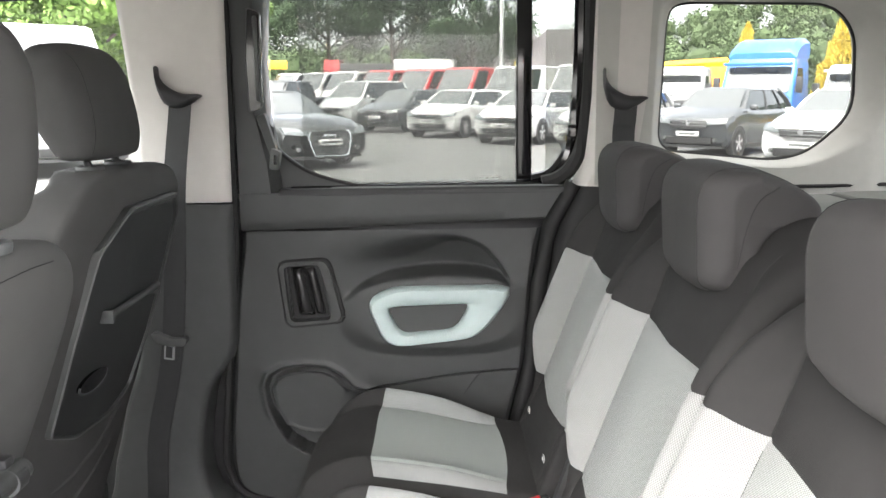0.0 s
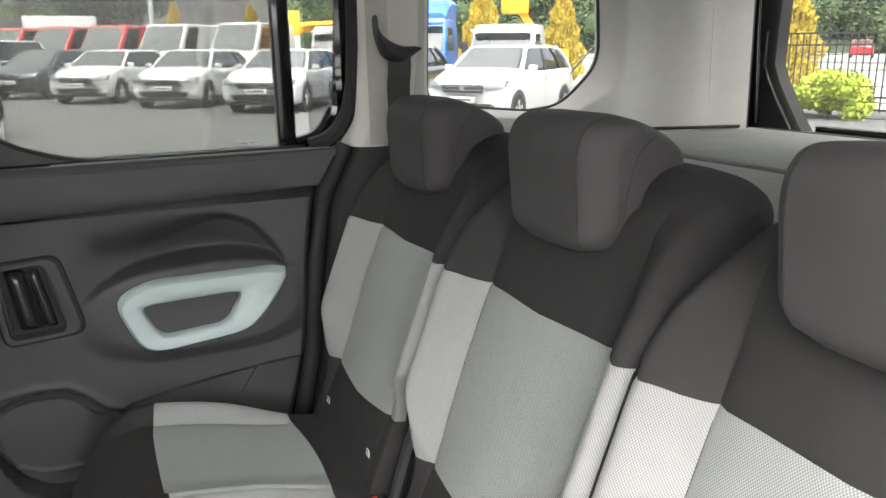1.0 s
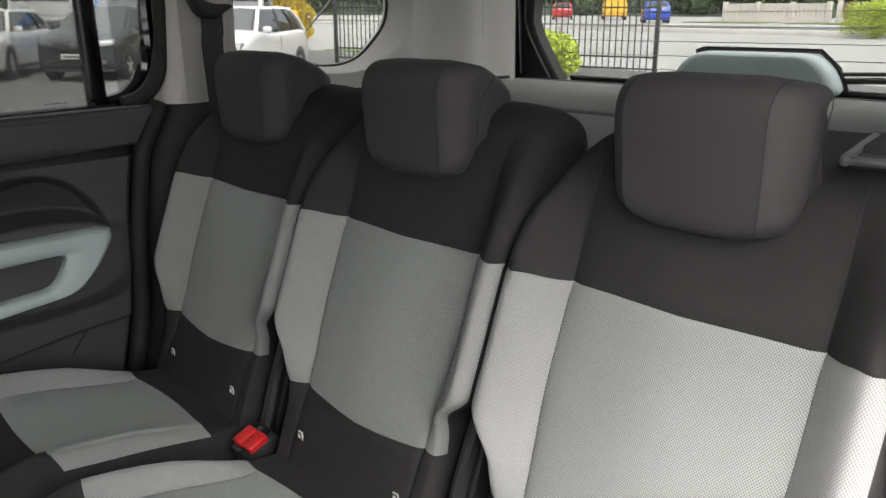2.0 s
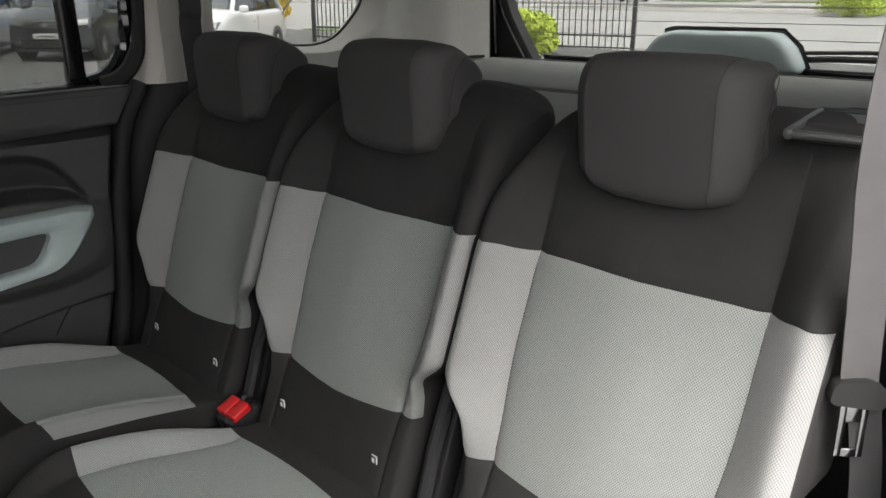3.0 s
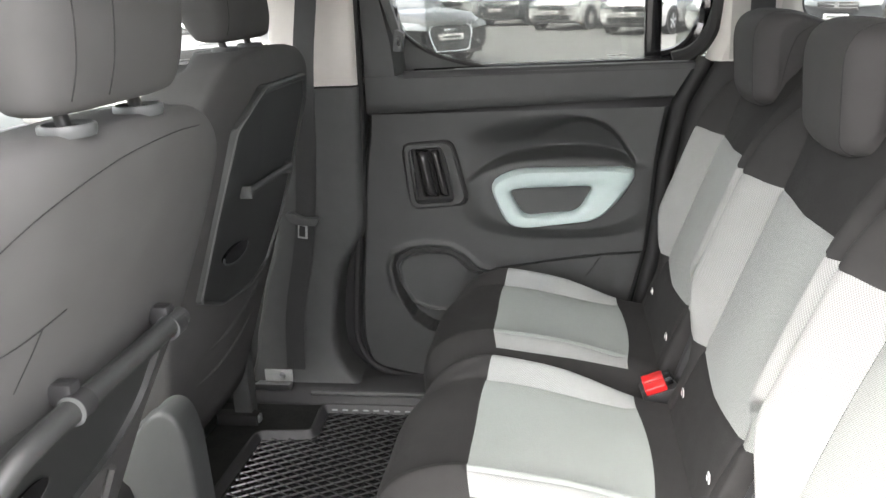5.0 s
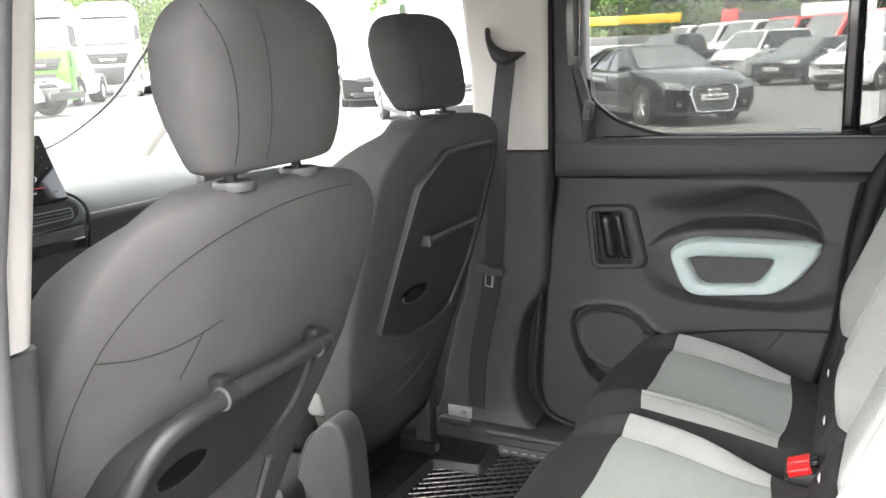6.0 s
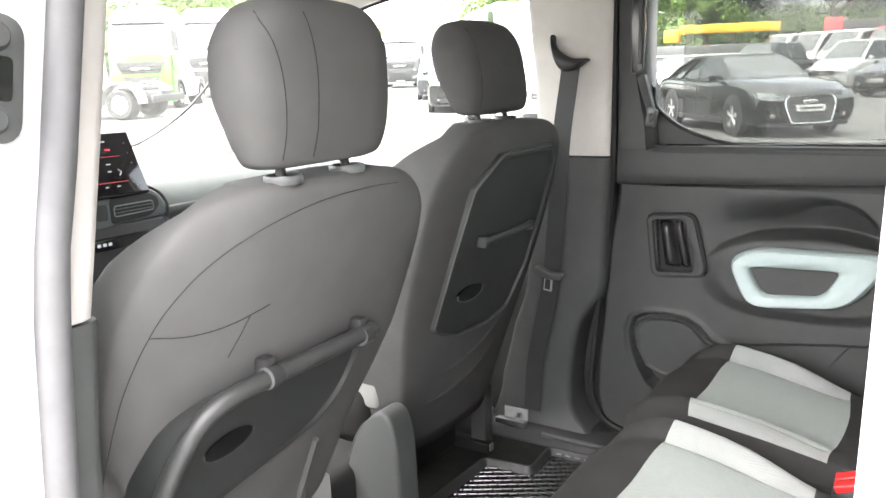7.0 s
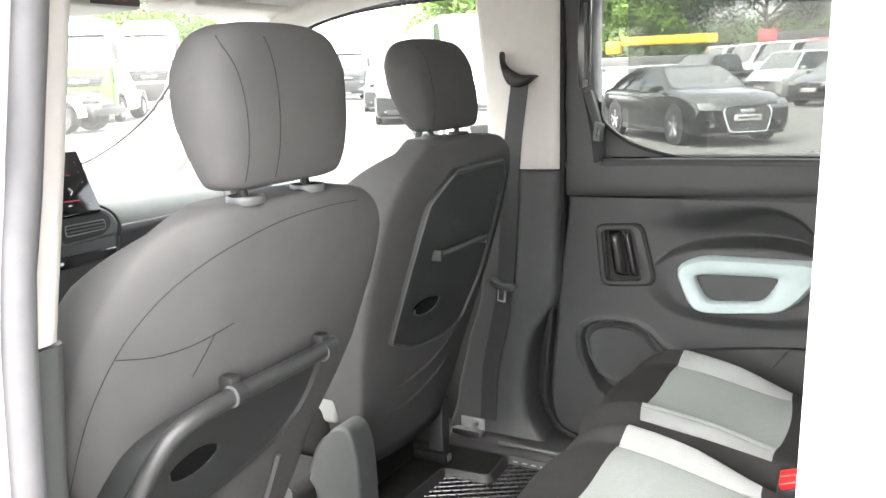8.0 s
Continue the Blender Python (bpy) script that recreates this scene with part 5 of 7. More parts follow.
def dashboard():
    d = base("dashboard", (-1.1, 0, 0.9), "grey-green dashboard with touchscreen and air vents", "dashboard", kind="structure")
    rings = []
    for y in (-0.78, -0.6, -0.4, -0.2, 0.0, 0.2, 0.4, 0.6, 0.78):
        k = 0.03 * (abs(y) / 0.78) ** 2
        rings.append([(-1.80, y, 0.60), (-1.80, y, 1.16), (-1.55, y, 1.245 - k), (-1.30, y, 1.288 - k), (-1.15, y, 1.298 - k), (-1.06, y, 1.286 - k), (-1.00, y, 1.250 - k), (-0.972, y, 1.212 - k), (-0.965, y, 1.175), (-0.985, y, 1.115), (-1.04, y, 1.09), (-1.10, y, 0.95), (-1.20, y, 0.80), (-1.3, y, 0.60)])
    part("dash_top", loft(rings), DASHPL, d, "soft grey-green dash top", 30)
    part("dash_fascia", box(-1.085, -1.020, -0.74, 0.74, 0.94, 1.085, 0.02, 3), BLACKPL, d, "black lower fascia")
    # touchscreen standing on the dash
    tilt = Matrix.Translation((-0.985, -0.106, 1.318)) @ Euler((radians(-1), radians(-24), radians(2))).to_matrix().to_4x4()
    bm = box(-0.012, 0.012, -0.118, 0.118, -0.078, 0.078, 0.006, 3)
    bm.transform(tilt)
    sc = part("touchscreen", bm, SCREEN, d, "lit touchscreen with red and white symbols")
    def mark(y0, y1, z0, z1, m, nm="symbol"):
        ym, zm, ky, kz = (y0 + y1) / 2, (z0 + z1) / 2, (y1 - y0) * (0.24 if y1 - y0 < 0.1 else 0.5), (z1 - z0) * 0.22
        b = box(0.0122, 0.0132, ym - ky, ym + ky, zm - kz, zm + kz)
        b.transform(tilt)
        part(nm, b, m, sc)
    for y0, y1, z0, z1, m in ((0.028, 0.052, 0.050, 0.058, WHITEGLOW), (0.030, 0.06, 0.028, 0.040, REDGLOW), (0.0, 0.022, 0.028, 0.036, REDGLOW), (-0.10, 0.07, 0.016, 0.0185, REDGLOW), (0.022, 0.045, -0.004, 0.002, WHITEGLOW), (0.02, 0.04, -0.022, -0.015, WHITEGLOW), (-0.10, 0.07, -0.046, -0.043, REDGLOW), (0.03, 0.05, -0.058, -0.052, WHITEGLOW), (0.0, 0.018, -0.058, -0.052, WHITEGLOW), (-0.03, -0.012, -0.058, -0.052, WHITEGLOW), (0.092, 0.098, 0.045, 0.05, LATCHPL), (0.092, 0.098, 0.02, 0.025, LATCHPL), (0.092, 0.098, -0.005, 0.0, LATCHPL), (0.085, 0.1, -0.06, -0.054, LATCHPL)):
        mark(y0, y1, z0, z1, m)
    for a, b in (((0.052, -0.014), (0.060, -0.022)), ((0.060, -0.022), (0.052, -0.030))):
        t = tube([(0.0128, a[0], a[1]), (0.0128, b[0], b[1])], 0.0012, 4)
        t.transform(tilt)
        part("symbol", t, WHITEGLOW, sc)
    # centre pod round the air vent, with a dark joint towards the passenger side
    pod = [(-0.16, 1.262), (-0.02, 1.264), (0.022, 1.254), (0.046, 1.236), (0.058, 1.210), (0.056, 1.188), (-0.16, 1.180)]
    part("vent_pod", prism(rounded(pod, 0.012, 3), "x", -1.03, -0.957, 0.007, 3), DASHPL, d, "grey-green pod round the centre vent")
    part("pod_joint", tube(arc_pts([(-1.06, -0.03, 1.286), (-1.00, 0.006, 1.271), (-0.966, 0.034, 1.252), (-0.960, 0.055, 1.230), (-0.960, 0.065, 1.205), (-0.962, 0.062, 1.18)], 5), 0.0035, 6), RUBBER, d)
    v = part("air_vent", prism(rounded([(-0.094, 1.246), (0.014, 1.246), (0.036, 1.232), (0.038, 1.212), (0.012, 1.192), (-0.094, 1.188)], 0.010, 4), "x", -1.0, -0.9535, 0.003), RUBBER, d, "centre air vent with slats")
    slot = [(p.x, p.y) for p in rounded([(-0.086, 1.228), (0.018, 1.228), (0.020, 1.206), (-0.086, 1.204)], 0.006, 3)]
    part("vent_rim", tube([(-0.953, y, z) for y, z in slot + slot[:1]], 0.0016, 6), LATCHPL, v)
    for k in range(2):
        part("slat", box(-0.956, -0.950, -0.084, 0.017, 1.211 + 0.008 * k, 1.2135 + 0.008 * k, 0.001), GREYPL, v)
    part("vent_button", box(-0.958, -0.9525, -0.132, -0.104, 1.200, 1.236, 0.004), BLACKPL, d)
    part("centre_panel", box(-1.02, -0.957, -0.16, 0.050, 1.066, 1.186, 0.008, 3), BLACKPL, d, "black panel below the centre vent")
    part("lower_dash", prism(rounded([(-0.99, 1.205), (-0.962, 1.205), (-0.958, 1.19), (-0.975, 1.10), (-1.04, 1.08)], 0.006), "y", 0.066, 0.76), BLACKPL, d, "dark lower dash")
    part("switch_row", box(-1.01, -0.952, -0.15, 0.045, 1.130, 1.160, 0.006), GLOSSBLK, d)
    for k in range(3):
        part("switch_mark", box(-0.953, -0.9510, -0.14 + 0.014 * k, -0.131 + 0.014 * k, 1.142, 1.149), WHITEGLOW, d)
    v2 = part("side_vent", box(-0.99, -0.945, -0.735, -0.62, 1.145, 1.215, 0.014, 3), LATCHPL, d, "bright-rimmed side air vent")
    part("slat", box(-0.946, -0.940, -0.72, -0.635, 1.17, 1.19, 0.003), BLACKPL, v2)
    hood = [[(-1.12 + 0.12 * math.cos(a) * 0.6, y, 1.235 + 0.075 * math.sin(a)) for a in (math.pi * k / 10 for k in range(11))] for y in (-0.56, -0.54, -0.39, -0.24, -0.22)]
    part("cluster_hood", loft(hood), BLACKPL, d, "black instrument hood")
    part("glovebox_vent", box(-0.99, -0.955, 0.44, 0.62, 1.207, 1.245, 0.01), BLACKPL, d)


def front_shell():
    w = base("windscreen", (-1.5, 0, 1.2), "large raked windscreen", "windscreen", kind="structure")
    g = part("screen_pane", loft([[(-1.86, -0.76, 1.17), (-1.86, 0.76, 1.17), (-1.02, 0.66, 1.735), (-1.02, -0.66, 1.735)], [(-1.865, -0.76, 1.174), (-1.865, 0.76, 1.174), (-1.025, 0.66, 1.739), (-1.025, -0.66, 1.739)]]), GLASS, w)
    g.visible_shadow = False
    for s, nm in ((1, "right"), (-1, "left")):
        solo("a_pillar_" + nm, tube(arc_pts([(-1.72, s * 0.80, 1.14), (-1.40, s * 0.775, 1.40), (-1.10, s * 0.745, 1.62), (-0.90, s * 0.725, 1.715), (-0.60, s * 0.72, 1.765), (-0.30, s * 0.73, 1.775)], 5), 0.042, 12, 0.75), BEIGE, "beige trim along the windscreen pillar and roof edge", "pillar trim", kind="structure")
        f = base("front_door_" + nm, (-0.8, s * 0.82, 0.5), "closed front door with dark trim and large window", "car door", kind="structure")
        part("door_panel", box(-1.62, -0.33, min(s * 0.78, s * 0.88), max(s * 0.78, s * 0.88), 0.46, 1.215, 0.015, 3), DOORPL, f)
        part("window_frame", tube(arc_pts([(-1.62, s * 0.815, 1.22), (-1.35, s * 0.80, 1.44), (-1.10, s * 0.78, 1.60), (-0.93, s * 0.765, 1.68), (-0.80, s * 0.76, 1.715), (-0.60, s * 0.76, 1.735), (-0.32, s * 0.765, 1.74)], 6), 0.013, 8), GLOSSBLK, f, "black window frame")
        q = part("pane", loft([[(-1.62, s * 0.83, 1.20), (-0.31, s * 0.83, 1.20), (-0.31, s * 0.80, 1.735), (-0.62, s * 0.80, 1.73), (-0.93, s * 0.80, 1.68)], [(-1.62, s * 0.834, 1.20), (-0.31, s * 0.834, 1.20), (-0.31, s * 0.804, 1.735), (-0.62, s * 0.804, 1.73), (-0.93, s * 0.804, 1.68)]]), GLASS, f)
        q.visible_shadow = False
    c = base("overhead_console", (-0.98, 0.05, 1.73), "beige overhead console with a small red display", "overhead console")
    part("console_shell", box(-1.06, -0.85, -0.21, 0.115, 1.700, 1.76, 0.012, 3), BEIGE_D, c)
    dsp = part("display", box(-0.856, -0.846, -0.025, 0.105, 1.706, 1.735, 0.003), BLACKPL, c, "red warning display")
    for k in range(3):
        part("display_lamp", box(-0.8465, -0.844, 0.0 + 0.028 * k, 0.014 + 0.028 * k, 1.716, 1.729), REDGLOW, dsp)
    v = base("sun_visor", (-0.9, 0.42, 1.73), "folded beige sun visor with a pale light beside it", "sun visor")
    part("visor", box(-1.0, -0.82, 0.25, 0.60, 1.716, 1.736, 0.008, 3), BEIGE, v)
    solo("aerial_cable", tube(arc_pts([(-1.06, 0.52, 1.70), (-1.18, 0.51, 1.58), (-1.28, 0.47, 1.46), (-1.36, 0.42, 1.385), (-1.42, 0.345, 1.33), (-1.45, 0.285, 1.315)], 6), 0.0046, 6), BLACKPL, "thin black cable curving down the windscreen", "cable")
    # left side of the body: open doorway, white sill and the slid-back door
    solo("sill_left", box(-0.30, 0.63, -0.92, -0.80, 0.36, 0.46, 0.02, 3), WHITEP, "white painted door sill of the car", "door sill", kind="structure")
    s = base("open_sliding_door", (1.05, -1.0, 0.5), "white sliding door pushed open along the car's flank", "car door", kind="structure")
    rings = []
    for x, w in ((0.637, 0.014), (0.639, 0.022), (0.646, 0.028), (0.70, 0.030), (1.45, 0.030), (1.46, 0.02)):
        rings.append([(x, -0.935 - w, 0.42), (x, -0.935 - w - 0.01, 0.8), (x, -0.935 - w - 0.008, 1.2), (x + 0.012, -0.925 - w, 1.80), (x + 0.012, -0.925 + w, 1.80), (x, -0.935 + w, 1.2), (x, -0.935 + w, 0.42)])
    part("door_skin", loft(rings), WHITEP, s, "", 30)
    part("edge_groove", tube([(0.6425, -0.961, 0.5), (0.6425, -0.967, 1.2), (0.651, -0.951, 1.75)], 0.0025, 6), SEAL, s)


console()
floor_mat()
dashboard()
front_shell()


# ---------------------------------------------------------------- outdoors: the ground and its things
OUT = Matrix(((1, 0, 0, 0), (0, 1, 0, 0), (0, 0, 1, -OUT_A * 0.4), (0, 0, 0, 1))) @ Vector((0, 0, 1)).rotation_difference(Vector((-OUT_A, -OUT_B, 1)).normalized()).to_matrix().to_4x4()


def stand(x, y, yaw=0.0, z=0.0):
    """A pose on the sloping car park, turned by yaw degrees."""
    return OUT @ pose(x, y, z, 0, 0, yaw)


ASPHALT = mat("asphalt", (0.085, 0.085, 0.083), 0.9, var=0.16, scale=1.5, bump=0.4, fine=60, spec=0.3)
CONCRETE = mat("pale_road", (0.22, 0.22, 0.21), 0.9, var=0.1, scale=1.0, bump=0.3, fine=40)
KERBM = mat("kerb_stone", (0.42, 0.41, 0.39), 0.9, var=0.15, scale=6)
GRASSM = mat("grass", (0.07, 0.105, 0.035), 0.95, var=0.35, scale=8, bump=0.8, fine=60)
P_WHITE = mat("vehicle_white", (0.47, 0.47, 0.47), 0.22, var=0.02, bump=0, coat=0.5)
P_BLACK = mat("vehicle_black", (0.010, 0.0115, 0.011), 0.16, var=0.1, bump=0, spec=0.45, coat=0.5)
P_GREY = mat("vehicle_graphite", (0.035, 0.038, 0.041), 0.22, var=0.1, bump=0, spec=0.45, coat=0.5)
P_SILVER = mat("vehicle_silver", (0.38, 0.39, 0.39), 0.25, 0.3, var=0.04, bump=0, coat=0.5)
P_RED = mat("vehicle_red", (0.40, 0.022, 0.024), 0.28, var=0.05, bump=0, coat=0.5)
P_BLUE = mat("vehicle_blue", (0.012, 0.12, 0.42), 0.3, var=0.05, bump=0, coat=0.4)
P_NAVY = mat("vehicle_deep_blue", (0.02, 0.06, 0.35), 0.25, var=0.05, bump=0, coat=0.4)
P_GREEN = mat("truck_green", (0.06, 0.32, 0.02), 0.3, var=0.05, bump=0, coat=0.4)
P_ORANGE = mat("crane_orange", (0.85, 0.36, 0.02), 0.45, var=0.06, bump=0.05)
P_YELLOW = mat("crane_yellow", (0.66, 0.37, 0.025), 0.45, var=0.2, bump=0.05)
CARGLASS = mat("vehicle_glass", (0.02, 0.025, 0.027), 0.06, var=0.3, scale=3, bump=0, spec=0.5)
SCREENGL = mat("windscreen_glass", (0.04, 0.045, 0.046), 0.05, var=0.2, scale=3, bump=0, spec=1.0)
SCREENGL.node_tree.nodes["Principled BSDF"].inputs["IOR"].default_value = 1.6
LAMPG = mat("headlamp_glass", (0.10, 0.11, 0.113), 0.10, var=0.4, scale=30, bump=0)
TYRE = mat("tyre", (0.018, 0.018, 0.018), 0.85, bump=0.2, fine=80)
RIMM = mat("alloy_rim", (0.55, 0.55, 0.56), 0.32, 0.7, bump=0)
PLATE = mat("number_plate", (0.48, 0.48, 0.47), 0.5, bump=0)
BARK = mat("bark", (0.10, 0.08, 0.06), 0.95, var=0.3, scale=10, bump=0.9, fine=40)
LEAF = [mat("leaf_" + n, c, 0.75, var=0.35, scale=1.2, bump=0, spec=0.25) for n, c in (("deep", (0.035, 0.062, 0.026)), ("fresh", (0.10, 0.17, 0.035)), ("gold", (0.44, 0.33, 0.045)), ("far", (0.055, 0.082, 0.034)), ("lime", (0.32, 0.40, 0.05)))]
# very dark green: the shade below the far trees is in the colour
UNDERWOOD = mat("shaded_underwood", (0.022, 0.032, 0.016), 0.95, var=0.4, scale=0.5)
FENCEM = mat("fence_paint", (0.022, 0.022, 0.022), 0.5, bump=0.1)
ROOFM = mat("roof_tiles", (0.065, 0.06, 0.06), 0.85, var=0.2, scale=4, bump=0.6, fine=20)
WALLM = mat("house_render", (0.45, 0.42, 0.38), 0.9, var=0.08, scale=3)
BROWN = mat("brown_fence", (0.16, 0.10, 0.07), 0.85, var=0.2, scale=8)
POLEM = mat("lamp_post_grey", (0.42, 0.43, 0.43), 0.6, bump=0.1)


def ground():
    bm = box(-900, 900, -900, 900, -0.3, 0.0)
    g = solo("ground", bm, ASPHALT, "worn grey asphalt car park", "ground", kind="structure")
    g.matrix_basis = OUT
    r = solo("road", box(17, 45.6, -300, 300, -0.1, 0.012), CONCRETE, "pale concrete road behind the fence", "road", kind="structure")
    r.matrix_basis = OUT
    k = solo("kerb", box(45.6, 46.0, -300, 300, -0.1, 0.30, 0.04), KERBM, "pale stone kerb along the road", "kerb", kind="structure")
    k.matrix_basis = OUT
    v = solo("pavement", box(46.0, 90, -300, 300, -0.1, 0.46), CONCRETE, "raised pavement and forecourt across the road", "pavement", kind="structure")
    v.matrix_basis = OUT
    for n, (x0, x1, y0, y1, z) in enumerate(((17.2, 19.5, 15.5, 24, 0.05), (54, 58, 26.0, 31.5, 0.52), (54, 58, -8, 24, 0.52), (46.1, 46.9, -20, 12, 0.5))):
        b = solo("grass_verge", box(x0, x1, y0, y1, -0.05, z, 0.02), GRASSM, "strip of green grass beside the road", "grass", kind="structure")
        b.matrix_basis = OUT


def quad_on(c, u0, u1, v0, v1, off):
    """A thin pane laid on a four-cornered face, from corners in turn."""
    def at(u, v):
        a, b = c[0].lerp(c[1], u), c[3].lerp(c[2], u)
        return a.lerp(b, v)
    nrm = (c[1] - c[0]).cross(c[3] - c[0]).normalized() * off
    pts = rounded([(u0, v0), (u1, v0), (u1, v1), (u0, v1)], 0.07, 2)
    return loft([[at(p.x, p.y) - nrm * 0.5 for p in pts], [at(p.x, p.y) + nrm for p in pts]])


def wheel(parent, x, y, r, w, side, spokes=5):
    n = 28
    prof = [(r * 0.60, w * 0.5), (r * 0.86, w * 0.5), (r * 0.97, w * 0.40), (r, w * 0.2), (r, -w * 0.2), (r * 0.97, -w * 0.4), (r * 0.86, -w * 0.5), (r * 0.60, -w * 0.5)]
    rings = [[(x + q * math.cos(2 * math.pi * k / n), y + side * d, r + q * math.sin(2 * math.pi * k / n)) for q, d in prof] for k in range(n + 1)]
    t = part("wheel", loft(rings, cap=False), TYRE, parent, "black tyre on a silver rim")
    bms = [disc((x, y + side * w * 0.26, r), (0, side, 0), r * 0.62, r * 0.62, 0.01, 24)]
    hub = [disc((x, y + side * w * 0.40, r), (0, side, 0), r * 0.14, r * 0.10, 0.02, 12)]
    for k in range(spokes):
        a = 2 * math.pi * k / spokes + 0.3
        d, e = Vector((math.cos(a), 0, math.sin(a))), Vector((-math.sin(a), 0, math.cos(a)))
        c = Vector((x, y + side * w * 0.40, r))
        hub.append(loft([[c + d * (r * 0.08) + e * r * 0.09, c + d * (r * 0.08) - e * r * 0.09, c + d * (r * 0.64) - e * r * 0.12, c + d * (r * 0.64) + e * r * 0.12], [q + Vector((0, side * 0.015, 0)) for q in (c + d * (r * 0.08) + e * r * 0.06, c + d * (r * 0.08) - e * r * 0.06, c + d * (r * 0.64) - e * r * 0.09, c + d * (r * 0.64) + e * r * 0.09)]]))
    hub.append(loft([[(x + q * math.cos(2 * math.pi * k / n), y + side * d, r + q * math.sin(2 * math.pi * k / n)) for q, d in ((r * 0.58, w * 0.3), (r * 0.58, w * 0.46), (r * 0.66, w * 0.46), (r * 0.66, w * 0.3))] for k in range(n + 1)], cap=False))
    part("brake_disc", bms[0], BLACKPL, t)
    part("rim", join(*hub), RIMM, t)


KINDS = {
    # length, width, height, belt, hood front, hood back, screen foot, screen top, roof end, tail foot, wheelbase, wheel radius
    "saloon": (4.90, 1.87, 1.46, 0.98, 0.82, 1.01, 1.00, 0.16, -0.78, -1.98, 2.90, 0.345),
    "hatchback": (4.25, 1.79, 1.47, 0.98, 0.82, 1.01, 1.05, 0.30, -1.50, -2.02, 2.63, 0.325),
    "estate": (4.76, 1.83, 1.47, 0.98, 0.81, 1.01, 1.10, 0.35, -1.75, -2.25, 2.79, 0.34),
    "tall hatchback": (4.08, 1.73, 1.53, 1.02, 0.89, 1.07, 1.02, 0.38, -1.45, -1.95, 2.59, 0.315),
    "leisure van": (4.38, 1.81, 1.80, 1.12, 0.88, 1.14, 1.30, 0.62, -1.95, -2.16, 2.73, 0.32),
    "pickup": (5.20, 1.86, 1.80, 1.12, 0.98, 1.14, 0.95, 0.40, -1.05, -1.25, 3.10, 0.37),
    "low van": (5.40, 2.0, 2.45, 1.36, 1.02, 1.34, 2.10, 1.22, -2.60, -2.67, 3.30, 0.34),
    "van": (5.90, 2.05, 2.65, 1.42, 1.02, 1.38, 2.25, 1.45, -2.86, -2.93, 3.60, 0.35),
}


def vehicle(kind, name, paint, label, at, group="parked vehicles", trim=None):
    """A parked vehicle of a kind, nose along its own x, set down at a pose."""
    L, W, H, zb, zf, zh, xs, xt, xr, xe, wb, wr = KINDS[kind]
    e = base(name, (0, 0, 0), label, "van" if "van" in kind else "car", group)
    hw = W / 2
    low = 0.20 if kind not in ("van", "low van") else 0.28
    nose, tail = L / 2, -L / 2
    big = kind in ("van", "low van")
    tz = zb - 0.14 if not big else zb
    low_t = ((tail, low + 0.16), (tail + 0.10, low + 0.05), (tail + 0.35, low), (nose - 0.35, low), (nose - 0.08, low + 0.05), (nose, low + 0.14))
    top_t = ((tail, tz), (tail + 0.12, zb), (xe + 0.35, zb + 0.03), (0.0, zb + 0.01), (xs + 0.05, zh), (nose - 0.55, zf + (zh - zf) * 0.55), (nose - 0.20, zf), (nose - 0.05, zf - 0.06), (nose, zf - 0.12))
    def bowed(x, y):
        """The nose and tail curve back towards the flanks."""
        f = abs(y) / hw
        return x - 0.20 * smooth(nose - 0.9, nose, x) * f ** 2.6 + (0.10 if not big else 0.03) * smooth(tail + 0.6, tail, x) * f ** 2.6
    rings = []
    stations = [tail, tail + 0.03, tail + 0.08, tail + 0.15, tail + 0.3, tail + 0.5] + [tail + 0.7 + (L - 1.5) * k / 14 for k in range(15)] + [nose - 0.6, nose - 0.45, nose - 0.32, nose - 0.22, nose - 0.14, nose - 0.08, nose - 0.04, nose - 0.015, nose]
    for x in stations:
        zl, zt = lerp_tab(low_t, x), lerp_tab(top_t, x)
        w = hw * (1 - 0.035 * smooth(nose - 0.5, nose, x) - 0.03 * smooth(tail + 0.4, tail, x))
        zm = zl + (zt - zl) * 0.55
        half = [(w * 0.90, zl), (w * 0.975, zl + 0.05), (w, zl + 0.15), (w, zm), (w * 0.995, zt - 0.15), (w * 0.972, zt - 0.065), (w * 0.93, zt - 0.02), (w * 0.82, zt + 0.008), (w * 0.6, zt + 0.025), (w * 0.3, zt + 0.034), (0, zt + 0.036)]
        rings.append([(bowed(x, y), y, z) for y, z in half] + [(bowed(x, y), -y, z) for y, z in half[-2::-1]])
    part("body", loft(rings), paint, e, "", 40)
    def front_x(y, z):
        return nose - 0.20 * (abs(y) / hw) ** 2.6 - 0.13 * smooth(zf - 0.13, zf + 0.03, z) ** 1.4 - 0.05 * smooth(low + 0.2, low, z)
    def patch(nm, ys, zlo, zhi, out, material, parent, lab=""):
        """A piece laid over the curved nose, between two heights given along its width."""
        rows = []
        for y in ys:
            a, b = zlo(y), zhi(y)
            m = (a + b) / 2
            rows.append([(front_x(y, m) - 0.22, y, a), (front_x(y, a) + out, y, a), (front_x(y, m) + out, y, m), (front_x(y, b) + out, y, b), (front_x(y, m) - 0.22, y, b)])
        return part(nm, loft(rows), material, parent, lab)
    # cabin above the belt line
    B = [Vector(p) for p in ((xs, hw * 0.90, zb), (xe, hw * 0.90, zb), (xe, -hw * 0.90, zb), (xs, -hw * 0.90, zb))]
    ty = hw * (0.71 if kind not in ("van", "low van") else 0.84)
    T = [Vector(p) for p in ((xt, ty, H - 0.06), (xr, ty, H - 0.06), (xr, -ty, H - 0.06), (xt, -ty, H - 0.06))]
    def ring(ps, r):
        return [(p.x, p.y, ps[0].z) for p in rounded([(q.x, q.y) for q in ps], r, 3)]
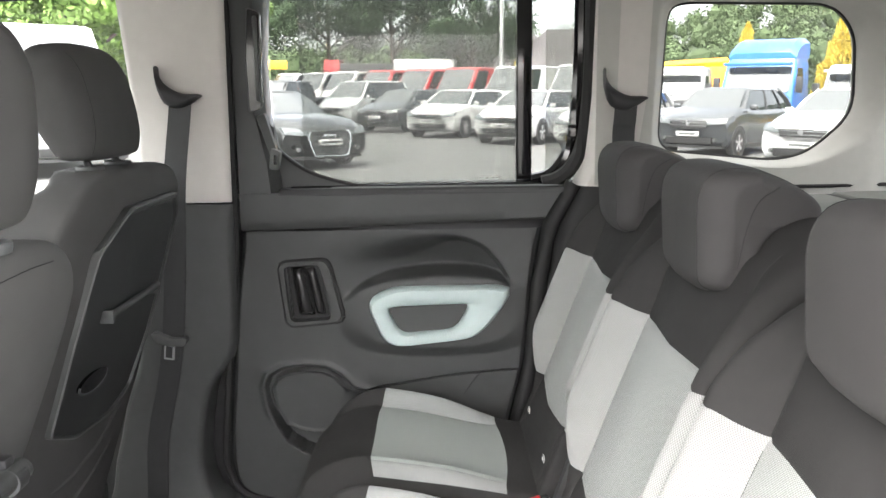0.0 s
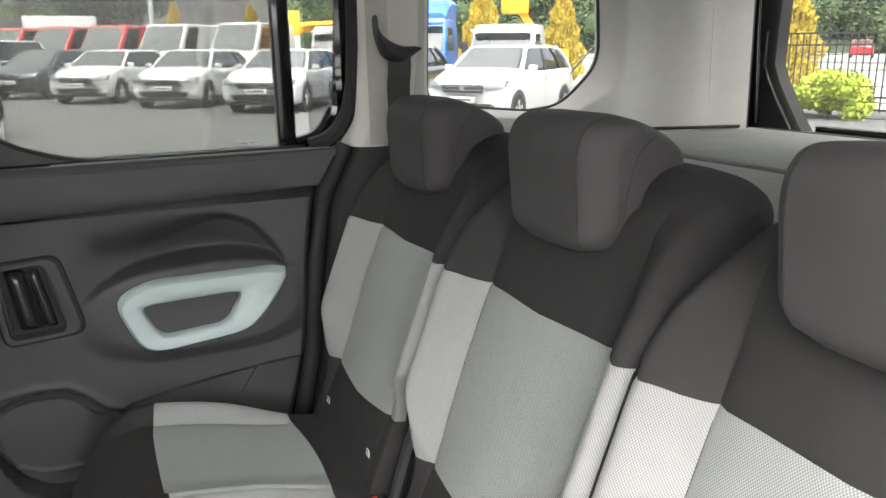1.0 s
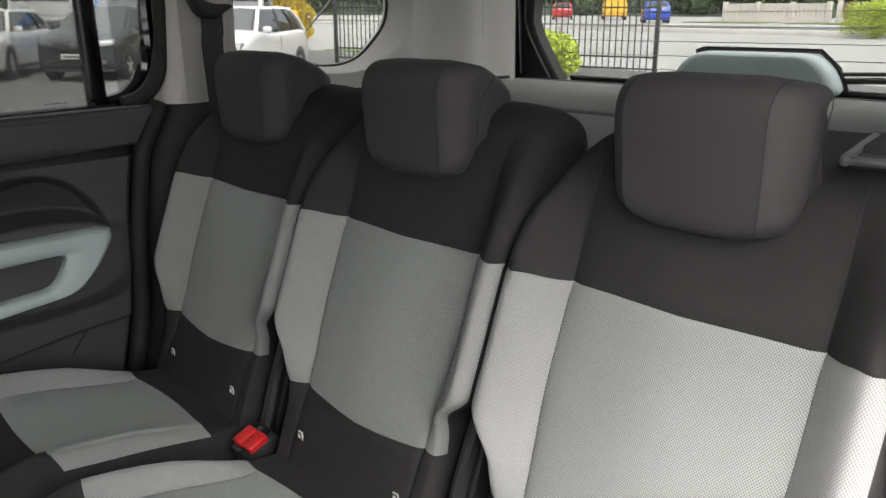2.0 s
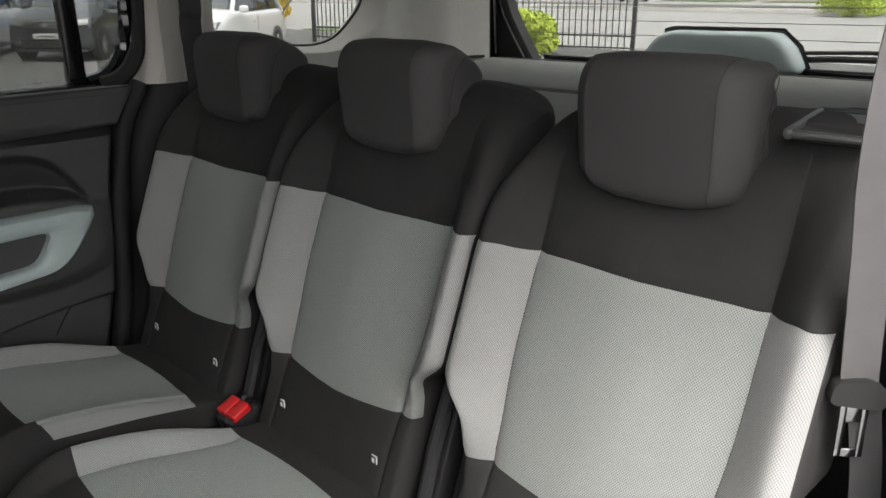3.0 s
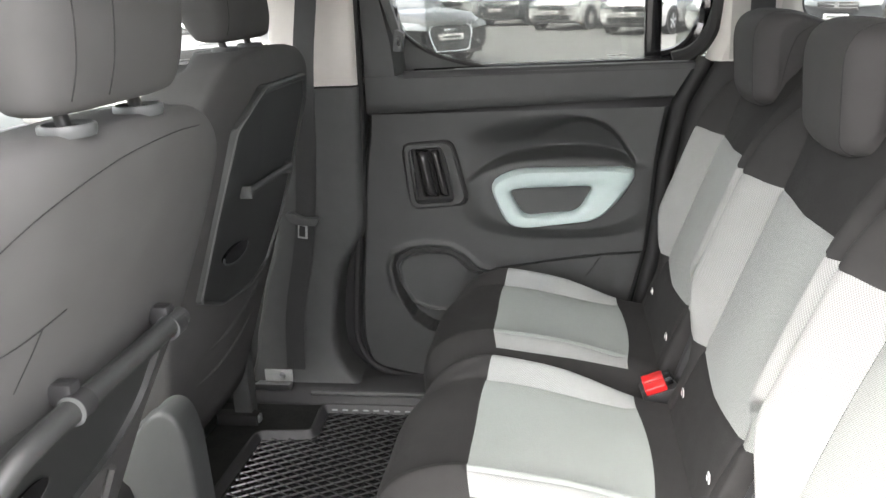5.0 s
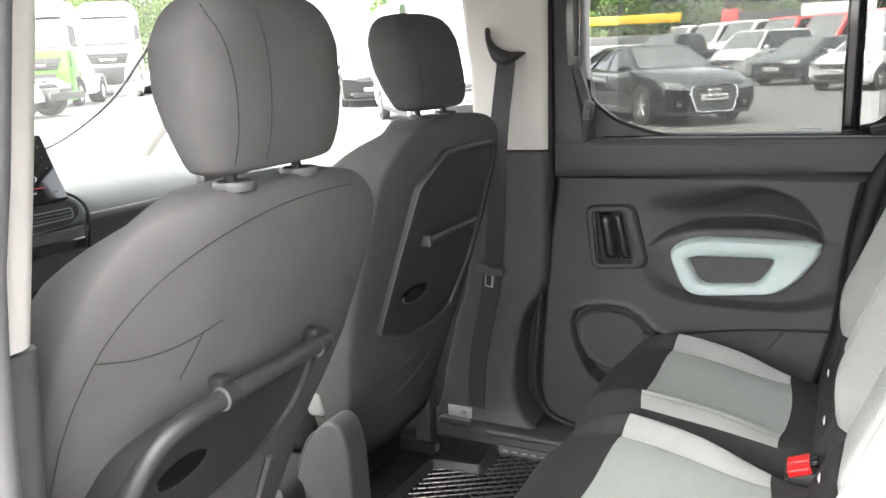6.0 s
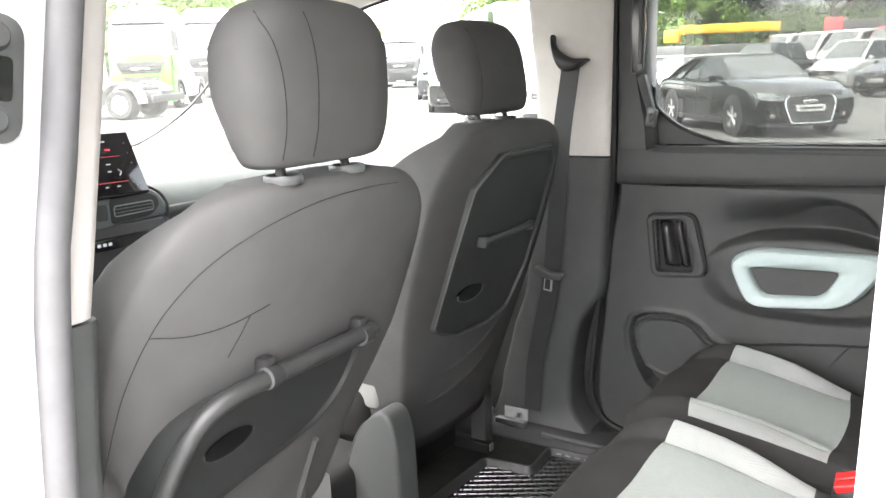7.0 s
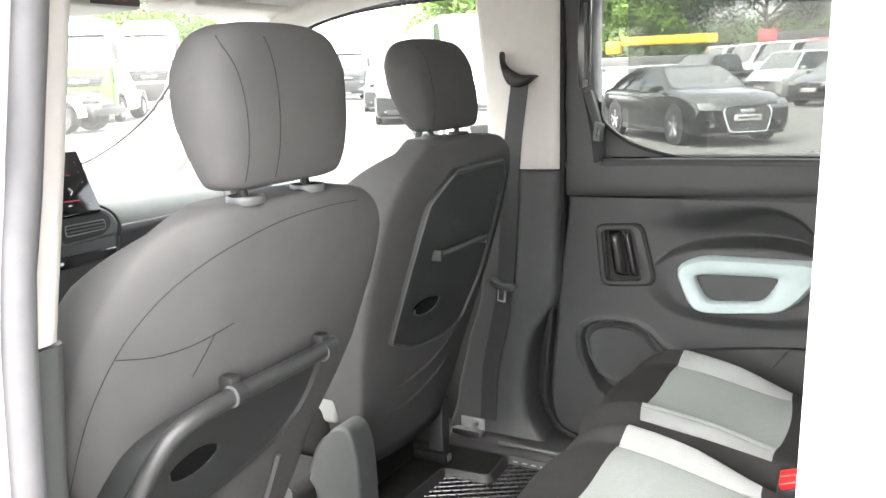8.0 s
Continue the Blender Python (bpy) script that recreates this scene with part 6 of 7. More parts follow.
    R2 = [Vector((p.x * 0.93 + (xt + xr) / 2 * 0.07, p.y * 0.93, H - 0.015)) for p in T]
    R3 = [Vector((p.x * 0.70 + (xt + xr) / 2 * 0.30, p.y * 0.70, H)) for p in T]
    if big:
        part("cabin", loft([ring([Vector((p.x, p.y, zb - 0.06)) for p in B], 0.10), ring(B, 0.10), ring(T, 0.12), ring(R2, 0.12), ring(R3, 0.12)]), trim or paint, e, "", 35)
        a, b = (0.05, 0.24) if kind == "van" else (0.03, 0.30)
        part("side_window", quad_on([B[0], B[1], T[1], T[0]], a + 0.03, b, 0.05, 0.92, -0.012), CARGLASS, e)
        part("side_window", quad_on([B[3], B[2], T[2], T[3]], a + 0.03, b, 0.05, 0.92, 0.012), CARGLASS, e)
    else:
        def fuller(ps, r):
            return [(p.x, p.y, ps[0].z) for p in rounded([(q.x, q.y) for q in ps], r, 5)]
        mid = [(p + q) / 2 + Vector((0.03 if k in (0, 3) else -0.03, math.copysign(0.025, p.y), 0.0)) for k, (p, q) in enumerate(zip(B, T))]
        part("glasshouse", loft([fuller([Vector((p.x, p.y, zb - 0.06)) for p in B], 0.16), fuller(B, 0.16), fuller(mid, 0.16), fuller(T, 0.14)]), CARGLASS, e, "dark wraparound side glass", 50)
        part("roof", loft([fuller([p - Vector((0, 0, 0.035)) for p in T], 0.15), fuller([p + Vector((0.0, math.copysign(0.012, p.y), 0)) for p in T], 0.15), fuller(R2, 0.14), fuller(R3, 0.14)]), trim or paint, e, "", 50)
        for k, (rad, fl) in enumerate(((0.045, 0.7), (0.085, 0.6), (0.085, 0.6), (0.045, 0.7))):
            s = 1 if B[k].y > 0 else -1
            sh = Vector((-0.035 if k in (0, 3) else 0.07, -s * 0.02, 0))
            part("pillar", tube(arc_pts([B[k] + sh - Vector((0, 0, 0.04)), mid[k] + sh, T[k] + sh], 4), rad, 8, fl), trim or paint, e)
        for s in (1, -1):
            for f, pm in ((0.44, GLOSSBLK), (0.73, GLOSSBLK)):
                k0, k1 = (0, 1) if s > 0 else (3, 2)
                part("window_pillar", tube([B[k0].lerp(B[k1], f), mid[k0].lerp(mid[k1], f) + Vector((0, s * 0.002, 0)), T[k0].lerp(T[k1], f)], 0.028, 6), pm, e)
    # glass
    part("windscreen", quad_on([B[3], B[0], T[0], T[3]], 0.05, 0.95, 0.03, 0.95, 0.045 if not big else 0.012), SCREENGL, e, "sloping windscreen that mirrors the sky")
    if kind != "pickup":
        part("rear_window", quad_on([B[1], B[2], T[2], T[1]], 0.10, 0.90, 0.25, 0.90, 0.04 if not big else 0.012), CARGLASS, e)
    # front: lamps, grille, intake, plate
    for s in (1, -1):
        lys = [s * hw * f for f in (0.50, 0.58, 0.66, 0.74, 0.82, 0.89, 0.94)]
        patch("headlight", lys, lambda y: zf - 0.175 + 0.08 * (abs(y) / hw - 0.5), lambda y: zf - 0.085 + 0.10 * (abs(y) / hw - 0.5) + 0.03 * smooth(0.5, 0.62, abs(y) / hw), 0.012, LAMPG, e, "clear headlight")
        m = part("wing_mirror", box(xs - 0.32, xs - 0.20, min(s * hw * 0.98, s * (hw * 0.98 + 0.17)), max(s * hw * 0.98, s * (hw * 0.98 + 0.17)), zb + 0.0, zb + 0.13, 0.04, 3), paint if kind not in ("van", "low van") else BLACKPL, e)
        for xw in (wb / 2, -wb / 2):
            part("wheel_arch", disc((xw, s * (hw - 0.10), wr + 0.02), (0, s, 0), wr * 1.16, wr * 1.14, 0.105, 28), BLACKPL, e)
            wheel(e, xw, s * (hw - 0.085), wr, 0.20, s)
        part("fog_lamp", disc((nose - 0.10, s * hw * 0.68, low + 0.20), (1, s * 0.25, 0), 0.045, 0.036, 0.05, 12), GREYPL, e)
        part("sill", box(-wb / 2 + wr * 1.2, wb / 2 - wr * 1.2, min(s * (hw - 0.06), s * (hw + 0.006)), max(s * (hw - 0.06), s * (hw + 0.006)), low - 0.01, low + 0.09, 0.01), BLACKPL, e)
        part("door_joint", box(xs - 1.18, xs - 1.168, min(s * (hw - 0.02), s * (hw + 0.003)), max(s * (hw - 0.02), s * (hw + 0.003)), low + 0.12, zb - 0.1), BLACKPL, e)
        part("door_grip", box(xs - 1.10, xs - 0.92, min(s * hw * 0.98, s * (hw + 0.02)), max(s * hw * 0.98, s * (hw + 0.02)), zb - 0.20, zb - 0.165, 0.01), paint, e)
    if kind == "saloon":
        face = rounded([(-0.42, 0.735), (0.42, 0.735), (0.47, 0.60), (0.36, 0.27), (-0.36, 0.27), (-0.47, 0.60)], 0.07, 4)
        def lean(f, out):
            return [(nose + out - 0.16 * (0.5 + (p.y - 0.5) * f - 0.27), p.x * f, 0.5 + (p.y - 0.5) * f) for p in face]
        gr = part("grille", loft([lean(1.0, -0.25), lean(1.0, 0.03), lean(0.9, 0.03)]), BLACKPL, e, "large black grille in a chrome frame")
        part("grille_frame", loft([lean(1.03, 0.0), lean(1.03, 0.045), lean(0.96, 0.045), lean(0.96, 0.0)], cap=False), CHROME, gr, "chrome frame")
        for k in range(9):
            zz = 0.32 + 0.045 * k
            part("grille_bar", box(nose + 0.04 - 0.16 * (zz - 0.27), nose + 0.05 - 0.16 * (zz - 0.27), -0.36, 0.36, zz - 0.006, zz + 0.006), GREYPL, gr)
        part("maker_badge", box(nose - 0.03, nose - 0.005, -0.14, 0.14, 0.60, 0.67, 0.02, 3), CHROME, gr)
    else:
        gys = [hw * f for f in (-0.48, -0.36, -0.24, -0.12, 0.0, 0.12, 0.24, 0.36, 0.48)]
        gr = patch("grille", gys, lambda y: zf - 0.235, lambda y: zf - 0.070, 0.010, RUBBER, e, "black front grille")
        for k in range(2):
            zz = zf - 0.190 + 0.065 * k
            patch("grille_bar", gys, lambda y: zz - 0.006, lambda y: zz + 0.006, 0.018, CHROME, gr)
        part("maker_badge", disc((nose - 0.02, 0, zf - 0.14), (1, 0, 0), 0.062, 0.054, 0.045, 18), CHROME, gr)
    bys = [hw * f for f in (-0.62, -0.45, -0.3, -0.15, 0.0, 0.15, 0.3, 0.45, 0.62)]
    if kind != "saloon":
        patch("air_intake", bys, lambda y: low + 0.10, lambda y: low + 0.24, 0.008, RUBBER, e, "black lower air intake")
    patch("bumper_lip", [hw * f for f in (-0.85, -0.7, -0.5, -0.25, 0.0, 0.25, 0.5, 0.7, 0.85)], lambda y: low + 0.01, lambda y: low + 0.065, 0.012, BLACKPL, e)
    part("number_plate", box(nose - 0.03, nose + 0.022, -0.26, 0.26, low + 0.27, low + 0.375, 0.006), PLATE, e)
    part("plate_bar", box(nose + 0.0225, nose + 0.0245, -0.20, 0.20, low + 0.30, low + 0.345), GREYPL, e)
    e.matrix_basis = at
    return e


def lorry(name, paint, paint2, label, at, deflector=False, h=2.6, w=2.4):
    """A lorry: a tall cab with screen and mirrors on a chassis, with an optional roof deflector."""
    e = base(name, (0, 0, 0), label, "lorry", "parked vehicles")
    hw = w / 2
    zc = 0.55
    rings = []
    for z, x0, k in ((zc, 0.0, 0.97), (zc + 0.35, 0.06, 1.0), (h * 0.52, 0.02, 1.0), (h * 0.90, -0.30, 0.95), (h * 0.985, -0.42, 0.90), (h, -0.60, 0.80)):
        rings.append([(p.x, p.y, z) for p in rounded([(x0, hw * k), (-1.9, hw * k), (-1.9, -hw * k), (x0, -hw * k)], 0.12, 3)])
    part("cab", loft(rings), paint, e, "", 35)
    B = [Vector((0.035, -hw * 0.98, h * 0.53)), Vector((0.035, hw * 0.98, h * 0.53)), Vector((-0.29, hw * 0.95, h * 0.89)), Vector((-0.29, -hw * 0.95, h * 0.89))]
    part("windscreen", quad_on(B, 0.05, 0.95, 0.06, 0.94, 0.02), SCREENGL, e, "wide upright windscreen")
    for s in (1, -1):
        c = [Vector((-0.25, s * hw * 1.0, h * 0.53)), Vector((-1.1, s * hw * 1.0, h * 0.53)), Vector((-1.1, s * hw * 0.955, h * 0.87)), Vector((-0.40, s * hw * 0.955, h * 0.87))]
        part("side_window", quad_on(c, 0.05, 0.95, 0.05, 0.95, 0.02 * -s), CARGLASS, e)
        part("wing_mirror", box(-0.12, 0.02, min(s * (hw + 0.04), s * (hw + 0.24)), max(s * (hw + 0.04), s * (hw + 0.24)), h * 0.56, h * 0.74, 0.03), BLACKPL, e)
        part("headlight", box(-0.06, 0.085, min(s * hw * 0.62, s * hw * 0.93), max(s * hw * 0.62, s * hw * 0.93), zc + 0.12, zc + 0.30, 0.03), LAMPG, e)
        for xw in (-0.75, -4.2):
            wheel(e, xw, s * (hw - 0.14), 0.36, 0.28, s, 8)
    part("grille", box(-0.05, 0.075, -hw * 0.55, hw * 0.55, zc + 0.28, h * 0.48, 0.02), RUBBER, e, "black cab grille")
    for k in range(4):
        zz = zc + 0.36 + (h * 0.48 - zc - 0.42) * k / 3
        part("grille_bar", box(0.07, 0.085, -hw * 0.5, hw * 0.5, zz - 0.012, zz + 0.012, 0.004), GREYPL, e)
    if paint2 is not paint:
        low = [[(p.x, p.y, z) for p in rounded([(x0, hw * 1.008), (-1.2, hw * 1.008), (-1.2, -hw * 1.008), (x0, -hw * 1.008)], 0.12, 3)] for z, x0 in ((zc - 0.2, 0.02), (zc + 0.35, 0.068), (h * 0.47, 0.05))]
        part("livery_panel", loft(low), paint2, e, "coloured lower cab")
    part("sun_visor", box(-0.14, 0.16, -hw * 0.9, hw * 0.9, h * 0.885, h * 0.925, 0.02), paint, e)
    part("wiper", tube([(0.06, -hw * 0.5, h * 0.55), (0.05, 0.0, h * 0.575)], 0.012, 5), BLACKPL, e)
    part("screen_band", box(-0.03, 0.058, -hw * 0.93, hw * 0.93, h * 0.485, h * 0.525, 0.01), paint2, e)
    part("bumper", box(-0.30, 0.10, -hw, hw, 0.32, zc + 0.06, 0.05, 3), paint2, e)
    part("number_plate", box(0.09, 0.112, -0.26, 0.26, 0.42, 0.53, 0.004), PLATE, e)
    part("chassis", box(-5.6, -1.7, -0.45, 0.45, 0.55, 0.80, 0.02), BLACKPL, e)
    part("load_bed", box(-5.7, -1.98, -hw, hw, 0.80, 1.15, 0.03), paint2, e)
    if deflector:
        rings = []
        for x, zt in ((-0.40, h + 0.12), (-0.55, h + 0.30), (-0.85, h + 0.47), (-1.3, h + 0.58), (-1.95, h + 0.60)):
            rings.append([(x, hw * 0.92, h - 0.05), (x, hw * 0.92, zt - 0.16), (x, hw * 0.75, zt), (x, -hw * 0.75, zt), (x, -hw * 0.92, zt - 0.16), (x, -hw * 0.92, h - 0.05)])
        part("wind_deflector", loft(rings), paint, e, "sky-blue roof wind deflector", 30)
    e.matrix_basis = at
    return e


def tractor_unit(paint, paint2, label, at, h=4.0, w=2.5):
    """A long-haul tractor: a tall sleeper cab with a raked screen on a short chassis with round mudguards."""
    e = base("tractor_unit", (0, 0, 0), label, "lorry", "parked vehicles")
    hw = w / 2
    def nose(z):
        return lerp_tab(((0.3, 0.0), (h * 0.2, 0.05), (h * 0.36, 0.04), (h * 0.5, 0.0), (h * 0.56, -0.03), (h * 0.86, -0.33), (h * 0.95, -0.62), (h, -1.0)), z)
    def ring(z, k, back=-2.1, out=0.0):
        return [(p.x, p.y, z) for p in rounded([(nose(z) + out, hw * k), (back, hw * k), (back, -hw * k), (nose(z) + out, -hw * k)], 0.16, 4)]
    rings = [ring(h * f, k) for f, k in ((0.33, 1.0), (0.40, 1.0), (0.50, 1.0), (0.56, 1.0), (0.66, 0.985), (0.76, 0.97), (0.86, 0.955), (0.91, 0.94), (0.95, 0.90), (0.985, 0.82), (1.0, 0.70))]
    cab = part("cab", loft(rings), paint, e, "", 35)
    B = [Vector((nose(h * 0.555) + 0.01, -hw * 0.97, h * 0.555)), Vector((nose(h * 0.555) + 0.01, hw * 0.97, h * 0.555)), Vector((nose(h * 0.85) + 0.01, hw * 0.93, h * 0.85)), Vector((nose(h * 0.85) + 0.01, -hw * 0.93, h * 0.85))]
    scr = part("windscreen", quad_on(B, 0.03, 0.97, 0.03, 0.97, 0.02), SCREENGL, e, "wide raked windscreen")
    part("screen_foot", quad_on(B, 0.02, 0.98, -0.03, 0.08, 0.032), BLACKPL, scr)
    for y in (-0.5, 0.15, 0.7):
        part("wiper", tube([(nose(h * 0.56) + 0.04, y * hw, h * 0.563), (nose(h * 0.60) + 0.04, (y - 0.42) * hw, h * 0.585)], 0.015, 5), BLACKPL, scr)
    part("sun_visor", prism([(nose(h * 0.86), h * 0.850), (nose(h * 0.86) + 0.26, h * 0.842), (nose(h * 0.86) + 0.25, h * 0.856), (nose(h * 0.86) - 0.05, h * 0.885)], "y", -hw * 0.86, hw * 0.86), paint, e)
    # coloured band, wide trapezoid grille and bumper
    part("livery_panel", loft([ring(h * 0.33, 1.006, -1.25, 0.015), ring(h * 0.42, 1.006, -1.25, 0.015), ring(h * 0.535, 1.006, -0.9, 0.015)]), paint2, e, "coloured cab front")
    gz = [(-hw * 0.78, h * 0.47), (hw * 0.78, h * 0.47), (hw * 0.62, h * 0.355), (-hw * 0.62, h * 0.355)]
    gr = part("grille", prism(rounded(gz, 0.05, 3), "x", nose(h * 0.4) - 0.1, nose(h * 0.4) + 0.035, 0.01), RUBBER, e, "wide black upper grille")
    part("maker_badge", box(nose(h * 0.4) + 0.03, nose(h * 0.4) + 0.05, -hw * 0.30, hw * 0.30, h * 0.385, h * 0.415, 0.01), CHROME, gr)
    for k in range(3):
        part("grille_bar", box(nose(h * 0.4) + 0.03, nose(h * 0.4) + 0.045, -hw * 0.62, hw * 0.62, h * (0.372 + 0.03 * k) - 0.008, h * (0.372 + 0.03 * k) + 0.008), GREYPL, gr)
    part("lower_grille", prism(rounded([(-hw * 0.58, h * 0.325), (hw * 0.58, h * 0.325), (hw * 0.44, h * 0.14), (-hw * 0.44, h * 0.14)], 0.05, 3), "x", -0.2, nose(h * 0.25) + 0.025, 0.01), RUBBER, e, "black lower grille")
    bump = part("bumper", loft([[(p.x, p.y, z) for p in rounded([(nose(z) + o, hw * k), (-0.62, hw * k), (-0.62, -hw * k), (nose(z) + o, -hw * k)], 0.14, 4)] for z, k, o in ((0.30, 0.95, -0.06), (0.42, 1.0, 0.0), (h * 0.25, 1.0, 0.0), (h * 0.335, 1.0, 0.0))]), paint2, e, "coloured bumper", 35)
    part("bumper_step", box(-0.5, nose(0.4) + 0.02, -hw * 0.7, hw * 0.7, 0.24, 0.40, 0.03), GREYPL, bump)
    part("number_plate", box(nose(0.45), nose(0.45) + 0.045, -0.26, 0.26, 0.44, 0.55, 0.004), PLATE, bump)
    for q in (1, -1):
        lamp = part("headlight", prism(rounded([(q * hw * 0.60, h * 0.165), (q * hw * 0.60, h * 0.205), (q * hw * 0.95, h * 0.225), (q * hw * 0.95, h * 0.175)], 0.03, 3), "x", -0.1, nose(h * 0.2) + 0.02, 0.01), LAMPG, e)
        part("lamp_surround", prism(rounded([(q * hw * 0.56, h * 0.155), (q * hw * 0.56, h * 0.215), (q * hw * 0.98, h * 0.235), (q * hw * 0.98, h * 0.165)], 0.03, 3), "x", -0.1, nose(h * 0.2) + 0.008, 0.005), BLACKPL, lamp)
        c = [Vector((-0.42, q * hw * 1.0, h * 0.565)), Vector((-1.25, q * hw * 1.0, h * 0.565)), Vector((-1.25, q * hw * 0.963, h * 0.80)), Vector((-0.58, q * hw * 0.963, h * 0.80))]
        part("side_window", quad_on(c, 0.0, 1.0, 0.0, 1.0, 0.03 * -q), CARGLASS, e)
        m = part("wing_mirror", loft([[(x, q * (hw + d), z) for x, d in ((-0.16, 0.10), (-0.02, 0.08), (-0.02, 0.27), (-0.16, 0.29))] for z in (h * 0.60, h * 0.62, h * 0.73, h * 0.745)]), BLACKPL, e, "tall black mirror", 30)
        part("mirror_arm", tube([(-0.22, q * (hw - 0.03), h * 0.75), (-0.09, q * (hw + 0.18), h * 0.755), (-0.09, q * (hw + 0.18), h * 0.72)], 0.025, 6), BLACKPL, m)
        part("air_vent", prism(rounded([(-0.02, h * 0.38), (-0.20, h * 0.37), (-0.14, h * 0.50), (-0.04, h * 0.50)], 0.02), "y", q * hw, q * hw * 1.012), RUBBER, e)
        part("door_step", box(-1.45, -0.62, min(q * hw * 0.86, q * hw * 0.98), max(q * hw * 0.86, q * hw * 0.98), 0.35, h * 0.18, 0.04), paint2, e)
        arch = [(-1.0 - 0.64 * math.cos(a), 0.52 + 0.62 * math.sin(a)) for a in (math.pi * k / 14 for k in range(15))]
        part("wheel_arch", loft([[(x, q * hw * 0.72, z) for x, z in arch] + [(x, q * hw * 0.72, z + 0.06) for x, z in arch[::-1]], [(x, q * hw * 1.0, z) for x, z in arch] + [(x, q * hw * 1.0, z + 0.06) for x, z in arch[::-1]]]), BLACKPL, e)
        wheel(e, -1.0, q * (hw - 0.17), 0.51, 0.32, q, 10)
        wheel(e, -4.4, q * (hw - 0.30), 0.51, 0.58, q, 10)
        arch = [(-4.4 - 0.68 * math.cos(a), 0.52 + 0.66 * math.sin(a)) for a in (math.pi * k / 18 for k in range(19))]
        part("mudguard", loft([[(x, q * (hw - 0.62), z) for x, z in arch] + [(x, q * (hw - 0.62), z + 0.05) for x, z in arch[::-1]], [(x, q * hw, z) for x, z in arch] + [(x, q * hw, z + 0.05) for x, z in arch[::-1]]]), paint, e, "half-round mudguard over the rear wheel", 30)
        part("fuel_tank", prism(rounded([(q * hw * 0.98, 0.42), (q * hw * 0.98, 1.02), (q * hw * 0.46, 1.02), (q * hw * 0.46, 0.42)], 0.12, 4), "x", -3.5, -1.75, 0.03), paint, e, "side tank behind the cab")
        part("side_fairing", prism([(-2.1, 0.9), (-2.75, 0.9), (-2.6, h * 0.9), (-2.1, h * 0.93)], "y", q * hw * 0.90, q * hw * 0.94, 0.01), paint, e)
    part("chassis", box(-5.5, -1.6, -0.42, 0.42, 0.62, 0.92, 0.02), BLACKPL, e)
    part("coupling_plate", box(-4.9, -3.9, -0.5, 0.5, 0.95, 1.08, 0.04), GREYPL, e)
    part("tail_bar", box(-5.56, -5.46, -hw * 0.9, hw * 0.9, 0.55, 0.78, 0.02), BLACKPL, e)
    e.matrix_basis = at
    return e


def leaves(spots, size, count, seed, flat=0.6):
    """Many small leaf blades gathered into clumps."""
    rng = np.random.default_rng(seed)
    verts, faces = [], []
    for cx, cy, cz, r in spots:
        d = rng.normal(size=(count, 3))
        d /= np.linalg.norm(d, axis=1)[:, None]
        rr = r * rng.uniform(0.45, 1.0, size=count) ** 0.6
        c = d * rr[:, None] * np.array([1, 1, flat + 0.25]) + np.array([cx, cy, cz])
        a = rng.normal(size=(count, 3))
        a /= np.linalg.norm(a, axis=1)[:, None]
        b = np.cross(a, d)
        b /= np.linalg.norm(b, axis=1)[:, None] + 1e-9
        s = size * rng.uniform(0.6, 1.4, size=count)[:, None]
        base_i = len(verts)
        quad = np.stack([c - a * s * 0.5, c + b * s * 0.35, c + a * s * 0.5, c - b * s * 0.35], axis=1).reshape(-1, 3)
        verts.extend(map(tuple, quad))
        faces.extend((base_i + 4 * i, base_i + 4 * i + 1, base_i + 4 * i + 2, base_i + 4 * i + 3) for i in range(count))
    return verts, faces


def leaf_part(name, parent, data, material):
    me = bpy.data.meshes.new(name)
    me.from_pydata(data[0], [], data[1])
    me.materials.append(material)
    ob = new(name, me)
    ob.parent = parent
    return tagged(ob, kind="stuff")


def tree(x, y, h, r, material, seed, label, leaf=0.34):
    e = base("tree", (0, 0, 0), label, "tree", "trees round the car park")
    rng = random.Random(seed)
    top = Vector((rng.uniform(-0.4, 0.4), rng.uniform(-0.4, 0.4), h * 0.8))
    line = arc_pts([(0, 0, 0), (top.x * 0.3 + 0.1, top.y * 0.3, h * 0.3), (top.x * 0.7, top.y * 0.7, h * 0.55), tuple(top)], 4)
    rings = []
    for i, p in enumerate(line):
        w = 0.018 * h * (1 - 0.85 * i / (len(line) - 1)) + 0.03
        rings.append([(p.x + w * math.cos(a), p.y + w * math.sin(a), p.z) for a in (2 * math.pi * k / 8 for k in range(8))])
    part("trunk", loft(rings), BARK, e)
    spots = []
    for k in range(9):
        a, f = rng.uniform(0, 6.28), rng.uniform(0.32, 0.75)
        p = line[int(f * (len(line) - 1))]
        q = p + Vector((math.cos(a), math.sin(a), 0.7)) * r * rng.uniform(0.5, 0.8)
        part("limb", tube([p, (p + q) / 2 + Vector((0, 0, 0.2)), q], 0.012 * h * (1.1 - f), 6), BARK, e)
        for _ in range(5):
            spots.append((q.x + rng.gauss(0, r * 0.25), q.y + rng.gauss(0, r * 0.25), q.z + rng.gauss(0, r * 0.22), r * rng.uniform(0.18, 0.34)))
    for _ in range(26):
        a, z = rng.uniform(0, 6.28), rng.uniform(0.35, 1.0)
        w = r * math.sqrt(max(0.05, 1 - (2 * z - 1.25) ** 2)) * rng.uniform(0.3, 0.95)
        spots.append((w * math.cos(a) + top.x * z, w * math.sin(a) + top.y * z, h * (0.15 + 0.82 * z), r * rng.uniform(0.16, 0.34)))
    leaf_part("crown", e, leaves(spots, leaf, 330, seed), material)
    e.matrix_basis = stand(x, y)
    return e


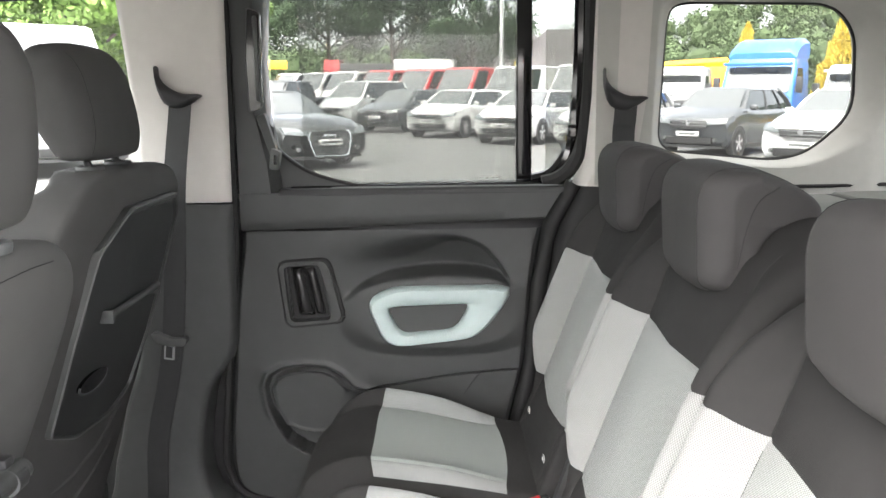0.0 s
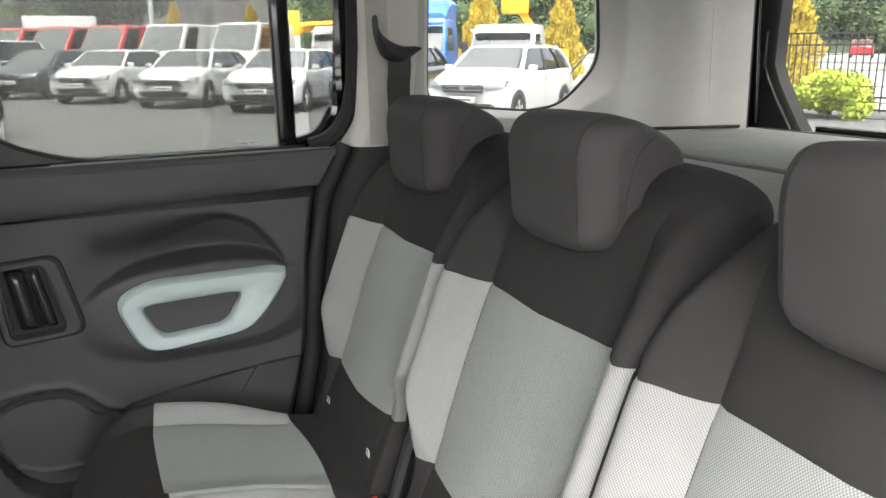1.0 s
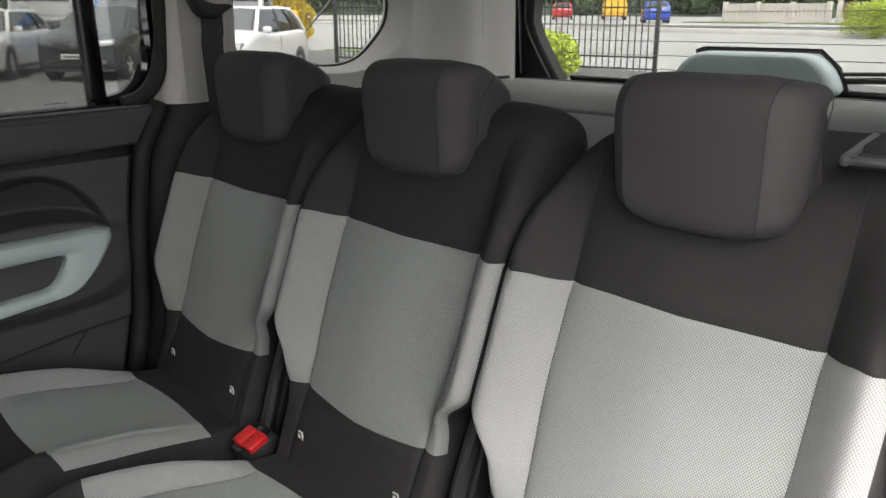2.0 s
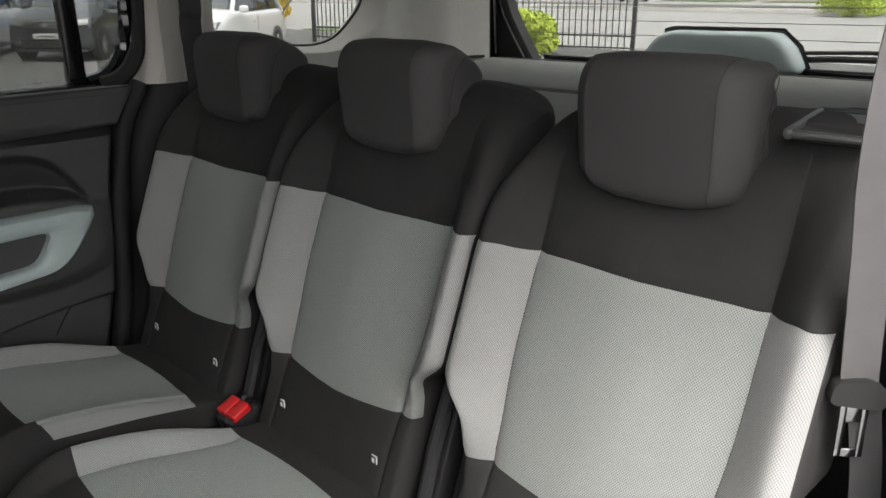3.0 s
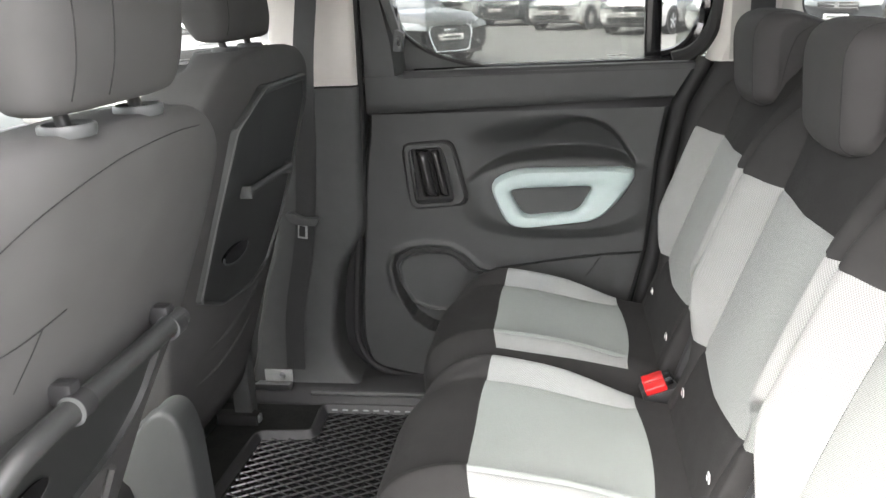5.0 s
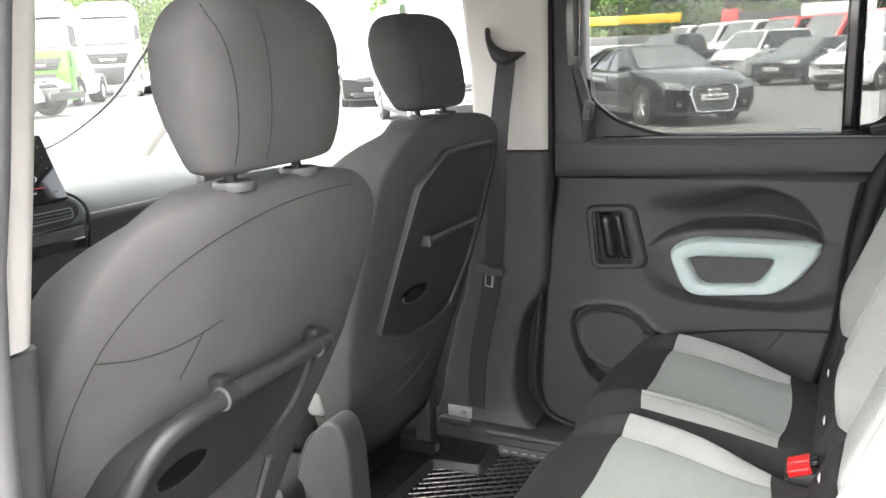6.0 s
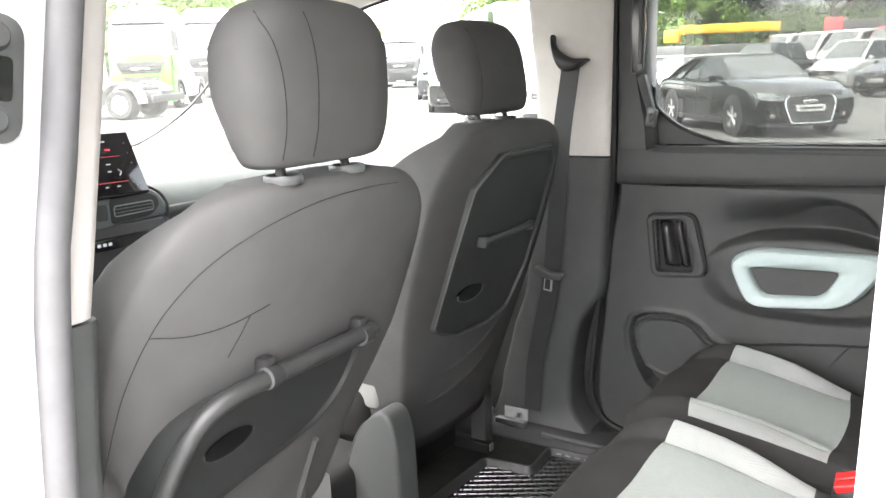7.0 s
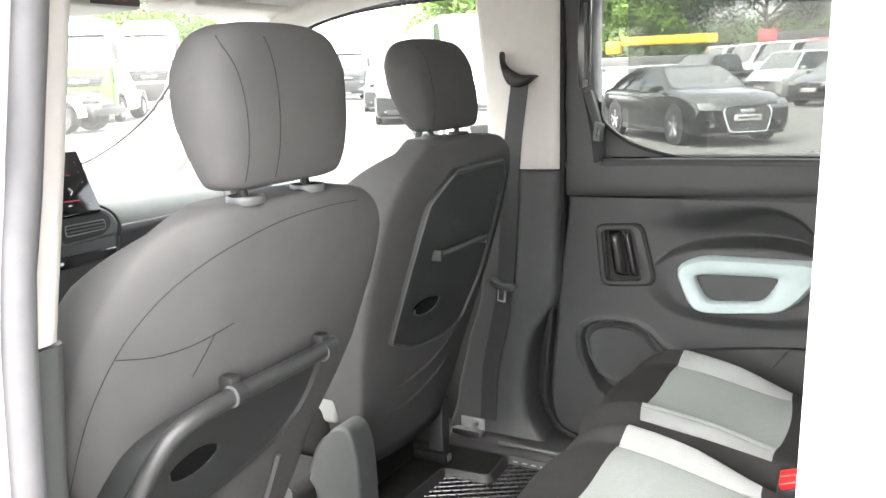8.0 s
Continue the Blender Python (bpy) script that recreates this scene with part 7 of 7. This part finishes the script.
def cone_tree(x, y, h, r, seed):
    e = base("thuja", (0, 0, 0), "golden conical thuja standing between the vehicles", "tree", "golden thujas")
    part("trunk", tube([(0, 0, 0), (0, 0, h * 0.5), (0, 0, h * 0.9)], 0.07, 7), BARK, e)
    rng = np.random.default_rng(seed)
    n = 9000
    z = rng.uniform(0.02, 1.0, n)
    a = rng.uniform(0, 2 * math.pi, n)
    lobes = 1 + 0.22 * np.sin(a * 5 + z * 9 + seed) + 0.15 * np.sin(z * 31 + a * 2)
    w = r * np.clip(1.15 * (1 - z) ** 0.75, 0.02, 0.95) * np.minimum(1, 0.5 + z * 6) * lobes * rng.uniform(0.55, 1.0, n) ** 0.5
    c = np.stack([w * np.cos(a), w * np.sin(a), z * h + rng.normal(0, 0.06, n)], axis=1)
    up = np.stack([np.cos(a) * 0.35, np.sin(a) * 0.35, np.ones(n)], axis=1) + rng.normal(0, 0.3, (n, 3))
    up /= np.linalg.norm(up, axis=1)[:, None]
    side = np.cross(up, rng.normal(size=(n, 3)))
    side /= np.linalg.norm(side, axis=1)[:, None]
    s = rng.uniform(0.07, 0.17, n)[:, None]
    quad = np.stack([c - up * s * 0.6, c + side * s * 0.3, c + up * s, c - side * s * 0.3], axis=1).reshape(-1, 3)
    leaf_part("crown", e, ([tuple(q) for q in quad], [(4 * i, 4 * i + 1, 4 * i + 2, 4 * i + 3) for i in range(n)]), LEAF[2])
    e.matrix_basis = stand(x, y)


def shrub(x, y, r, seed, z=0.0):
    e = base("shrub", (0, 0, 0), "low rounded yellow-green shrub by the road", "shrub", "roadside shrubs")
    rng = random.Random(seed)
    part("stem", tube([(0, 0, 0), (0.05, 0, r * 0.5), (0, 0.05, r)], 0.04, 6), BARK, e)
    spots = [(r * 0.75 * rng.uniform(-1, 1), r * 0.75 * rng.uniform(-1, 1), r * rng.uniform(0.25, 1.0), r * rng.uniform(0.25, 0.45)) for _ in range(34)]
    leaf_part("foliage", e, leaves(spots, 0.09, 330, seed), LEAF[4])
    e.matrix_basis = stand(x, y, 0, z)


def far_woods():
    """A wooded ridge all round, in one piece."""
    rng = random.Random(5)
    verts, faces, spots = [], [], []
    ico = bmesh.new()
    bmesh.ops.create_icosphere(ico, subdivisions=1, radius=0.55)
    iv = [v.co.copy() for v in ico.verts]
    fc = [[v.index for v in f.verts] for f in ico.faces]
    ico.free()
    for k in range(1800):
        a = radians(rng.uniform(-35, 170))
        d = rng.uniform(120, 250)
        if 116 < math.degrees(a) < 134:
            continue
        ridge = 4 + 26 * smooth(95, 45, math.degrees(a)) * smooth(-10, 30, math.degrees(a)) + 9 * smooth(132, 142, math.degrees(a))
        zb = ridge * smooth(115, 240, d)
        r = rng.uniform(2.2, 4.4)
        c = Vector((d * math.cos(a), d * math.sin(a), zb + rng.uniform(1.5, 5.5)))
        i0 = len(verts)
        spots.append((c.x, c.y, c.z, r * 1.1))
        for v in iv:
            n = noise.noise(v * 1.7 + c) * 0.55 + noise.noise(v * 4.1 + c) * 0.28
            verts.append(c + Vector((v.x, v.y, v.z * 1.25)) * r * (1 + n))
        faces.extend([[i0 + q for q in f] for f in fc])
    blades = leaves(spots, 0.66, 270, 8, 0.95)
    i0 = len(verts)
    verts.extend(Vector(v) for v in blades[0])
    faces.extend([i0 + q for q in f] for f in blades[1])
    me = bpy.data.meshes.new("far_woods")
    me.from_pydata([tuple(v) for v in verts], [], faces)
    me.materials.append(LEAF[3])
    w = tagged(new("far_woods", me), "distant wooded hills behind the car park", "woods", kind="stuff")
    w.matrix_basis = OUT
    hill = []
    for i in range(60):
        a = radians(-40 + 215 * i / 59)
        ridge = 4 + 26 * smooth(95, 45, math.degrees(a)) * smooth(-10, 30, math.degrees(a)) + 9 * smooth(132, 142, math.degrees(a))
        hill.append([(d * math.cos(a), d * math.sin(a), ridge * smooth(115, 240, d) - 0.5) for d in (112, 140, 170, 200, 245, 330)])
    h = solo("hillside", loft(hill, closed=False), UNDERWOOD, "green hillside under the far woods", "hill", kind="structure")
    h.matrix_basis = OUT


def house(x, y, yaw, w, d, eave, ridge):
    e = base("house", (0, 0, 0), "low house with a dark tiled roof among trees", "house", "houses behind the car park")
    part("wall", box(-w / 2, w / 2, -d / 2, d / 2, 0, eave), WALLM, e)
    part("roof", loft([[(-w / 2 - 0.5, -d / 2 - 0.5, eave - 0.1), (w / 2 + 0.5, -d / 2 - 0.5, eave - 0.1), (w / 2 + 0.5, d / 2 + 0.5, eave - 0.1), (-w / 2 - 0.5, d / 2 + 0.5, eave - 0.1)], [(-w / 4, -0.1, ridge), (w / 4, -0.1, ridge), (w / 4, 0.1, ridge), (-w / 4, 0.1, ridge)]]), ROOFM, e, "dark hipped tiled roof")
    for k in (-0.3, 0.0, 0.3):
        part("window", box(k * w - 0.6, k * w + 0.6, -d / 2 - 0.03, -d / 2 + 0.02, 1.0, 2.2), CARGLASS, e)
    e.matrix_basis = stand(x, y, yaw)


def mesh_fence(ax, ay, bx, by, h, step, name="yard_fence"):
    """A bar fence with posts, rails and upright bars between two points."""
    L = math.hypot(bx - ax, by - ay)
    e = base(name, (0, 0, 0), "black steel bar fence with square posts", "fence")
    for x in (0.0, L * 0.36, L):
        part("post", box(x - 0.045, x + 0.045, -0.045, 0.045, 0, h + 0.08, 0.006), FENCEM, e)
    for z in (0.16, 0.42, h - 0.25, h):
        part("rail", box(0, L, -0.018, 0.018, z - 0.018, z + 0.018), FENCEM, e)
    n = int(L / step)
    bar = mesh_of("bar", box(-0.011, 0.011, -0.011, 0.011, 0.10, h, 0), FENCEM)
    for k in range(1, n):
        b = new("bar", bar)
        b.parent = e
        b.location = (k * step, 0, 0)
    e.matrix_basis = stand(ax, ay, math.degrees(math.atan2(by - ay, bx - ax)))
    return e


def on_wheel(kind, px, py, yaw):
    """The pose of a vehicle whose left front wheel stands at a place."""
    wb, hw = KINDS[kind][10], KINDS[kind][1] / 2
    a = radians(yaw)
    lx, ly = wb / 2, hw - 0.08
    return stand(px - (lx * math.cos(a) - ly * math.sin(a)), py - (lx * math.sin(a) + ly * math.cos(a)), yaw)


ground()
far_woods()
# the first row, nose on to the car
vehicle("saloon", "saloon_car", P_BLACK, "black saloon car with a large chrome-framed grille", stand(-3.18, 15.90, -51))
vehicle("leisure van", "leisure_van", P_SILVER, "silver leisure van parked in the row", on_wheel("leisure van", -2.55, 29.7, -121))
vehicle("hatchback", "hatchback_car", P_GREY, "dark grey hatchback parked in the row", on_wheel("hatchback", -0.69, 27.0, -121))
vehicle("hatchback", "hatchback_car", P_WHITE, "white sporty hatchback parked in the row", on_wheel("hatchback", 1.17, 23.8, -121))
vehicle("hatchback", "hatchback_car", P_WHITE, "small white hatchback with a black lower grille", on_wheel("hatchback", 3.15, 20.9, -121))
vehicle("estate", "estate_car", P_WHITE, "white estate car with chrome strips", on_wheel("estate", 5.08, 18.4, -122))
vehicle("tall hatchback", "hatchback_car", P_GREY, "dark grey tall hatchback with silver wheels", on_wheel("tall hatchback", 7.0, 16.8, -134))
vehicle("tall hatchback", "hatchback_car", P_WHITE, "white saloon-nosed car beside the fence", on_wheel("tall hatchback", 7.85, 12.95, -142))
# the second row of vans
for px, py, pm, lb in ((-10.2, 50.0, P_WHITE, "white"), (-7.9, 46.8, P_WHITE, "white"), (-5.8, 43.8, P_WHITE, "white"), (-3.6, 40.6, P_RED, "red"), (-1.5, 37.6, P_RED, "red"), (0.5, 34.7, P_RED, "red"), (2.6, 32.2, P_WHITE, "white"), (4.9, 29.2, P_WHITE, "white")):
    vehicle("low van", "delivery_van", pm, lb + " delivery van in the second row", stand(px + 1.6, py + 2.4, -122))
vehicle("pickup", "pickup_truck", P_BLACK, "black pickup truck behind the saloon", stand(-5.9, 31.5, -118))
vehicle("estate", "estate_car", P_SILVER, "silver estate car at the end of a row", stand(-9.8, 38.0, -118))
vehicle("hatchback", "hatchback_car", P_WHITE, "white car partly hidden behind the saloon", stand(-6.6, 22.5, -75))
lorry("flatbed_lorry", P_WHITE, P_WHITE, "white flatbed lorry cab behind the cars", stand(8.6, 27.2, -118), h=2.25, w=2.0)
lorry("blue_lorry", P_BLUE, P_BLUE, "bright blue lorry with a roof wind deflector", stand(10.55, 24.9, -128), deflector=True, h=2.50, w=2.3)
lorry("crane_lorry", P_WHITE, P_WHITE, "white lorry cab carrying an orange lifting boom", stand(13.3, 23.8, -134), h=2.25, w=2.3)
c = base("lifting_boom", (0, 0, 0), "orange folding lifting boom on a lorry", "crane")
part("boom_arm", tube([(0, 0, 1.2), (-1.0, 0, 2.6), (-1.9, 0, 3.6)], 0.20, 4), P_ORANGE, c)
part("boom_head", box(-2.5, -1.6, -0.3, 0.3, 3.3, 4.1, 0.05), P_ORANGE, c)
part("boom_base", box(-0.3, 0.5, -0.4, 0.4, 0.6, 2.0, 0.06), P_ORANGE, c)
c.matrix_basis = stand(17.54, 27.3, 12, -0.6)
c = base("lifting_boom", (0, 0, 0), "orange crane boom folded behind the row", "crane")
part("boom_arm", tube([(-2, 0, 2.3), (2.4, 0, 2.6)], 0.22, 4), P_ORANGE, c)
part("boom_head", box(-2.6, -1.6, -0.3, 0.3, 2.0, 3.0, 0.05), P_ORANGE, c)
part("boom_base", box(1.4, 2.6, -0.7, 0.7, 0.0, 2.4, 0.05), P_ORANGE, c)
c.matrix_basis = stand(10.5, 34.0, 5)
c = base("mobile_crane", (0, 0, 0), "yellow mobile crane with a long level boom", "crane")
part("boom_arm", box(-3.0, 2.9, -0.4, 0.4, 2.7, 3.25, 0.05), P_YELLOW, c)
part("carrier", box(-4.5, 4.0, -1.2, 1.2, 0.9, 2.0, 0.1), GREYPL, c)
part("operator_cab", box(-3.9, -3.0, -1.0, 0.2, 2.2, 3.0, 0.1), P_ORANGE, c)
for xw in (-3.4, -1.6, 1.6, 3.2):
    wheel(c, xw, -1.1, 0.6, 0.4, -1, 8)
c.matrix_basis = stand(-12.3, 52.0, 8)
# trailers and a long low shed at the back
t = base("box_trailer", (0, 0, 0), "long dark trailer with a red end", "trailer")
part("trailer_body", box(4.6, 12.0, -1.25, 1.25, 1.0, 3.35, 0.05), BLACKPL, t)
part("trailer_end", box(3.4, 4.6, -1.25, 1.25, 1.0, 3.6, 0.05), P_RED, t)
for xw in (5.2, 9.6, 11.0):
    wheel(t, xw, -1.1, 0.5, 0.3, -1, 8)
t.matrix_basis = stand(-11.6, 62, 0)
t = base("box_trailer", (0, 0, 0), "low white trailer behind the red vans", "trailer")
part("trailer_body", box(-1.9, 1.9, -1.25, 1.25, 1.0, 3.3, 0.05), P_WHITE, t)
for xw in (-1.3, 1.3):
    wheel(t, xw, -1.1, 0.5, 0.3, -1, 8)
t.matrix_basis = stand(-0.5, 52, 0)
# the lane ahead of the windscreen
tractor_unit(P_WHITE, P_GREEN, "lime green and white tractor unit facing the car", stand(-27.9, 20.2, -55), 4.15, 2.55)
tractor_unit(P_WHITE, P_WHITE, "white tractor unit in the lorry row", stand(-31.9, 27.2, -52), 4.6, 2.55)
tractor_unit(P_WHITE, P_WHITE, "white tractor unit turned away beside the green one", stand(-27.1, 14.5, 205), 3.8, 2.5)
vehicle("van", "delivery_van", P_WHITE, "white delivery van beside the lane", stand(-7.6, 14.8, -50))
vehicle("pickup", "pickup_truck", P_BLACK, "black pickup truck beside the lane", stand(-13.6, 21.6, -56))
vehicle("pickup", "pickup_truck", P_GREY, "dark pickup truck further down the lane", stand(-19.0, 28.8, -56))
tractor_unit(P_WHITE, P_GREY, "dark-fronted tractor unit far down the lane", stand(-29.6, 40.6, -56), 3.4, 2.5)
tractor_unit(P_BLACK, BLACKPL, "black tractor unit far down the lane", stand(-39.5, 53, -56), 3.5, 2.5)
vehicle("hatchback", "hatchback_car", P_NAVY, "deep blue car on the forecourt across the road", stand(52, 32.6, 38, 0.46))
vehicle("hatchback", "hatchback_car", P_RED, "red car on the forecourt across the road", stand(60, 47.5, 38, 0.46))
vehicle("van", "delivery_van", P_YELLOW, "yellow van on the forecourt across the road", stand(63, 44, 38, 0.46))

# trees, houses, lamp post
for k, (x, y, h, r, m) in enumerate(((-9.5, 72, 13, 5.0, 0), (-3.5, 70, 14, 5.5, 0), (3.0, 66, 10, 4.5, 0), (-18, 76, 13, 5.5, 0), (-15.5, 58, 9, 3.6, 1), (-14, 34, 7.5, 3.0, 1), (-30, 58, 11, 5, 1), (-72, 92, 7, 3.2, 1), (-55, 48, 11, 6, 1), (-10.5, 24, 6.0, 2.4, 1), (-60, 36, 12, 6, 1))):
    tree(x, y, h, r, LEAF[m], 20 + k, ("dark leafy tree behind the parked vans", "fresh green leafy tree beside the lane")[m], 0.21)
house(6.5, 82, 8, 13, 9, 3.2, 7.2)
house(11.8, 66, -12, 10, 9, 3.0, 6.2)
for x, y, h, r in ((8.9, 44, 3.6, 0.8), (13.6, 34, 4.1, 0.75), (16.0, 30.5, 4.3, 0.95), (20.3, 31, 4.2, 0.9), (5.6, 50, 4.0, 0.8), (20.4, 18.4, 4.5, 1.1), (21.5, 20.5, 4.5, 1.1)):
    cone_tree(x, y, h, r, int(x * 10))
shrub(14.5, 11.4, 0.80, 3)
shrub(44.0, 14.6, 1.6, 4)
p = base("lamp_post", (0, 0, 0), "tall grey lamp post behind the vans", "lamp post")
part("pole", tube([(0, 0, 0), (0, 0, 5), (0, 0, 10)], 0.12, 10), POLEM, p)
part("lamp_head", box(-0.6, 0.6, -0.12, 0.12, 9.9, 10.1, 0.04), POLEM, p)
p.matrix_basis = stand(4.2, 48)
mesh_fence(13.58, 18.2, 15.9, 9.3, 1.75, 0.15)
mesh_fence(17.6, 3.0, 19.5, -4.0, 1.75, 0.15)
b = base("gate_stay", (0, 0, 0), "slanting steel stay of the sliding gate", "gate stay")
part("stay", tube([(0, 0, 0.2), (1.6, 0, 1.8)], 0.03, 6), FENCEM, b)
b.matrix_basis = stand(12.0, 18.4, -5)
# garden walls across the road
for x, y0, y1, m, h, lb in ((59, 14.5, 22.5, BROWN, 1.35, "brown slatted garden fence across the road"), (59, 23.2, 31, WALLM, 1.3, "pale garden wall across the road"), (59, 0, 13.8, WALLM, 1.2, "pale garden wall across the road")):
    w = base("garden_fence", (0, 0, 0), lb, "fence", "fences across the road")
    part("plinth", box(x, x + 0.2, y0, y1, 0.40, 0.80), WALLM, w)
    for k in range(int((y1 - y0) / 0.3)):
        part("slat", box(x + 0.05, x + 0.10, y0 + k * 0.3, y0 + k * 0.3 + 0.26, 0.8, h + 0.5), m, w)
    for k in range(4):
        yy = y0 + (y1 - y0) * k / 3
        part("post", box(x - 0.03, x + 0.25, yy - 0.15, yy + 0.15, 0.4, h + 0.62, 0.01), WALLM, w)
    w.matrix_basis = OUT
